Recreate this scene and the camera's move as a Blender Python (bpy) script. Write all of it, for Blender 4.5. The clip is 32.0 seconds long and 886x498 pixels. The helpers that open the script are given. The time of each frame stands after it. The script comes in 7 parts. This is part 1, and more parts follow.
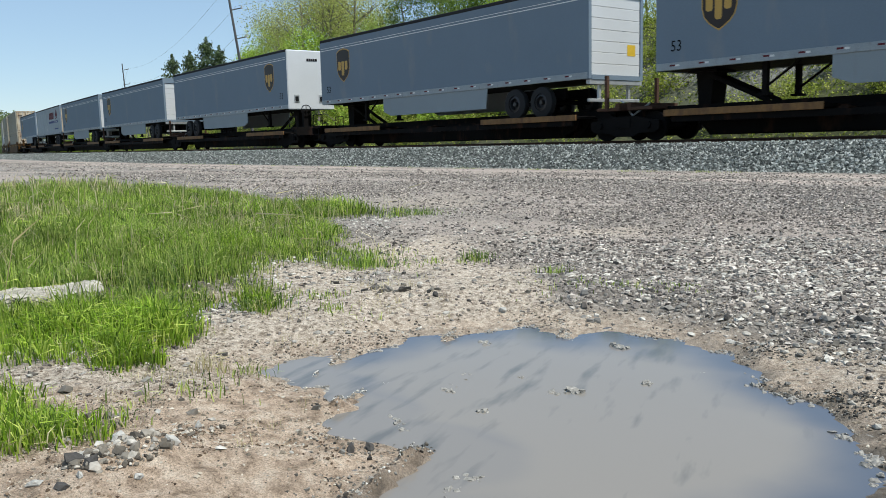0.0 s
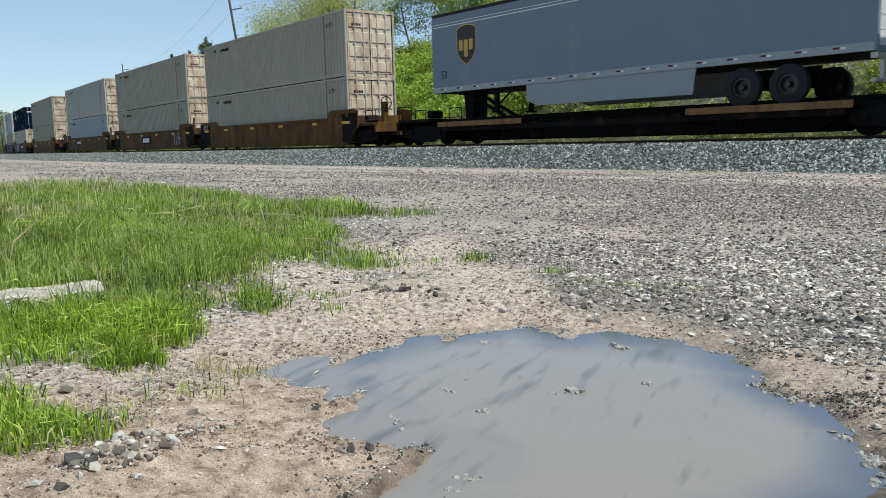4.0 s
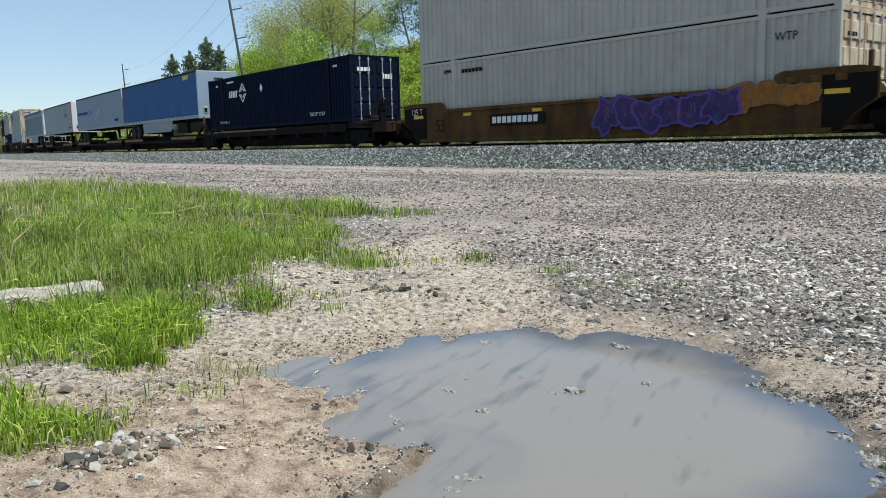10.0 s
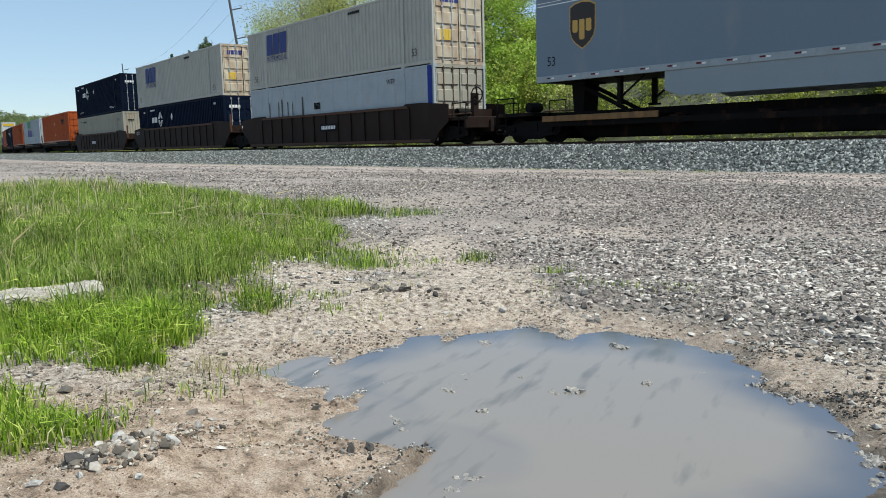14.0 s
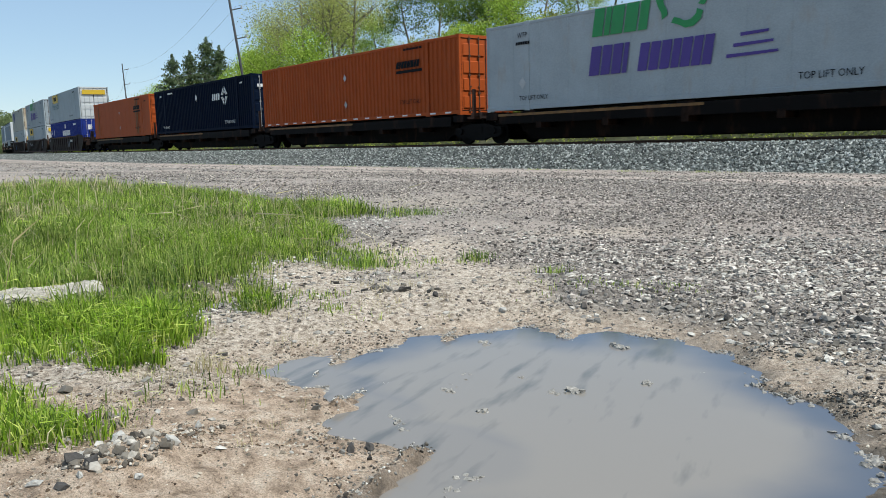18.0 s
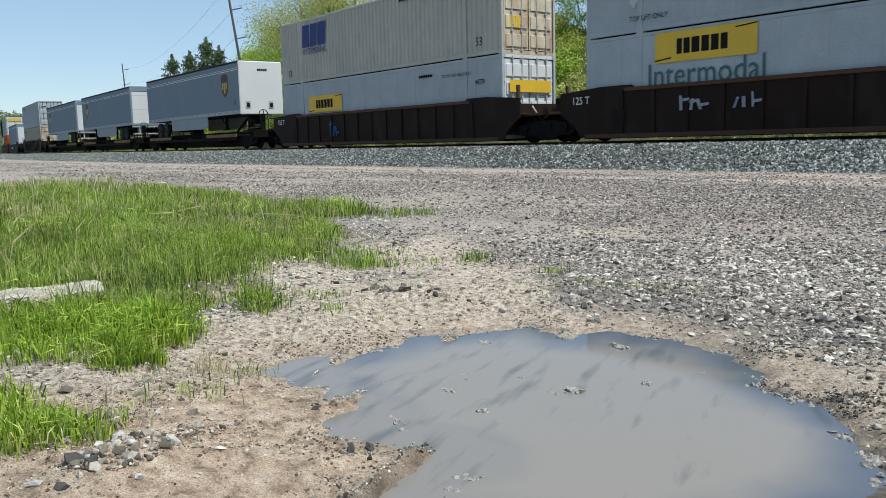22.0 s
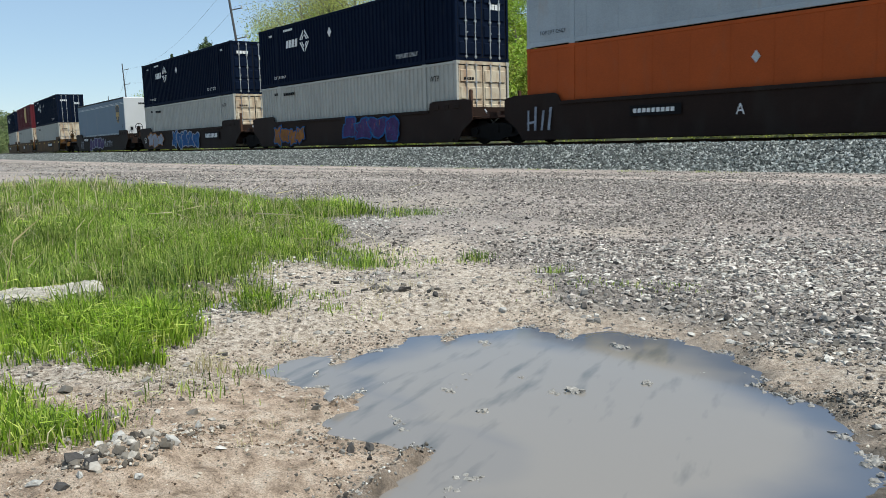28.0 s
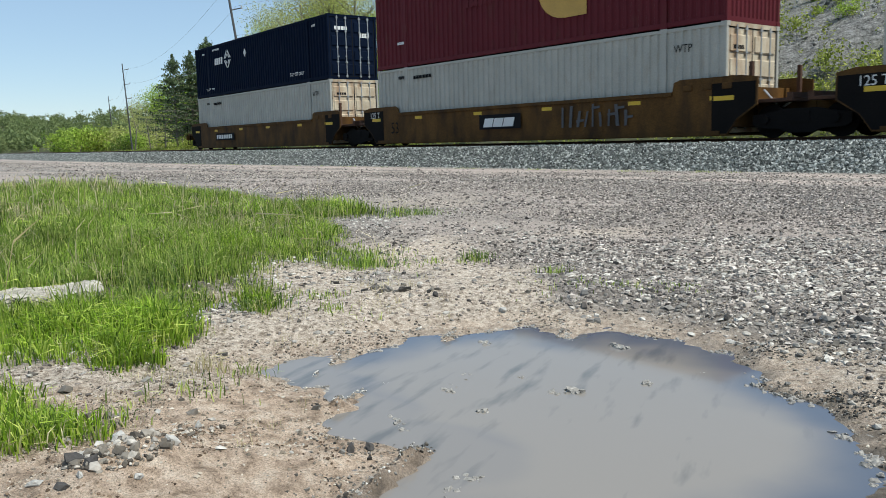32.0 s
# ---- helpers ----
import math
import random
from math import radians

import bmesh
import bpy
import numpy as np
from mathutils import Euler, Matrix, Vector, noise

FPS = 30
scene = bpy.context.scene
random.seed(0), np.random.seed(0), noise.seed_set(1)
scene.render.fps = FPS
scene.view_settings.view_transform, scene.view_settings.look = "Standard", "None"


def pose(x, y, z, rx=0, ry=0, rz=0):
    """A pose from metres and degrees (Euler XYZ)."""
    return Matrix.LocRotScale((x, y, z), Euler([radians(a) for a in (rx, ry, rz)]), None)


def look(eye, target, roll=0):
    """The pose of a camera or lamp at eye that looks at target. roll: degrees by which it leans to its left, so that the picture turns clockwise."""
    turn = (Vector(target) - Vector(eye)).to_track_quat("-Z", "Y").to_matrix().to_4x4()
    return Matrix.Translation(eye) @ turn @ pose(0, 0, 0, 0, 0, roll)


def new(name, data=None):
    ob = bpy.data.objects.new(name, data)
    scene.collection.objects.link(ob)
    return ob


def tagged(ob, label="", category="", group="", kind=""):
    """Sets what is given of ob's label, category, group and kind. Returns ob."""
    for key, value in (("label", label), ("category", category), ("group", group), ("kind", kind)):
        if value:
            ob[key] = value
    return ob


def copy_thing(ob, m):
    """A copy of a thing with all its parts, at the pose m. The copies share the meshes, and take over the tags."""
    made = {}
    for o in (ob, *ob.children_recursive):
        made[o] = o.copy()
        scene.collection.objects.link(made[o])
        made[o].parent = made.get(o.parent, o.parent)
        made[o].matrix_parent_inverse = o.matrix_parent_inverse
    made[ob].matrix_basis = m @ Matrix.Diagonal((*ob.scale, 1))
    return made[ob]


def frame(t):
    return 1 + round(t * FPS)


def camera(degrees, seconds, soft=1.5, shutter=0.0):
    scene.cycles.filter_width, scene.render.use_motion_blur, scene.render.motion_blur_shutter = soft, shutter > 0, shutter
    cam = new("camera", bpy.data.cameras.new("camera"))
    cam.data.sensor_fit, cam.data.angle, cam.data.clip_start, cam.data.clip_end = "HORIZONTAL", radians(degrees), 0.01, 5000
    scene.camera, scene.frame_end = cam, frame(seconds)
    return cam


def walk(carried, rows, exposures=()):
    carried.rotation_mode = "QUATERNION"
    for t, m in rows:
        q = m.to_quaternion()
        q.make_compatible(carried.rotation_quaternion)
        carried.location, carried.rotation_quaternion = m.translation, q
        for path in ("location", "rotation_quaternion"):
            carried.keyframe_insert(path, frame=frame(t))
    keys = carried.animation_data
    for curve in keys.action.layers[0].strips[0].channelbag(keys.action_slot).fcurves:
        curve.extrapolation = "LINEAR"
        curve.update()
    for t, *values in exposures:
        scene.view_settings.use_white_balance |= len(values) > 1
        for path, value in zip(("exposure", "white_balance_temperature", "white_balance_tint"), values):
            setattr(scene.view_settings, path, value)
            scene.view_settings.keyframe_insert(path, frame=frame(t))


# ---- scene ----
# the camera stands low on the ground beside the track; x runs along the track, y towards it
EYE = (0.0, 0.0, 0.47)
cam = camera(57.2, 32.0, soft=0.4, shutter=0.05)
STAND = look(EYE, (EYE[0] - 0.76122, EYE[1] + 0.63510, EYE[2] - 0.13113), -1.455)
walk(cam, [(0.0, STAND), (32.0, STAND)], exposures=((0.0, 0.03, 6500, 6), (32.0, 0.03, 6500, 6)))

# ---- light: clear midday sky, high sun behind the train ----
SUN_EL, SUN_AZ = radians(62), radians(73)  # azimuth from +y towards +x
world = bpy.data.worlds.new("sky")
scene.world = world
world.use_nodes = True
wn = world.node_tree
sky = wn.nodes.new("ShaderNodeTexSky")
sky.sky_type = "NISHITA"
sky.sun_disc = False
sky.sun_elevation, sky.sun_rotation = SUN_EL, SUN_AZ
sky.air_density, sky.dust_density, sky.ozone_density = 1.0, 0.15, 1.6
sky.altitude = 600
wn.nodes["Background"].inputs["Strength"].default_value = 0.121
veil = wn.nodes.new("ShaderNodeMix")     # thin even haze over the clear sky
veil.data_type = "RGBA"
veil.inputs["Factor"].default_value = 0.42
veil.inputs[7].default_value = (3.7, 5.3, 7.4, 1)
wn.links.new(sky.outputs[0], veil.inputs[6])
wn.links.new(veil.outputs[2], wn.nodes["Background"].inputs["Color"])
sun = new("sun", bpy.data.lights.new("sun", "SUN"))
sun.data.energy, sun.data.angle, sun.data.color = 5.0, radians(0.53), (1.0, 0.975, 0.93)
SUN_TO = Vector((math.cos(SUN_EL) * math.sin(SUN_AZ), math.cos(SUN_EL) * math.cos(SUN_AZ), math.sin(SUN_EL)))
sun.matrix_world = look(SUN_TO * 60, (0, 0, 0))


# ---- materials ----
def rgb(c):
    return (c[0], c[1], c[2], 1.0)


def mat(name, col, rough=0.6, metal=0.0, vary=0.18, scale=1.2, fine=30.0, bump=0.08, dirt=None, dirt_amt=0.0, streak=1.0, rnd=0.0, spec=0.5):
    """Painted or bare surface: colour varied at two scales, dirt with streaks, fine relief."""
    m = bpy.data.materials.new(name)
    m.use_nodes = True
    nt = m.node_tree
    N, K = nt.nodes, nt.links
    bs = N["Principled BSDF"]
    tc = N.new("ShaderNodeTexCoord")
    mp = N.new("ShaderNodeMapping")
    mp.inputs["Scale"].default_value = (1, 1, streak)
    K.new(tc.outputs["Object"], mp.inputs["Vector"])
    a = N.new("ShaderNodeTexNoise")
    a.inputs["Scale"].default_value, a.inputs["Detail"].default_value = scale, 4
    b = N.new("ShaderNodeTexNoise")
    b.inputs["Scale"].default_value, b.inputs["Detail"].default_value = fine, 3
    K.new(mp.outputs[0], a.inputs["Vector"])
    K.new(tc.outputs["Object"], b.inputs["Vector"])
    add = N.new("ShaderNodeMath")
    add.operation = "ADD"
    K.new(a.outputs["Fac"], add.inputs[0])
    K.new(b.outputs["Fac"], add.inputs[1])
    mr = N.new("ShaderNodeMapRange")
    mr.inputs["From Min"].default_value, mr.inputs["From Max"].default_value = 0.55, 1.45
    mr.inputs["To Min"].default_value, mr.inputs["To Max"].default_value = 1 - vary, 1 + vary
    K.new(add.outputs[0], mr.inputs["Value"])
    val = mr.outputs[0]
    if rnd:
        oi = N.new("ShaderNodeObjectInfo")
        r2 = N.new("ShaderNodeMapRange")
        r2.inputs["To Min"].default_value, r2.inputs["To Max"].default_value = 1 - rnd, 1 + rnd
        K.new(oi.outputs["Random"], r2.inputs["Value"])
        mu = N.new("ShaderNodeMath")
        mu.operation = "MULTIPLY"
        K.new(val, mu.inputs[0])
        K.new(r2.outputs[0], mu.inputs[1])
        val = mu.outputs[0]
    mul = N.new("ShaderNodeVectorMath")
    mul.operation = "SCALE"
    mul.inputs[0].default_value = col[:3]
    K.new(val, mul.inputs["Scale"])
    out = mul.outputs[0]
    if dirt is not None:
        c = N.new("ShaderNodeTexNoise")
        c.inputs["Scale"].default_value, c.inputs["Detail"].default_value = scale * 2.3, 6
        m3 = N.new("ShaderNodeMapping")
        m3.inputs["Scale"].default_value = (1, 1, 0.35)
        K.new(tc.outputs["Object"], m3.inputs["Vector"])
        K.new(m3.outputs[0], c.inputs["Vector"])
        r3 = N.new("ShaderNodeMapRange")
        r3.inputs["From Min"].default_value, r3.inputs["From Max"].default_value = 0.62 - 0.25 * dirt_amt, 0.8
        r3.inputs["To Max"].default_value = min(1.0, 0.35 + dirt_amt)
        K.new(c.outputs["Fac"], r3.inputs["Value"])
        mx = N.new("ShaderNodeMix")
        mx.data_type = "RGBA"
        K.new(r3.outputs[0], mx.inputs["Factor"])
        K.new(out, mx.inputs[6])
        mx.inputs[7].default_value = rgb(dirt)
        out = mx.outputs[2]
    K.new(out, bs.inputs["Base Color"])
    bs.inputs["Roughness"].default_value, bs.inputs["Metallic"].default_value = rough, metal
    bs.inputs["Specular IOR Level"].default_value = spec
    if bump:
        bp = N.new("ShaderNodeBump")
        bp.inputs["Strength"].default_value, bp.inputs["Distance"].default_value = bump, 0.01
        K.new(b.outputs["Fac"], bp.inputs["Height"])
        K.new(bp.outputs[0], bs.inputs["Normal"])
    return m


def island_mat(name, c0, c1, rough=0.85, translucent=0.0, mid=None, fine=25.0):
    """Loose pieces in one mesh (stones, leaves, blades): each island its own shade between two colours."""
    m = bpy.data.materials.new(name)
    m.use_nodes = True
    nt = m.node_tree
    N, K = nt.nodes, nt.links
    bs = N["Principled BSDF"]
    g = N.new("ShaderNodeNewGeometry")
    cr = N.new("ShaderNodeValToRGB")
    e = cr.color_ramp.elements
    e[0].color, e[1].color = rgb(c0), rgb(c1)
    if mid is not None:
        x = e.new(0.6)
        x.color = rgb(mid)
    K.new(g.outputs["Random Per Island"], cr.inputs[0])
    tc = N.new("ShaderNodeTexCoord")
    nz = N.new("ShaderNodeTexNoise")
    nz.inputs["Scale"].default_value, nz.inputs["Detail"].default_value = fine, 3
    K.new(tc.outputs["Object"], nz.inputs["Vector"])
    mr = N.new("ShaderNodeMapRange")
    mr.inputs["From Min"].default_value, mr.inputs["From Max"].default_value = 0.3, 0.7
    mr.inputs["To Min"].default_value, mr.inputs["To Max"].default_value = 0.7, 1.3
    K.new(nz.outputs["Fac"], mr.inputs["Value"])
    mu = N.new("ShaderNodeVectorMath")
    mu.operation = "SCALE"
    K.new(cr.outputs[0], mu.inputs[0])
    K.new(mr.outputs[0], mu.inputs["Scale"])
    K.new(mu.outputs[0], bs.inputs["Base Color"])
    bs.inputs["Roughness"].default_value = rough
    bs.inputs["Specular IOR Level"].default_value = 0.3
    if translucent:
        tr = N.new("ShaderNodeBsdfTranslucent")
        K.new(mu.outputs[0], tr.inputs["Color"])
        ms = N.new("ShaderNodeMixShader")
        ms.inputs[0].default_value = translucent
        K.new(bs.outputs[0], ms.inputs[1])
        K.new(tr.outputs[0], ms.inputs[2])
        K.new(ms.outputs[0], N["Material Output"].inputs["Surface"])
    return m


RUST = (0.085, 0.036, 0.018)
GRIME = (0.03, 0.025, 0.02)
M = {
    # train side paints are dimmed and blued: the near side's shade is in them
    "white": mat("shade_tinted_white_paint", (0.335, 0.375, 0.395), 0.65, dirt=(0.33, 0.27, 0.2), dirt_amt=0.15, rnd=0.06, spec=0.2),
    "cream": mat("shade_dimmed_cream_paint", (0.33, 0.31, 0.25), 0.65, dirt=(0.36, 0.24, 0.14), dirt_amt=0.3, rnd=0.05, spec=0.2),
    # cream brightened to stand for sun on the end doors, rust stains over it
    "endcream": mat("sunlit_rust_stained_cream_paint", (0.54, 0.47, 0.35), 0.65, vary=0.25, dirt=(0.26, 0.12, 0.05), dirt_amt=0.75, rnd=0.08, spec=0.2),
    "grey": mat("shade_dimmed_grey_paint", (0.41, 0.402, 0.355), 0.65, dirt=(0.3, 0.26, 0.2), dirt_amt=0.2, rnd=0.05, spec=0.2),
    "silver": mat("shade_dimmed_aluminium_sheet", (0.165, 0.214, 0.262), 0.65, vary=0.06, scale=0.6, bump=0.02, dirt=(0.3, 0.28, 0.25), dirt_amt=0.05, spec=0.2),
    "paleblue": mat("pale_blue_sheet", (0.235, 0.30, 0.385), 0.65, vary=0.07, scale=0.6, bump=0.02, dirt=(0.2, 0.22, 0.25), dirt_amt=0.1, spec=0.2),
    "railtrim": mat("riveted_alloy_rail", (0.30, 0.335, 0.35), 0.5, 0.0, vary=0.2, scale=3, dirt=(0.15, 0.14, 0.13), dirt_amt=0.2, spec=0.2),
    "darktrim": mat("dark_edge_trim", (0.03, 0.03, 0.03), 0.7, spec=0.1),
    "skirt": mat("pale_skirt_panel", (0.255, 0.295, 0.315), 0.6, vary=0.07, scale=0.7, dirt=(0.2, 0.18, 0.15), dirt_amt=0.15, spec=0.2),
    # lighter white for trailer and container ends, sunlight put into the colour
    "endwhite": mat("sunlit_white_sheet", (0.56, 0.57, 0.57), 0.45, vary=0.06, scale=0.8, bump=0.02, dirt=(0.45, 0.4, 0.33), dirt_amt=0.05),
    "navy": mat("navy_paint", (0.003, 0.008, 0.022), 0.7, vary=0.2, dirt=(0.02, 0.022, 0.03), dirt_amt=0.1, rnd=0.1, spec=0.06),
    "orange": mat("orange_paint", (0.35, 0.066, 0.011), 0.65, dirt=(0.28, 0.08, 0.03), dirt_amt=0.2, rnd=0.08, spec=0.2),
    "blue": mat("blue_paint", (0.012, 0.03, 0.21), 0.65, dirt=(0.06, 0.06, 0.12), dirt_amt=0.15, spec=0.2),
    "midblue": mat("mid_blue_paint", (0.022, 0.092, 0.245), 0.65, vary=0.08, dirt=(0.15, 0.2, 0.27), dirt_amt=0.1, spec=0.2),
    "maroon": mat("maroon_paint", (0.105, 0.013, 0.019), 0.65, dirt=(0.1, 0.04, 0.03), dirt_amt=0.2, spec=0.2),
    "red": mat("red_paint", (0.5, 0.02, 0.025), 0.45),
    "yellow": mat("yellow_paint", (0.62, 0.40, 0.025), 0.5, vary=0.12),
    "gold": mat("gold_paint", (0.48, 0.29, 0.06), 0.5),
    "brownlogo": mat("dark_brown_paint", (0.018, 0.009, 0.005), 0.5),
    "green": mat("green_paint", (0.02, 0.25, 0.07), 0.5),
    "purple": mat("purple_paint", (0.06, 0.03, 0.22), 0.5),
    "logoblue": mat("deep_blue_logo_paint", (0.008, 0.022, 0.15), 0.6),
    "teal": mat("dark_teal_paint", (0.02, 0.10, 0.10), 0.5),
    "black": mat("black_paint", (0.010, 0.010, 0.011), 0.7, spec=0.1),
    "mark": mat("white_stencil_paint", (0.7, 0.7, 0.68), 0.6, vary=0.1),
    "wellbrown": mat("rusty_yellow_brown_steel", (0.105, 0.052, 0.014), 0.7, vary=0.6, scale=0.9, dirt=(0.022, 0.014, 0.010), dirt_amt=0.75, bump=0.2, rnd=0.15, spec=0.15),
    "welldark": mat("dark_oxide_brown_steel", (0.020, 0.011, 0.008), 0.7, vary=0.35, scale=0.8, dirt=GRIME, dirt_amt=0.4, bump=0.2, rnd=0.2, spec=0.15),
    "spine": mat("dark_grimy_steel", (0.006, 0.005, 0.0045), 0.75, vary=0.4, dirt=RUST, dirt_amt=0.3, bump=0.2, spec=0.1),
    "deckedge": mat("worn_ochre_steel", (0.20, 0.10, 0.028), 0.7, vary=0.4, scale=2, dirt=RUST, dirt_amt=0.7, bump=0.2),
    "rust": mat("rusted_steel", (0.07, 0.03, 0.015), 0.85, vary=0.4, bump=0.3, dirt=GRIME, dirt_amt=0.4),
    "truck": mat("oily_cast_steel", (0.008, 0.007, 0.0065), 0.8, vary=0.4, bump=0.3, spec=0.1),
    "galv": mat("galvanised_steel", (0.45, 0.46, 0.46), 0.45, 0.5, dirt=RUST, dirt_amt=0.3),
    "rubber": mat("tyre_rubber", (0.010, 0.010, 0.0105), 0.85, bump=0.3),
    "alloy": mat("dull_wheel_metal", (0.06, 0.06, 0.063), 0.4, 0.6, dirt=GRIME, dirt_amt=0.4),
    "hose": mat("rubber_hose", (0.02, 0.02, 0.02), 0.6),
    "tie": mat("creosoted_timber", (0.035, 0.027, 0.022), 0.9, vary=0.4, bump=0.4),
    "pole": mat("weathered_pole_timber", (0.085, 0.085, 0.088), 0.9, vary=0.3, streak=0.2, bump=0.3),
    "bark": mat("grey_brown_bark", (0.22, 0.19, 0.155), 0.95, vary=0.4, scale=3, bump=0.5),
    "gorange": mat("graffiti_orange", (0.26, 0.105, 0.02), 0.65, vary=0.5, scale=2.5, dirt=(0.05, 0.06, 0.10), dirt_amt=0.35, spec=0.15),
    "gblue": mat("graffiti_blue", (0.012, 0.075, 0.22), 0.65, vary=0.5, scale=2.5, dirt=(0.06, 0.22, 0.30), dirt_amt=0.45, spec=0.15),
    "gviolet": mat("graffiti_violet", (0.055, 0.03, 0.11), 0.65, vary=0.5, scale=2.5, dirt=(0.03, 0.09, 0.16), dirt_amt=0.4, spec=0.15),
    "gpink": mat("graffiti_pink", (0.20, 0.075, 0.07), 0.65, vary=0.3, scale=2, spec=0.15),
    "gwhite": mat("graffiti_white", (0.26, 0.28, 0.32), 0.65, vary=0.4, scale=2.5, dirt=(0.05, 0.07, 0.10), dirt_amt=0.3, spec=0.15),
}


# ---- mesh building ----
class Geo:
    """Collects boxes, prisms, tubes and sheets; part() turns it into one mesh."""

    def __init__(self):
        self.v, self.f = [], []

    def add(self, verts, faces):
        o = len(self.v)
        self.v += [tuple(x) for x in verts]
        self.f += [tuple(i + o for i in q) for q in faces]
        return self

    def box(self, x0, x1, y0, y1, z0, z1, bev=0.0):
        if bev <= 0:
            return self.add([(x, y, z) for z in (z0, z1) for x, y in ((x0, y0), (x1, y0), (x1, y1), (x0, y1))],
                            [(3, 2, 1, 0), (4, 5, 6, 7), (0, 1, 5, 4), (1, 2, 6, 5), (2, 3, 7, 6), (3, 0, 4, 7)])
        b = min(bev, (x1 - x0) / 2.1, (y1 - y0) / 2.1, (z1 - z0) / 2.1)
        ring = lambda d, z: [(x0 + d, y0 + b, z), (x0 + b, y0 + d, z), (x1 - b, y0 + d, z), (x1 - d, y0 + b, z),
                             (x1 - d, y1 - b, z), (x1 - b, y1 - d, z), (x0 + b, y1 - d, z), (x0 + d, y1 - b, z)]
        v = ring(b, z0) + ring(0, z0 + b) + ring(0, z1 - b) + ring(b, z1)
        f = [tuple(range(7, -1, -1)), tuple(range(24, 32))]
        for k in range(3):
            f += [(k * 8 + i, k * 8 + (i + 1) % 8, k * 8 + 8 + (i + 1) % 8, k * 8 + 8 + i) for i in range(8)]
        return self.add(v, f)

    def prism(self, poly, y0, y1):
        """An (x, z) outline, counter-clockwise as seen from -y, between y0 and y1."""
        n = len(poly)
        v = [(x, y0, z) for x, z in poly] + [(x, y1, z) for x, z in poly]
        return self.add(v, [tuple(range(n)), tuple(range(2 * n - 1, n - 1, -1))] + [(i, i + n, (i + 1) % n + n, (i + 1) % n) for i in range(n)])

    def tube(self, a, b, r, n=8, r2=None):
        a, b = Vector(a), Vector(b)
        d = (b - a).normalized()
        u = d.orthogonal().normalized()
        w = d.cross(u)
        r2 = r if r2 is None else r2
        v = []
        for c, q in ((a, r), (b, r2)):
            v += [tuple(c + (u * math.cos(t) + w * math.sin(t)) * q) for t in (2 * math.pi * i / n for i in range(n))]
        return self.add(v, [(i, (i + 1) % n, (i + 1) % n + n, i + n) for i in range(n)] + [tuple(range(n - 1, -1, -1)), tuple(range(n, 2 * n))])

    def ring(self, c, axis, r_out, r_in, depth, n=20):
        """A flat-faced ring (tyre, hand wheel) round an axis."""
        c, d = Vector(c), Vector(axis).normalized()
        u = d.orthogonal().normalized()
        w = d.cross(u)
        v = []
        for h, q in ((-0.5, r_in), (-0.38, r_out * 0.97), (-0.2, r_out), (0.2, r_out), (0.38, r_out * 0.97), (0.5, r_in)):
            v += [tuple(c + d * h * depth + (u * math.cos(t) + w * math.sin(t)) * q) for t in (2 * math.pi * i / n for i in range(n))]
        f = []
        for k in range(6):
            k2 = (k + 1) % 6
            f += [(k * n + i, k * n + (i + 1) % n, k2 * n + (i + 1) % n, k2 * n + i) for i in range(n)]
        return self.add(v, f)

    def mesh(self, name, smooth=False):
        m = bpy.data.meshes.new(name)
        m.from_pydata(self.v, [], self.f)
        m.validate()
        m.update()
        if smooth:
            m.shade_smooth()
        return m


MESHES = {}


def part(name, geo, material, parent, label="", key=None, at=None, smooth=False):
    """One mesh object under a thing or part. With a key the mesh is shared; geo may be a function that makes it."""
    me = MESHES.get((key, material.name)) if key else None
    if me is None:
        g = geo() if callable(geo) else geo
        me = g.mesh(name, smooth)
        me.materials.append(material)
        if key:
            MESHES[(key, material.name)] = me
    ob = new(name, me)
    ob.parent = parent
    if at is not None:
        ob.matrix_basis = at if isinstance(at, Matrix) else Matrix.Translation(at)
    if label:
        ob["label"] = label
    if name == "stencil_mark":
        ob["kind"] = "stuff"
    return ob


def thing(name, label, category, group=""):
    return tagged(new(name), label, category, group)


def lettering(name, words, size, material, parent, at, label=""):
    """Words in the built-in font, facing -y, as a thin mesh."""
    key = ("words", words, material.name)
    me = MESHES.get(key)
    if me is None:
        cu = bpy.data.curves.new("words", "FONT")
        cu.body, cu.size, cu.extrude = words, 1.0, 0.0
        cu.align_x = "CENTER"
        cu.align_y = "CENTER"
        cu.resolution_u = 2
        tmp = new("words_tmp", cu)
        dg = bpy.context.evaluated_depsgraph_get()
        me = bpy.data.meshes.new_from_object(tmp.evaluated_get(dg))
        bpy.data.objects.remove(tmp)
        me.materials.clear()
        me.materials.append(material)
        MESHES[key] = me
    ob = new(name, me)
    ob.parent = parent
    ob.matrix_basis = at @ pose(0, 0, 0, 90) @ Matrix.Diagonal((size * 1.25, size * 1.4, size, 1))
    if label:
        ob["label"] = label
    return ob


def blocks(g, x, z, widths, h, y, lean=0.0, gap=0.18, t=0.004):
    """A row of letter-sized plain blocks on the plane y, facing -y."""
    for w in widths:
        g.prism([(x, z), (x + w, z), (x + w + lean, z + h), (x + lean, z + h)], y - t, y)
        x += w * (1 + gap) + 0.01
    return g


# ---- the track's line: straight past the camera, an easy curve towards the far end ----
NEAR_SIDE = 19.54          # the near face of the loads
CENTRE = NEAR_SIDE + 1.295
RADIUS, CURVE_FROM = 951.0, 4.2
RAIL_Z = 0.35


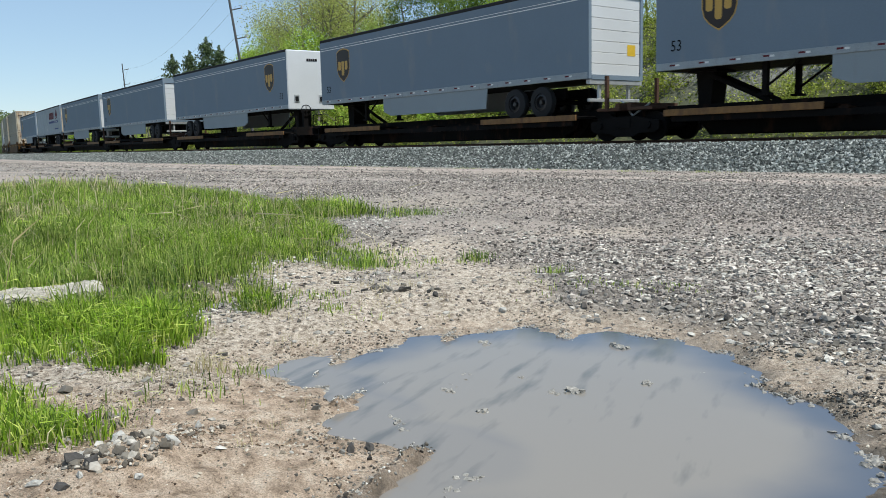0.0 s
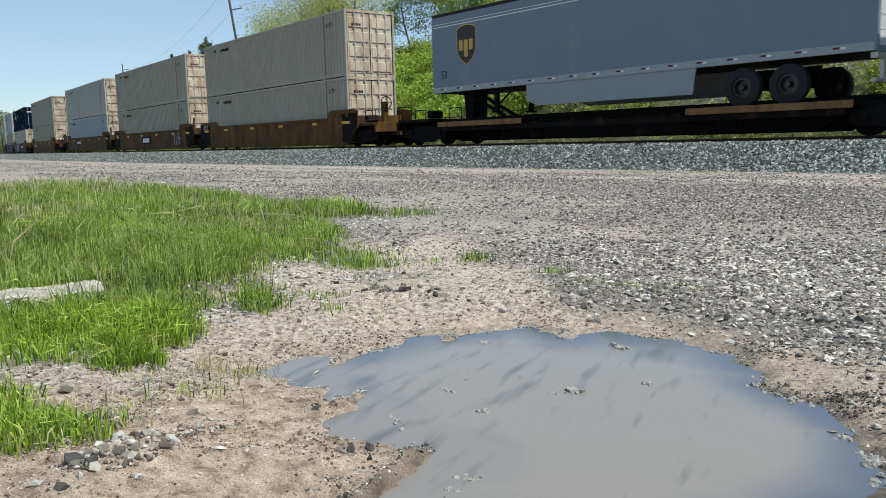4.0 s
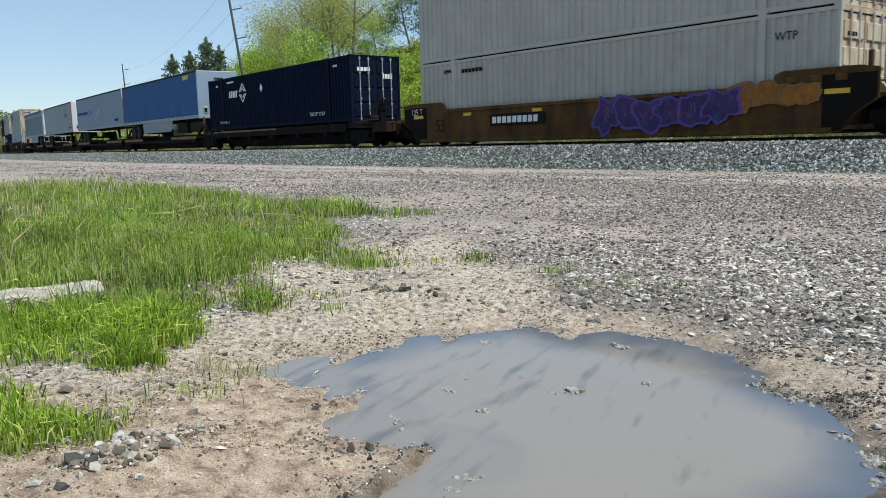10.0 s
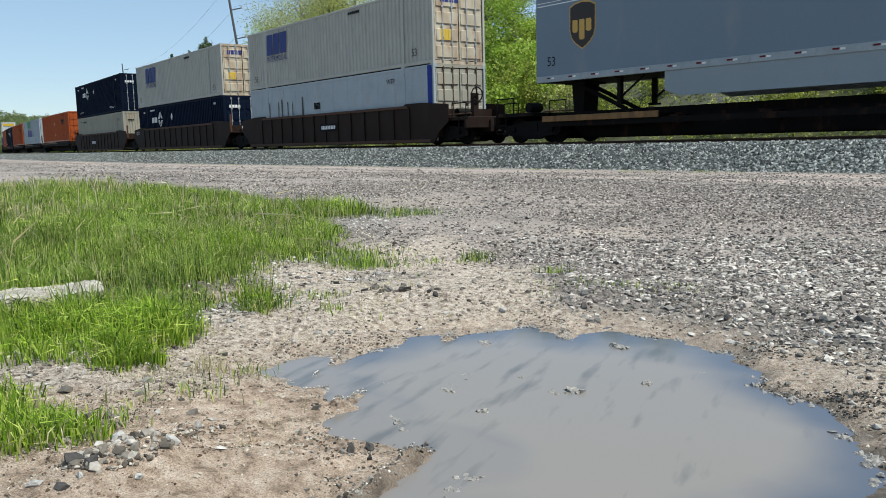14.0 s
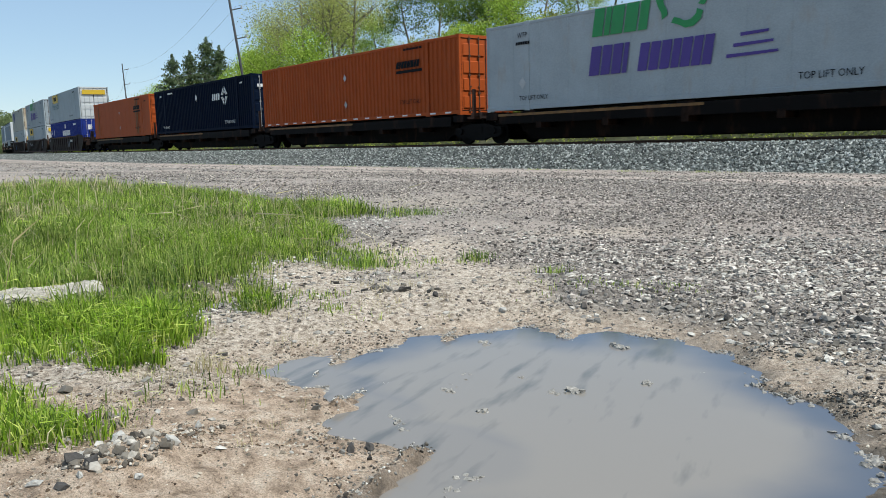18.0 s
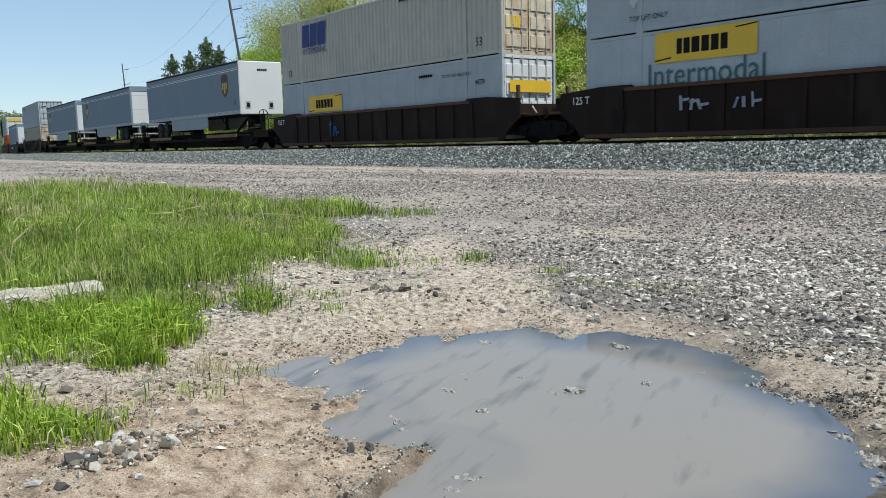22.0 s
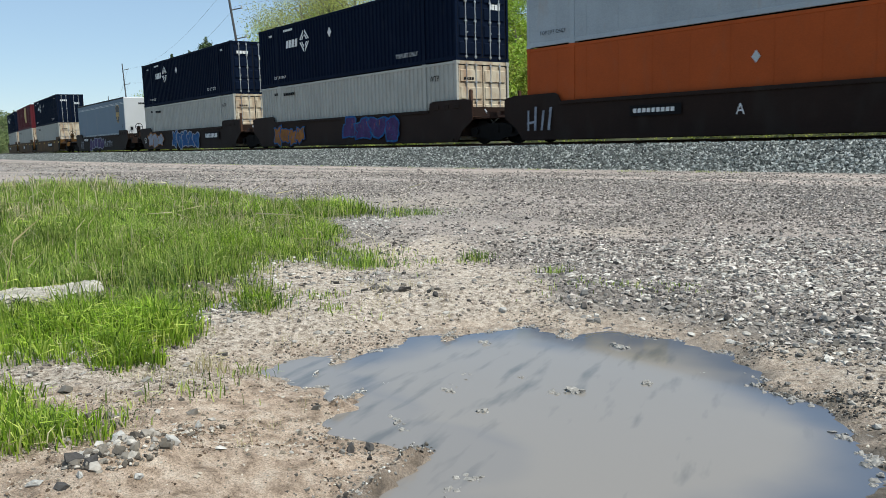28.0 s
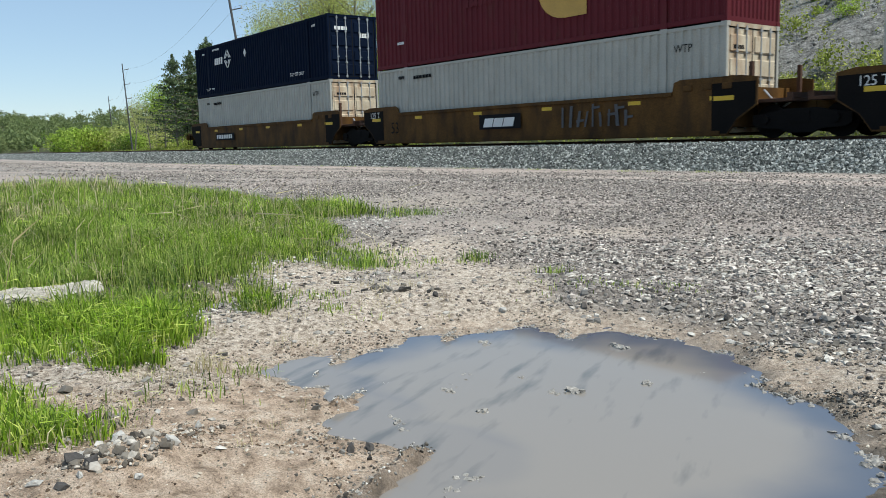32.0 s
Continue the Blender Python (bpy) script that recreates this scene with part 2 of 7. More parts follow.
def track_at(s):
    """Point on the track's centre line and heading at the distance s along it."""
    if s >= CURVE_FROM:
        return s, CENTRE, 0.0
    th = (s - CURVE_FROM) / RADIUS
    rc = RADIUS - 1.295
    return CURVE_FROM + math.sin(th) * rc, CENTRE + (1 - math.cos(th)) * rc, th


def track_pose(s, z=RAIL_Z, n=0.0):
    x, y, th = track_at(s)
    return pose(x - math.sin(th) * n, y + math.cos(th) * n, z, 0, 0, math.degrees(th))


def off_track(x, y):
    """Distance from the centre line, positive on the camera's side (arrays)."""
    rc = RADIUS - 1.295
    dx, dy = x - CURVE_FROM, y - (CENTRE + rc)
    return np.where(x >= CURVE_FROM, CENTRE - y, np.hypot(dx, dy) - rc)


def hash_noise(x, y, seed=0):
    """Smooth value noise for arrays."""
    xi, yi = np.floor(x).astype(np.int64), np.floor(y).astype(np.int64)
    fx, fy = x - xi, y - yi
    fx, fy = fx * fx * (3 - 2 * fx), fy * fy * (3 - 2 * fy)

    def h(a, b):
        n = (a * 374761393 + b * 668265263 + seed * 974711) & 0x7FFFFFFF
        n = ((n ^ (n >> 13)) * 1274126177) & 0x7FFFFFFF
        return ((n ^ (n >> 16)) & 0xFFFF) / 65535.0

    return (h(xi, yi) * (1 - fx) + h(xi + 1, yi) * fx) * (1 - fy) + (h(xi, yi + 1) * (1 - fx) + h(xi + 1, yi + 1) * fx) * fy


def fbm(x, y, octaves=4, seed=0):
    t, a = 0.0, 0.5
    for k in range(octaves):
        t = t + a * (hash_noise(x * 2 ** k, y * 2 ** k, seed + k) - 0.5)
        a *= 0.5
    return t * 2


def smooth(a, b, x):
    t = np.clip((x - a) / (b - a), 0, 1)
    return t * t * (3 - 2 * t)


def inside(x, y, outline):
    """Signed distance to a closed outline on the ground, positive within it (arrays)."""
    x, y = np.asarray(x, float), np.asarray(y, float)
    d, w = np.full(x.shape, 1e9), np.zeros(x.shape, bool)
    for (ax, ay), (bx, by) in zip(outline, outline[1:] + outline[:1]):
        ex, ey = bx - ax, by - ay
        t = np.clip(((x - ax) * ex + (y - ay) * ey) / (ex * ex + ey * ey), 0, 1)
        d = np.minimum(d, np.hypot(x - ax - t * ex, y - ay - t * ey))
        if ay != by:
            w ^= ((ay > y) != (by > y)) & (x < ex * (y - ay) / ey + ax)
    return np.where(w, d, -d)


SHORE = [(-1.54, 0.75), (-1.54, 0.80), (-1.56, 0.88), (-1.56, 0.92), (-1.49, 0.95), (-1.49, 1.03), (-1.50, 1.11), (-1.54, 1.17), (-1.54, 1.23), (-1.48, 1.25), (-1.45, 1.32), (-1.43, 1.40), (-1.41, 1.46), (-1.31, 1.45), (-1.26, 1.44), (-1.28, 1.51), (-1.22, 1.56), (-1.15, 1.55), (-1.08, 1.59), (-1.02, 1.55), (-0.94, 1.57), (-0.86, 1.51), (-0.79, 1.48), (-0.76, 1.40), (-0.67, 1.37), (-0.62, 1.35), (-0.53, 1.27), (-0.52, 1.23), (-0.47, 1.18), (-0.43, 1.12), (-0.40, 1.03), (-0.43, 0.87), (-0.63, 0.61), (-0.86, 0.53), (-0.87, 0.57), (-0.93, 0.74), (-1.02, 0.69), (-1.10, 0.69), (-1.16, 0.71), (-1.19, 0.77), (-1.28, 0.76), (-1.32, 0.79), (-1.39, 0.79), (-1.46, 0.76)]
GRASS_BANK = [(-12.05, 2.04), (-10.47, 3.38), (-8.57, 3.35), (-7.14, 3.33), (-6.12, 3.20), (-5.45, 3.28), (-4.52, 3.07), (-3.94, 3.08), (-3.90, 2.89), (-4.26, 2.89), (-4.14, 2.64), (-3.83, 2.41), (-3.09, 2.02), (-2.48, 1.80), (-2.42, 1.63), (-2.56, 1.63), (-2.68, 1.56), (-3.08, 1.59), (-2.73, 1.35), (-2.32, 1.20), (-1.91, 1.00), (-1.90, 0.94), (-2.45, 1.11), (-2.38, 1.02), (-2.01, 0.86), (-1.99, 0.77), (-1.80, 0.74), (-1.73, 0.62), (-1.61, 0.56), (-1.59, 0.49), (-1.72, 0.47), (-1.92, 0.29)]
GRASS_CLUMP = [(-1.63, 0.24), (-1.51, 0.35), (-1.42, 0.37), (-1.25, 0.41), (-1.23, 0.43), (-1.23, 0.36), (-1.20, 0.35), (-1.22, 0.29), (-1.28, 0.18)]
COARSE_STONE = [(-3.04, 2.79), (-2.48, 2.80), (-2.07, 2.69), (-1.98, 2.95), (-1.97, 3.37), (-1.39, 4.41), (-0.47, 1.55), (-0.62, 1.61), (-0.84, 1.72), (-1.00, 1.82), (-1.08, 1.92), (-1.35, 2.16), (-1.27, 1.84), (-1.23, 1.71), (-1.34, 1.65), (-1.44, 1.60), (-2.06, 2.02), (-2.44, 2.32)]
# low mud ridges that a wheel has pressed up: from, to, height, half width
RIDGES = ((-0.85, 0.53, -0.933, 0.735, 0.030, 0.011), (-1.255, 0.845, -1.20, 0.745, 0.022, 0.010), (-1.50, 0.955, -1.42, 0.83, 0.020, 0.014), (-1.085, 0.775, -1.055, 0.815, 0.020, 0.009),
          (-1.30, 1.455, -1.25, 1.42, 0.018, 0.014), (-1.485, 1.27, -1.45, 1.21, 0.018, 0.012), (-0.83, 0.735, -0.815, 0.71, 0.012, 0.008))


def puddle_edge(x, y):
    """Distance from the puddle's rim, negative over the water."""
    x, y = np.asarray(x, float), np.asarray(y, float)
    e = np.hypot(x + 1.0, y - 1.0) - 0.6
    m = e < 0.7
    if m.any():
        a, b = x[m], y[m]
        e[m] = -inside(a + 0.018 * fbm(a * 14, b * 14, 4, 5), b + 0.018 * fbm(a * 14, b * 14, 4, 9), SHORE)
    return e


def hill_foot(x, y):
    """How far a place lies up the cutting's slope, on the far side of the track."""
    n = -off_track(x, y)
    return n - 6.0 - 2.0 * fbm(x * 0.07, y * 0.07, 2, 31)


def ground_z(x, y):
    n = off_track(x, y)
    # the yard falls gently to the foot of the ballast
    z = -0.36 * smooth(0.0, 1.0, (17.5 - n) / 13.0) * (n > 0)
    z = np.where(n <= 0, -0.36 + 0.30 * smooth(3.0, 6.0, -n), z)
    # wheel-worn gravel and grass bank
    near = 1 - smooth(6.0, 14.0, np.hypot(x, y))
    close = 1 - smooth(2.4, 3.6, np.hypot(x + 1.6, y - 1.6))
    z = z + near * 0.03 * fbm(x * 0.9, y * 0.9, 2, 2) + close * (0.016 * fbm(x * 5, y * 5, 2, 3) + 0.014 * fbm(x * 17, y * 17, 2, 4))
    e = puddle_edge(x, y)
    rim = np.clip(e, 0, 0.3) * 0.15
    pool = np.clip(e, -0.1, 0) * 0.2 - 0.04 * smooth(0.05, 0.35, -e) + 0.006 * fbm(x * 9, y * 3, 3, 8) * smooth(0.02, 0.12, -e)
    w = 1 - smooth(0.25, 0.8, e)
    rim = rim + 0.014 * fbm(x * 18, y * 18, 2, 14) * smooth(0.0, 0.08, e) + np.maximum(0, 0.012 * fbm(x * 11, y * 11, 2, 15)) * smooth(0, .05, e)
    z = np.where(e < 0, pool, z * (1 - w) + rim * w + 0.02 * (1 - w)) + 0.0075 * fbm(x * 23, y * 23, 3, 16) * smooth(0.12, 0.02, np.abs(e))
    # wheel ridges in the mud, the heap's mound
    u, v = -0.39 * x + 0.92 * y, 0.92 * x + 0.39 * y
    z = z + 0.010 * fbm(v * 26, u * 4, 3, 18) * smooth(0.75, 0.4, np.hypot(x + 1.05, y - 0.5)) * smooth(-0.02, 0.03, e)
    for ax, ay, bx, by, hh, hw in RIDGES:
        t = np.clip(((x - ax) * (bx - ax) + (y - ay) * (by - ay)) / ((bx - ax) ** 2 + (by - ay) ** 2), 0, 1)
        z = z + (hh * (0.75 + 0.9 * fbm(x * 40, y * 40, 2, 19))) * np.exp(-(np.hypot(x - ax - t * (bx - ax), y - ay - t * (by - ay)) / hw) ** 2)
    z = z + 0.022 * np.exp(-((x + 1.115) / 0.05) ** 2 - ((y - 0.342) / 0.075) ** 2)
    # the cutting beyond the track: steep bank, then wooded ground
    up = hill_foot(x, y)
    along = smooth(-100.0, -45.0, x)
    bank = np.maximum(up, 0.0)
    h = np.minimum(bank * 0.6, 7.2 + np.maximum(0, bank - 12) * 0.08) * (0.06 + 0.94 * along)
    h = np.minimum(h, 14.0)
    rough_h = 0.7 * fbm(x * 0.25, y * 0.25, 4, 21) * smooth(0.5, 6, up)
    far = smooth(200, 800, np.hypot(x, y)) * 50.0 * (0.75 + 0.8 * fbm(x * 0.004, y * 0.004, 3, 41)) * smooth(40, 220, np.abs(n))
    return z + h + rough_h * (0.15 + 0.85 * along) + far


# ---- ground ----
def spaced(lo, hi, fine_lo, fine_hi, step, grow):
    mid = list(np.arange(fine_lo, fine_hi, step))
    a, d, left = fine_lo, step, []
    while a > lo:
        d *= grow
        a -= d
        left.append(a)
    a, d, right = fine_hi, step, [fine_hi]
    while a < hi:
        d *= grow
        a += d
        right.append(a)
    return np.array(left[::-1] + mid + right)


def sheet(name, xs, ys, zfun, material):
    X, Y = np.meshgrid(xs, ys)
    Z = zfun(X, Y)
    nx, ny = len(xs), len(ys)
    co = np.stack([X, Y, Z], -1).reshape(-1, 3)
    i = np.arange(ny - 1)[:, None] * nx + np.arange(nx - 1)[None, :]
    fc = np.stack([i, i + 1, i + nx + 1, i + nx], -1).reshape(-1, 4)
    me = bpy.data.meshes.new(name)
    me.vertices.add(len(co))
    me.vertices.foreach_set("co", co.ravel())
    me.loops.add(fc.size)
    me.loops.foreach_set("vertex_index", fc.ravel())
    me.polygons.add(len(fc))
    me.polygons.foreach_set("loop_start", np.arange(0, fc.size, 4))
    me.update(calc_edges=True)
    me.validate()
    me.shade_smooth()
    me.materials.append(material)
    return new(name, me)


def ground_material():
    m = bpy.data.materials.new("yard_ground")
    m.use_nodes = True
    nt = m.node_tree
    N, K = nt.nodes, nt.links
    bs = N["Principled BSDF"]
    tc = N.new("ShaderNodeTexCoord")

    def nz(scale, detail=4, rough=0.55):
        n = N.new("ShaderNodeTexNoise")
        n.inputs["Scale"].default_value, n.inputs["Detail"].default_value, n.inputs["Roughness"].default_value = scale, detail, rough
        K.new(tc.outputs["Object"], n.inputs["Vector"])
        return n.outputs["Fac"]

    def ramp(src, stops):
        r = N.new("ShaderNodeValToRGB")
        el = r.color_ramp.elements
        el[0].position, el[0].color = stops[0][0], rgb(stops[0][1])
        el[1].position, el[1].color = stops[-1][0], rgb(stops[-1][1])
        for pz, c in stops[1:-1]:
            x = el.new(pz)
            x.color = rgb(c)
        K.new(src, r.inputs[0])
        return r.outputs[0]

    def mix(f, a, b, kind="MIX"):
        x = N.new("ShaderNodeMix")
        x.data_type, x.blend_type = "RGBA", kind
        if isinstance(f, float):
            x.inputs["Factor"].default_value = f
        else:
            K.new(f, x.inputs["Factor"])
        K.new(a, x.inputs[6])
        K.new(b, x.inputs[7])
        return x.outputs[2]

    def attr(name):
        a = N.new("ShaderNodeAttribute")
        a.attribute_name = name
        return a.outputs["Fac"]

    grit = ramp(nz(160, 4, 0.7), [(0.3, (0.075, 0.07, 0.063)), (0.5, (0.27, 0.255, 0.23)), (0.72, (0.52, 0.50, 0.46))])
    big = ramp(nz(1.1, 5), [(0.35, (0.60, 0.56, 0.53)), (0.65, (1.0, 0.945, 0.895))])
    mid = ramp(nz(22, 4, 0.75), [(0.35, (0.55, 0.55, 0.55)), (0.62, (1.2, 1.19, 1.17))])
    def chips(scale, stops):
        v = N.new("ShaderNodeTexVoronoi")
        v.inputs["Scale"].default_value = scale
        K.new(tc.outputs["Object"], v.inputs["Vector"])
        s = N.new("ShaderNodeSeparateColor")
        K.new(v.outputs["Color"], s.inputs[0])
        return ramp(s.outputs[0], stops), v.outputs["Distance"]

    slate, slate_h = chips(75, [(0.0, (0.07, 0.068, 0.064)), (0.45, (0.24, 0.23, 0.215)), (1.0, (0.50, 0.475, 0.43))])
    gravel = mix(0.55, mix(1.0, grit, mid, "MULTIPLY"), slate)
    gravel = mix(1.0, gravel, big, "MULTIPLY")
    dust = ramp(nz(90, 5, 0.75), [(0.32, (0.17, 0.135, 0.112)), (0.5, (0.43, 0.355, 0.305)), (0.68, (0.62, 0.54, 0.475))])
    gravel = mix(attr("dust"), gravel, dust)
    sand = ramp(nz(60, 5, 0.7), [(0.35, (0.155, 0.117, 0.083)), (0.5, (0.49, 0.41, 0.325)), (0.68, (0.73, 0.65, 0.54))])
    mud = ramp(nz(25, 6, 0.7), [(0.35, (0.19, 0.13, 0.085)), (0.5, (0.53, 0.395, 0.285)), (0.68, (0.72, 0.60, 0.475))])
    grain = ramp(nz(330, 4, 0.8), [(0.34, (0.42, 0.40, 0.38)), (0.5, (0.98, 0.98, 0.98)), (0.66, (1.35, 1.35, 1.34))])
    sand = mix(1.0, sand, grain, "MULTIPLY")
    mud = mix(1.0, mud, grain, "MULTIPLY")
    green = ramp(nz(3.0, 6, 0.7), [(0.3, (0.025, 0.03, 0.012)), (0.55, (0.06, 0.068, 0.026)), (0.75, (0.15, 0.14, 0.07))])
    shale = ramp(nz(3.5, 9, 0.85), [(0.38, (0.06, 0.056, 0.048)), (0.5, (0.235, 0.228, 0.207)), (0.62, (0.45, 0.44, 0.41))])
    col = mix(attr("sand"), gravel, sand)
    col = mix(attr("mud"), col, mud)
    wet = ramp(nz(70, 5, 0.7), [(0.3, (0.06, 0.052, 0.042)), (0.6, (0.14, 0.122, 0.10)), (0.8, (0.24, 0.215, 0.18))])
    col = mix(attr("wet"), col, wet)
    col = mix(attr("green"), col, green)
    col = mix(attr("shale"), col, shale)
    K.new(col, bs.inputs["Base Color"])
    bs.inputs["Roughness"].default_value = 0.9
    bs.inputs["Specular IOR Level"].default_value = 0.25
    bp = N.new("ShaderNodeBump")
    bp.inputs["Strength"].default_value, bp.inputs["Distance"].default_value = 1.0, 0.007
    hs = N.new("ShaderNodeMath")
    hs.operation = "MULTIPLY_ADD"
    hs.inputs[1].default_value = -0.35
    K.new(slate_h, hs.inputs[0])
    K.new(nz(95, 8, 0.85), hs.inputs[2])
    K.new(hs.outputs[0], bp.inputs["Height"])
    rock = N.new("ShaderNodeMath")
    rock.operation = "MULTIPLY"
    K.new(attr("shale"), rock.inputs[0])
    K.new(nz(1.6, 10, 0.72), rock.inputs[1])
    bp2 = N.new("ShaderNodeBump")
    bp2.inputs["Strength"].default_value, bp2.inputs["Distance"].default_value = 1.0, 0.45
    K.new(rock.outputs[0], bp2.inputs["Height"])
    K.new(bp.outputs[0], bp2.inputs["Normal"])
    K.new(bp2.outputs[0], bs.inputs["Normal"])
    return m


def grass_cover(x, y):
    """0..1: where grass grows on the camera's side of the gravel road."""
    x, y = np.asarray(x, float), np.asarray(y, float)
    k = np.zeros(x.shape)
    m = (x < -1.0) & (x > -19) & (y < 6)
    a, b = x[m], y[m]
    r = np.hypot(a, b)
    w = fbm(a * 6 / (0.5 + 0.25 * r), b * 6 / (0.5 + 0.25 * r), 3, 51)
    d = np.maximum(inside(a, b, GRASS_BANK), inside(a, b, GRASS_CLUMP))
    k[m] = smooth(-0.02, 0.035, d / r + 0.035 * w)
    return k


def stony(x, y):
    """0..1: where loose stone covers the yard, beyond the sand round the puddle."""
    edge = np.interp(x, [-9, -4.4, -2.97, -2.1, -1.42, -0.98, -0.5, 0.5], [4.3, 3.55, 2.7, 2.05, 1.7, 1.72, 1.75, 1.9])
    k = 0.10 + 0.9 * smooth(-0.35, 0.6, y - edge + 0.55 * fbm(x * 1.6, y * 1.6, 3, 65))
    k = np.maximum(k, smooth(-0.1, 0.1, inside(x, y, COARSE_STONE) + 0.2 * fbm(x * 3, y * 3, 3, 68)))
    for cx, cy, r in ((-2.18, 1.56, 0.16), (-3.3, 2.3, 0.4), (-1.86, 0.5, 0.17), (-2.0, 0.98, 0.12)):
        k = np.maximum(k, 0.6 * smooth(1.5, 0.5, np.hypot(x - cx, y - cy) / r + 0.8 * fbm(x * 6, y * 6, 2, 67)))
    return np.clip(k, 0, 1)


def dust_cover(x, y):
    """Fine pinkish stone dust where wheels have worn the road."""
    n = off_track(x, y)
    k = 0.75 * np.maximum(np.exp(-((n - 6.4) / 0.7) ** 2), np.exp(-((n - 9.6) / 0.9) ** 2)) + 0.5 * smooth(-0.05, 0.3, fbm(x * 0.35, y * 0.9, 3, 63))
    return np.clip(k, 0, 0.85) * smooth(4.9, 5.3, n)


def sand_cover(x, y):
    w = fbm(x * 1.5, y * 1.5, 3, 61)
    return np.clip((1 - smooth(0.2, 0.8, stony(x, y))) * smooth(3.0, 1.5, np.hypot(x + 1.5, y - 1.0) + 0.6 * w) * 0.95 + 0.5 * smooth(0.0, 0.3, -0.15 + fbm(x * 0.8, y * 0.8, 3, 66)) * smooth(5, 2.5, np.hypot(x + 2, y - 2)), 0, 1)


def mud_cover(x, y):
    e = puddle_edge(x, y)
    t = 0.5 * smooth(0.2, 0.0, e + 0.05 * fbm(x * 6, y * 6, 3, 71))
    left = smooth(0.66, 0.3, np.hypot(x + 1.0, y - 0.45) + 0.25 * fbm(x * 4, y * 4, 3, 72))
    return np.clip(np.maximum(t * 0.9, left * 0.9), 0, 1)


def wet_cover(x, y):
    e = puddle_edge(x, y)
    return 0.9 * smooth(0.06, 0.0, e + 0.07 * fbm(x * 9, y * 9, 3, 75)) * (0.25 + 0.75 * smooth(-1.1, -0.7, x))


def shale_cover(x, y):
    up = hill_foot(x, y)
    k = smooth(-29, -21, x + 5 * fbm(x * 0.15, y * 0.15, 3, 81) - 0.3 * up)
    return np.clip(k * smooth(3.0, 6.5, up + 3 * fbm(x * 0.3, y * 0.3, 3, 82)), 0, 1)


XS = spaced(-2600, 2600, -3.9, 0.4, 0.019, 1.07)
YS = spaced(-2600, 2600, 0.2, 3.3, 0.019, 1.07)
GROUND = ground_material()
ground = tagged(sheet("ground", XS, YS, ground_z, GROUND), "gravel and sandy yard with grass and a shale cutting", "ground", kind="structure")
GX, GY = (a.ravel() for a in np.meshgrid(XS, YS))
NT = off_track(GX, GY)
COVER = {"sand": sand_cover(GX, GY), "mud": mud_cover(GX, GY), "shale": shale_cover(GX, GY), "wet": wet_cover(GX, GY), "dust": dust_cover(GX, GY),
         "green": np.maximum(grass_cover(GX, GY) * 0.95 * (1 - 0.9 * stony(GX, GY)), np.maximum(smooth(3.5, 5.5, -NT + fbm(GX * 0.3, GY * 0.3, 3, 91)), smooth(40, 70, np.hypot(GX, GY)) * smooth(8, 14, NT)))}
for nm, vals in COVER.items():
    ground.data.attributes.new(nm, "FLOAT", "POINT").data.foreach_set("value", vals.astype(np.float32))

# puddle
wm = bpy.data.materials.new("sky_tinted_muddy_water")
wm.use_nodes = True
wb = wm.node_tree.nodes["Principled BSDF"]
wb.inputs["Roughness"].default_value = 0.05
wb.inputs["IOR"].default_value = 1.33
wnz = wm.node_tree.nodes.new("ShaderNodeTexNoise")
wnz.inputs["Scale"].default_value, wnz.inputs["Detail"].default_value = 3.0, 4
wrp = wm.node_tree.nodes.new("ShaderNodeValToRGB")
wrp.color_ramp.elements[0].position, wrp.color_ramp.elements[0].color = 0.30, (0.13, 0.125, 0.112, 1)
wrp.color_ramp.elements[1].position, wrp.color_ramp.elements[1].color = 0.47, (0.226, 0.204, 0.177, 1)
wtc = wm.node_tree.nodes.new("ShaderNodeTexCoord")
wm1 = wm.node_tree.nodes.new("ShaderNodeMapping")
wm1.inputs["Rotation"].default_value = (0, 0, radians(-115))
wm2 = wm.node_tree.nodes.new("ShaderNodeMapping")
wm2.inputs["Scale"].default_value = (1.6, 7.0, 1)
wm.node_tree.links.new(wtc.outputs["Object"], wm1.inputs["Vector"])
wm.node_tree.links.new(wm1.outputs[0], wm2.inputs["Vector"])
wm.node_tree.links.new(wm2.outputs[0], wnz.inputs["Vector"])
wsi = wm.node_tree.nodes.new("ShaderNodeAttribute")
wsi.attribute_name = "clear"
wad = wm.node_tree.nodes.new("ShaderNodeMath")
wm.node_tree.links.new(wnz.outputs["Fac"], wad.inputs[0])
wm.node_tree.links.new(wsi.outputs["Fac"], wad.inputs[1])
wm.node_tree.links.new(wad.outputs[0], wrp.inputs[0])
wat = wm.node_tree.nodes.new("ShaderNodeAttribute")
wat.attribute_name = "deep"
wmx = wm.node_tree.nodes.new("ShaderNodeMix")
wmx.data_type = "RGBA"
# shallow rim: darker water, with the sky's blue reflection tinted into its colour
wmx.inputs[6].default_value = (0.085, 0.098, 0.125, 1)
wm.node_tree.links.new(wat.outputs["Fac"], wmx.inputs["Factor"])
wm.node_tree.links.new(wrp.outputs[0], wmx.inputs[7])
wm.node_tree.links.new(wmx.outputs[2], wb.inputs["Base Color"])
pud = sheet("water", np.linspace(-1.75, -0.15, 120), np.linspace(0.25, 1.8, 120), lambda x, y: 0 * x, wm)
px_w, py_w = (a.ravel() for a in np.meshgrid(np.linspace(-1.75, -0.15, 120), np.linspace(0.25, 1.8, 120)))
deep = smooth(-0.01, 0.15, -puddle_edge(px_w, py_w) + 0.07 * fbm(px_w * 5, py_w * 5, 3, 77))
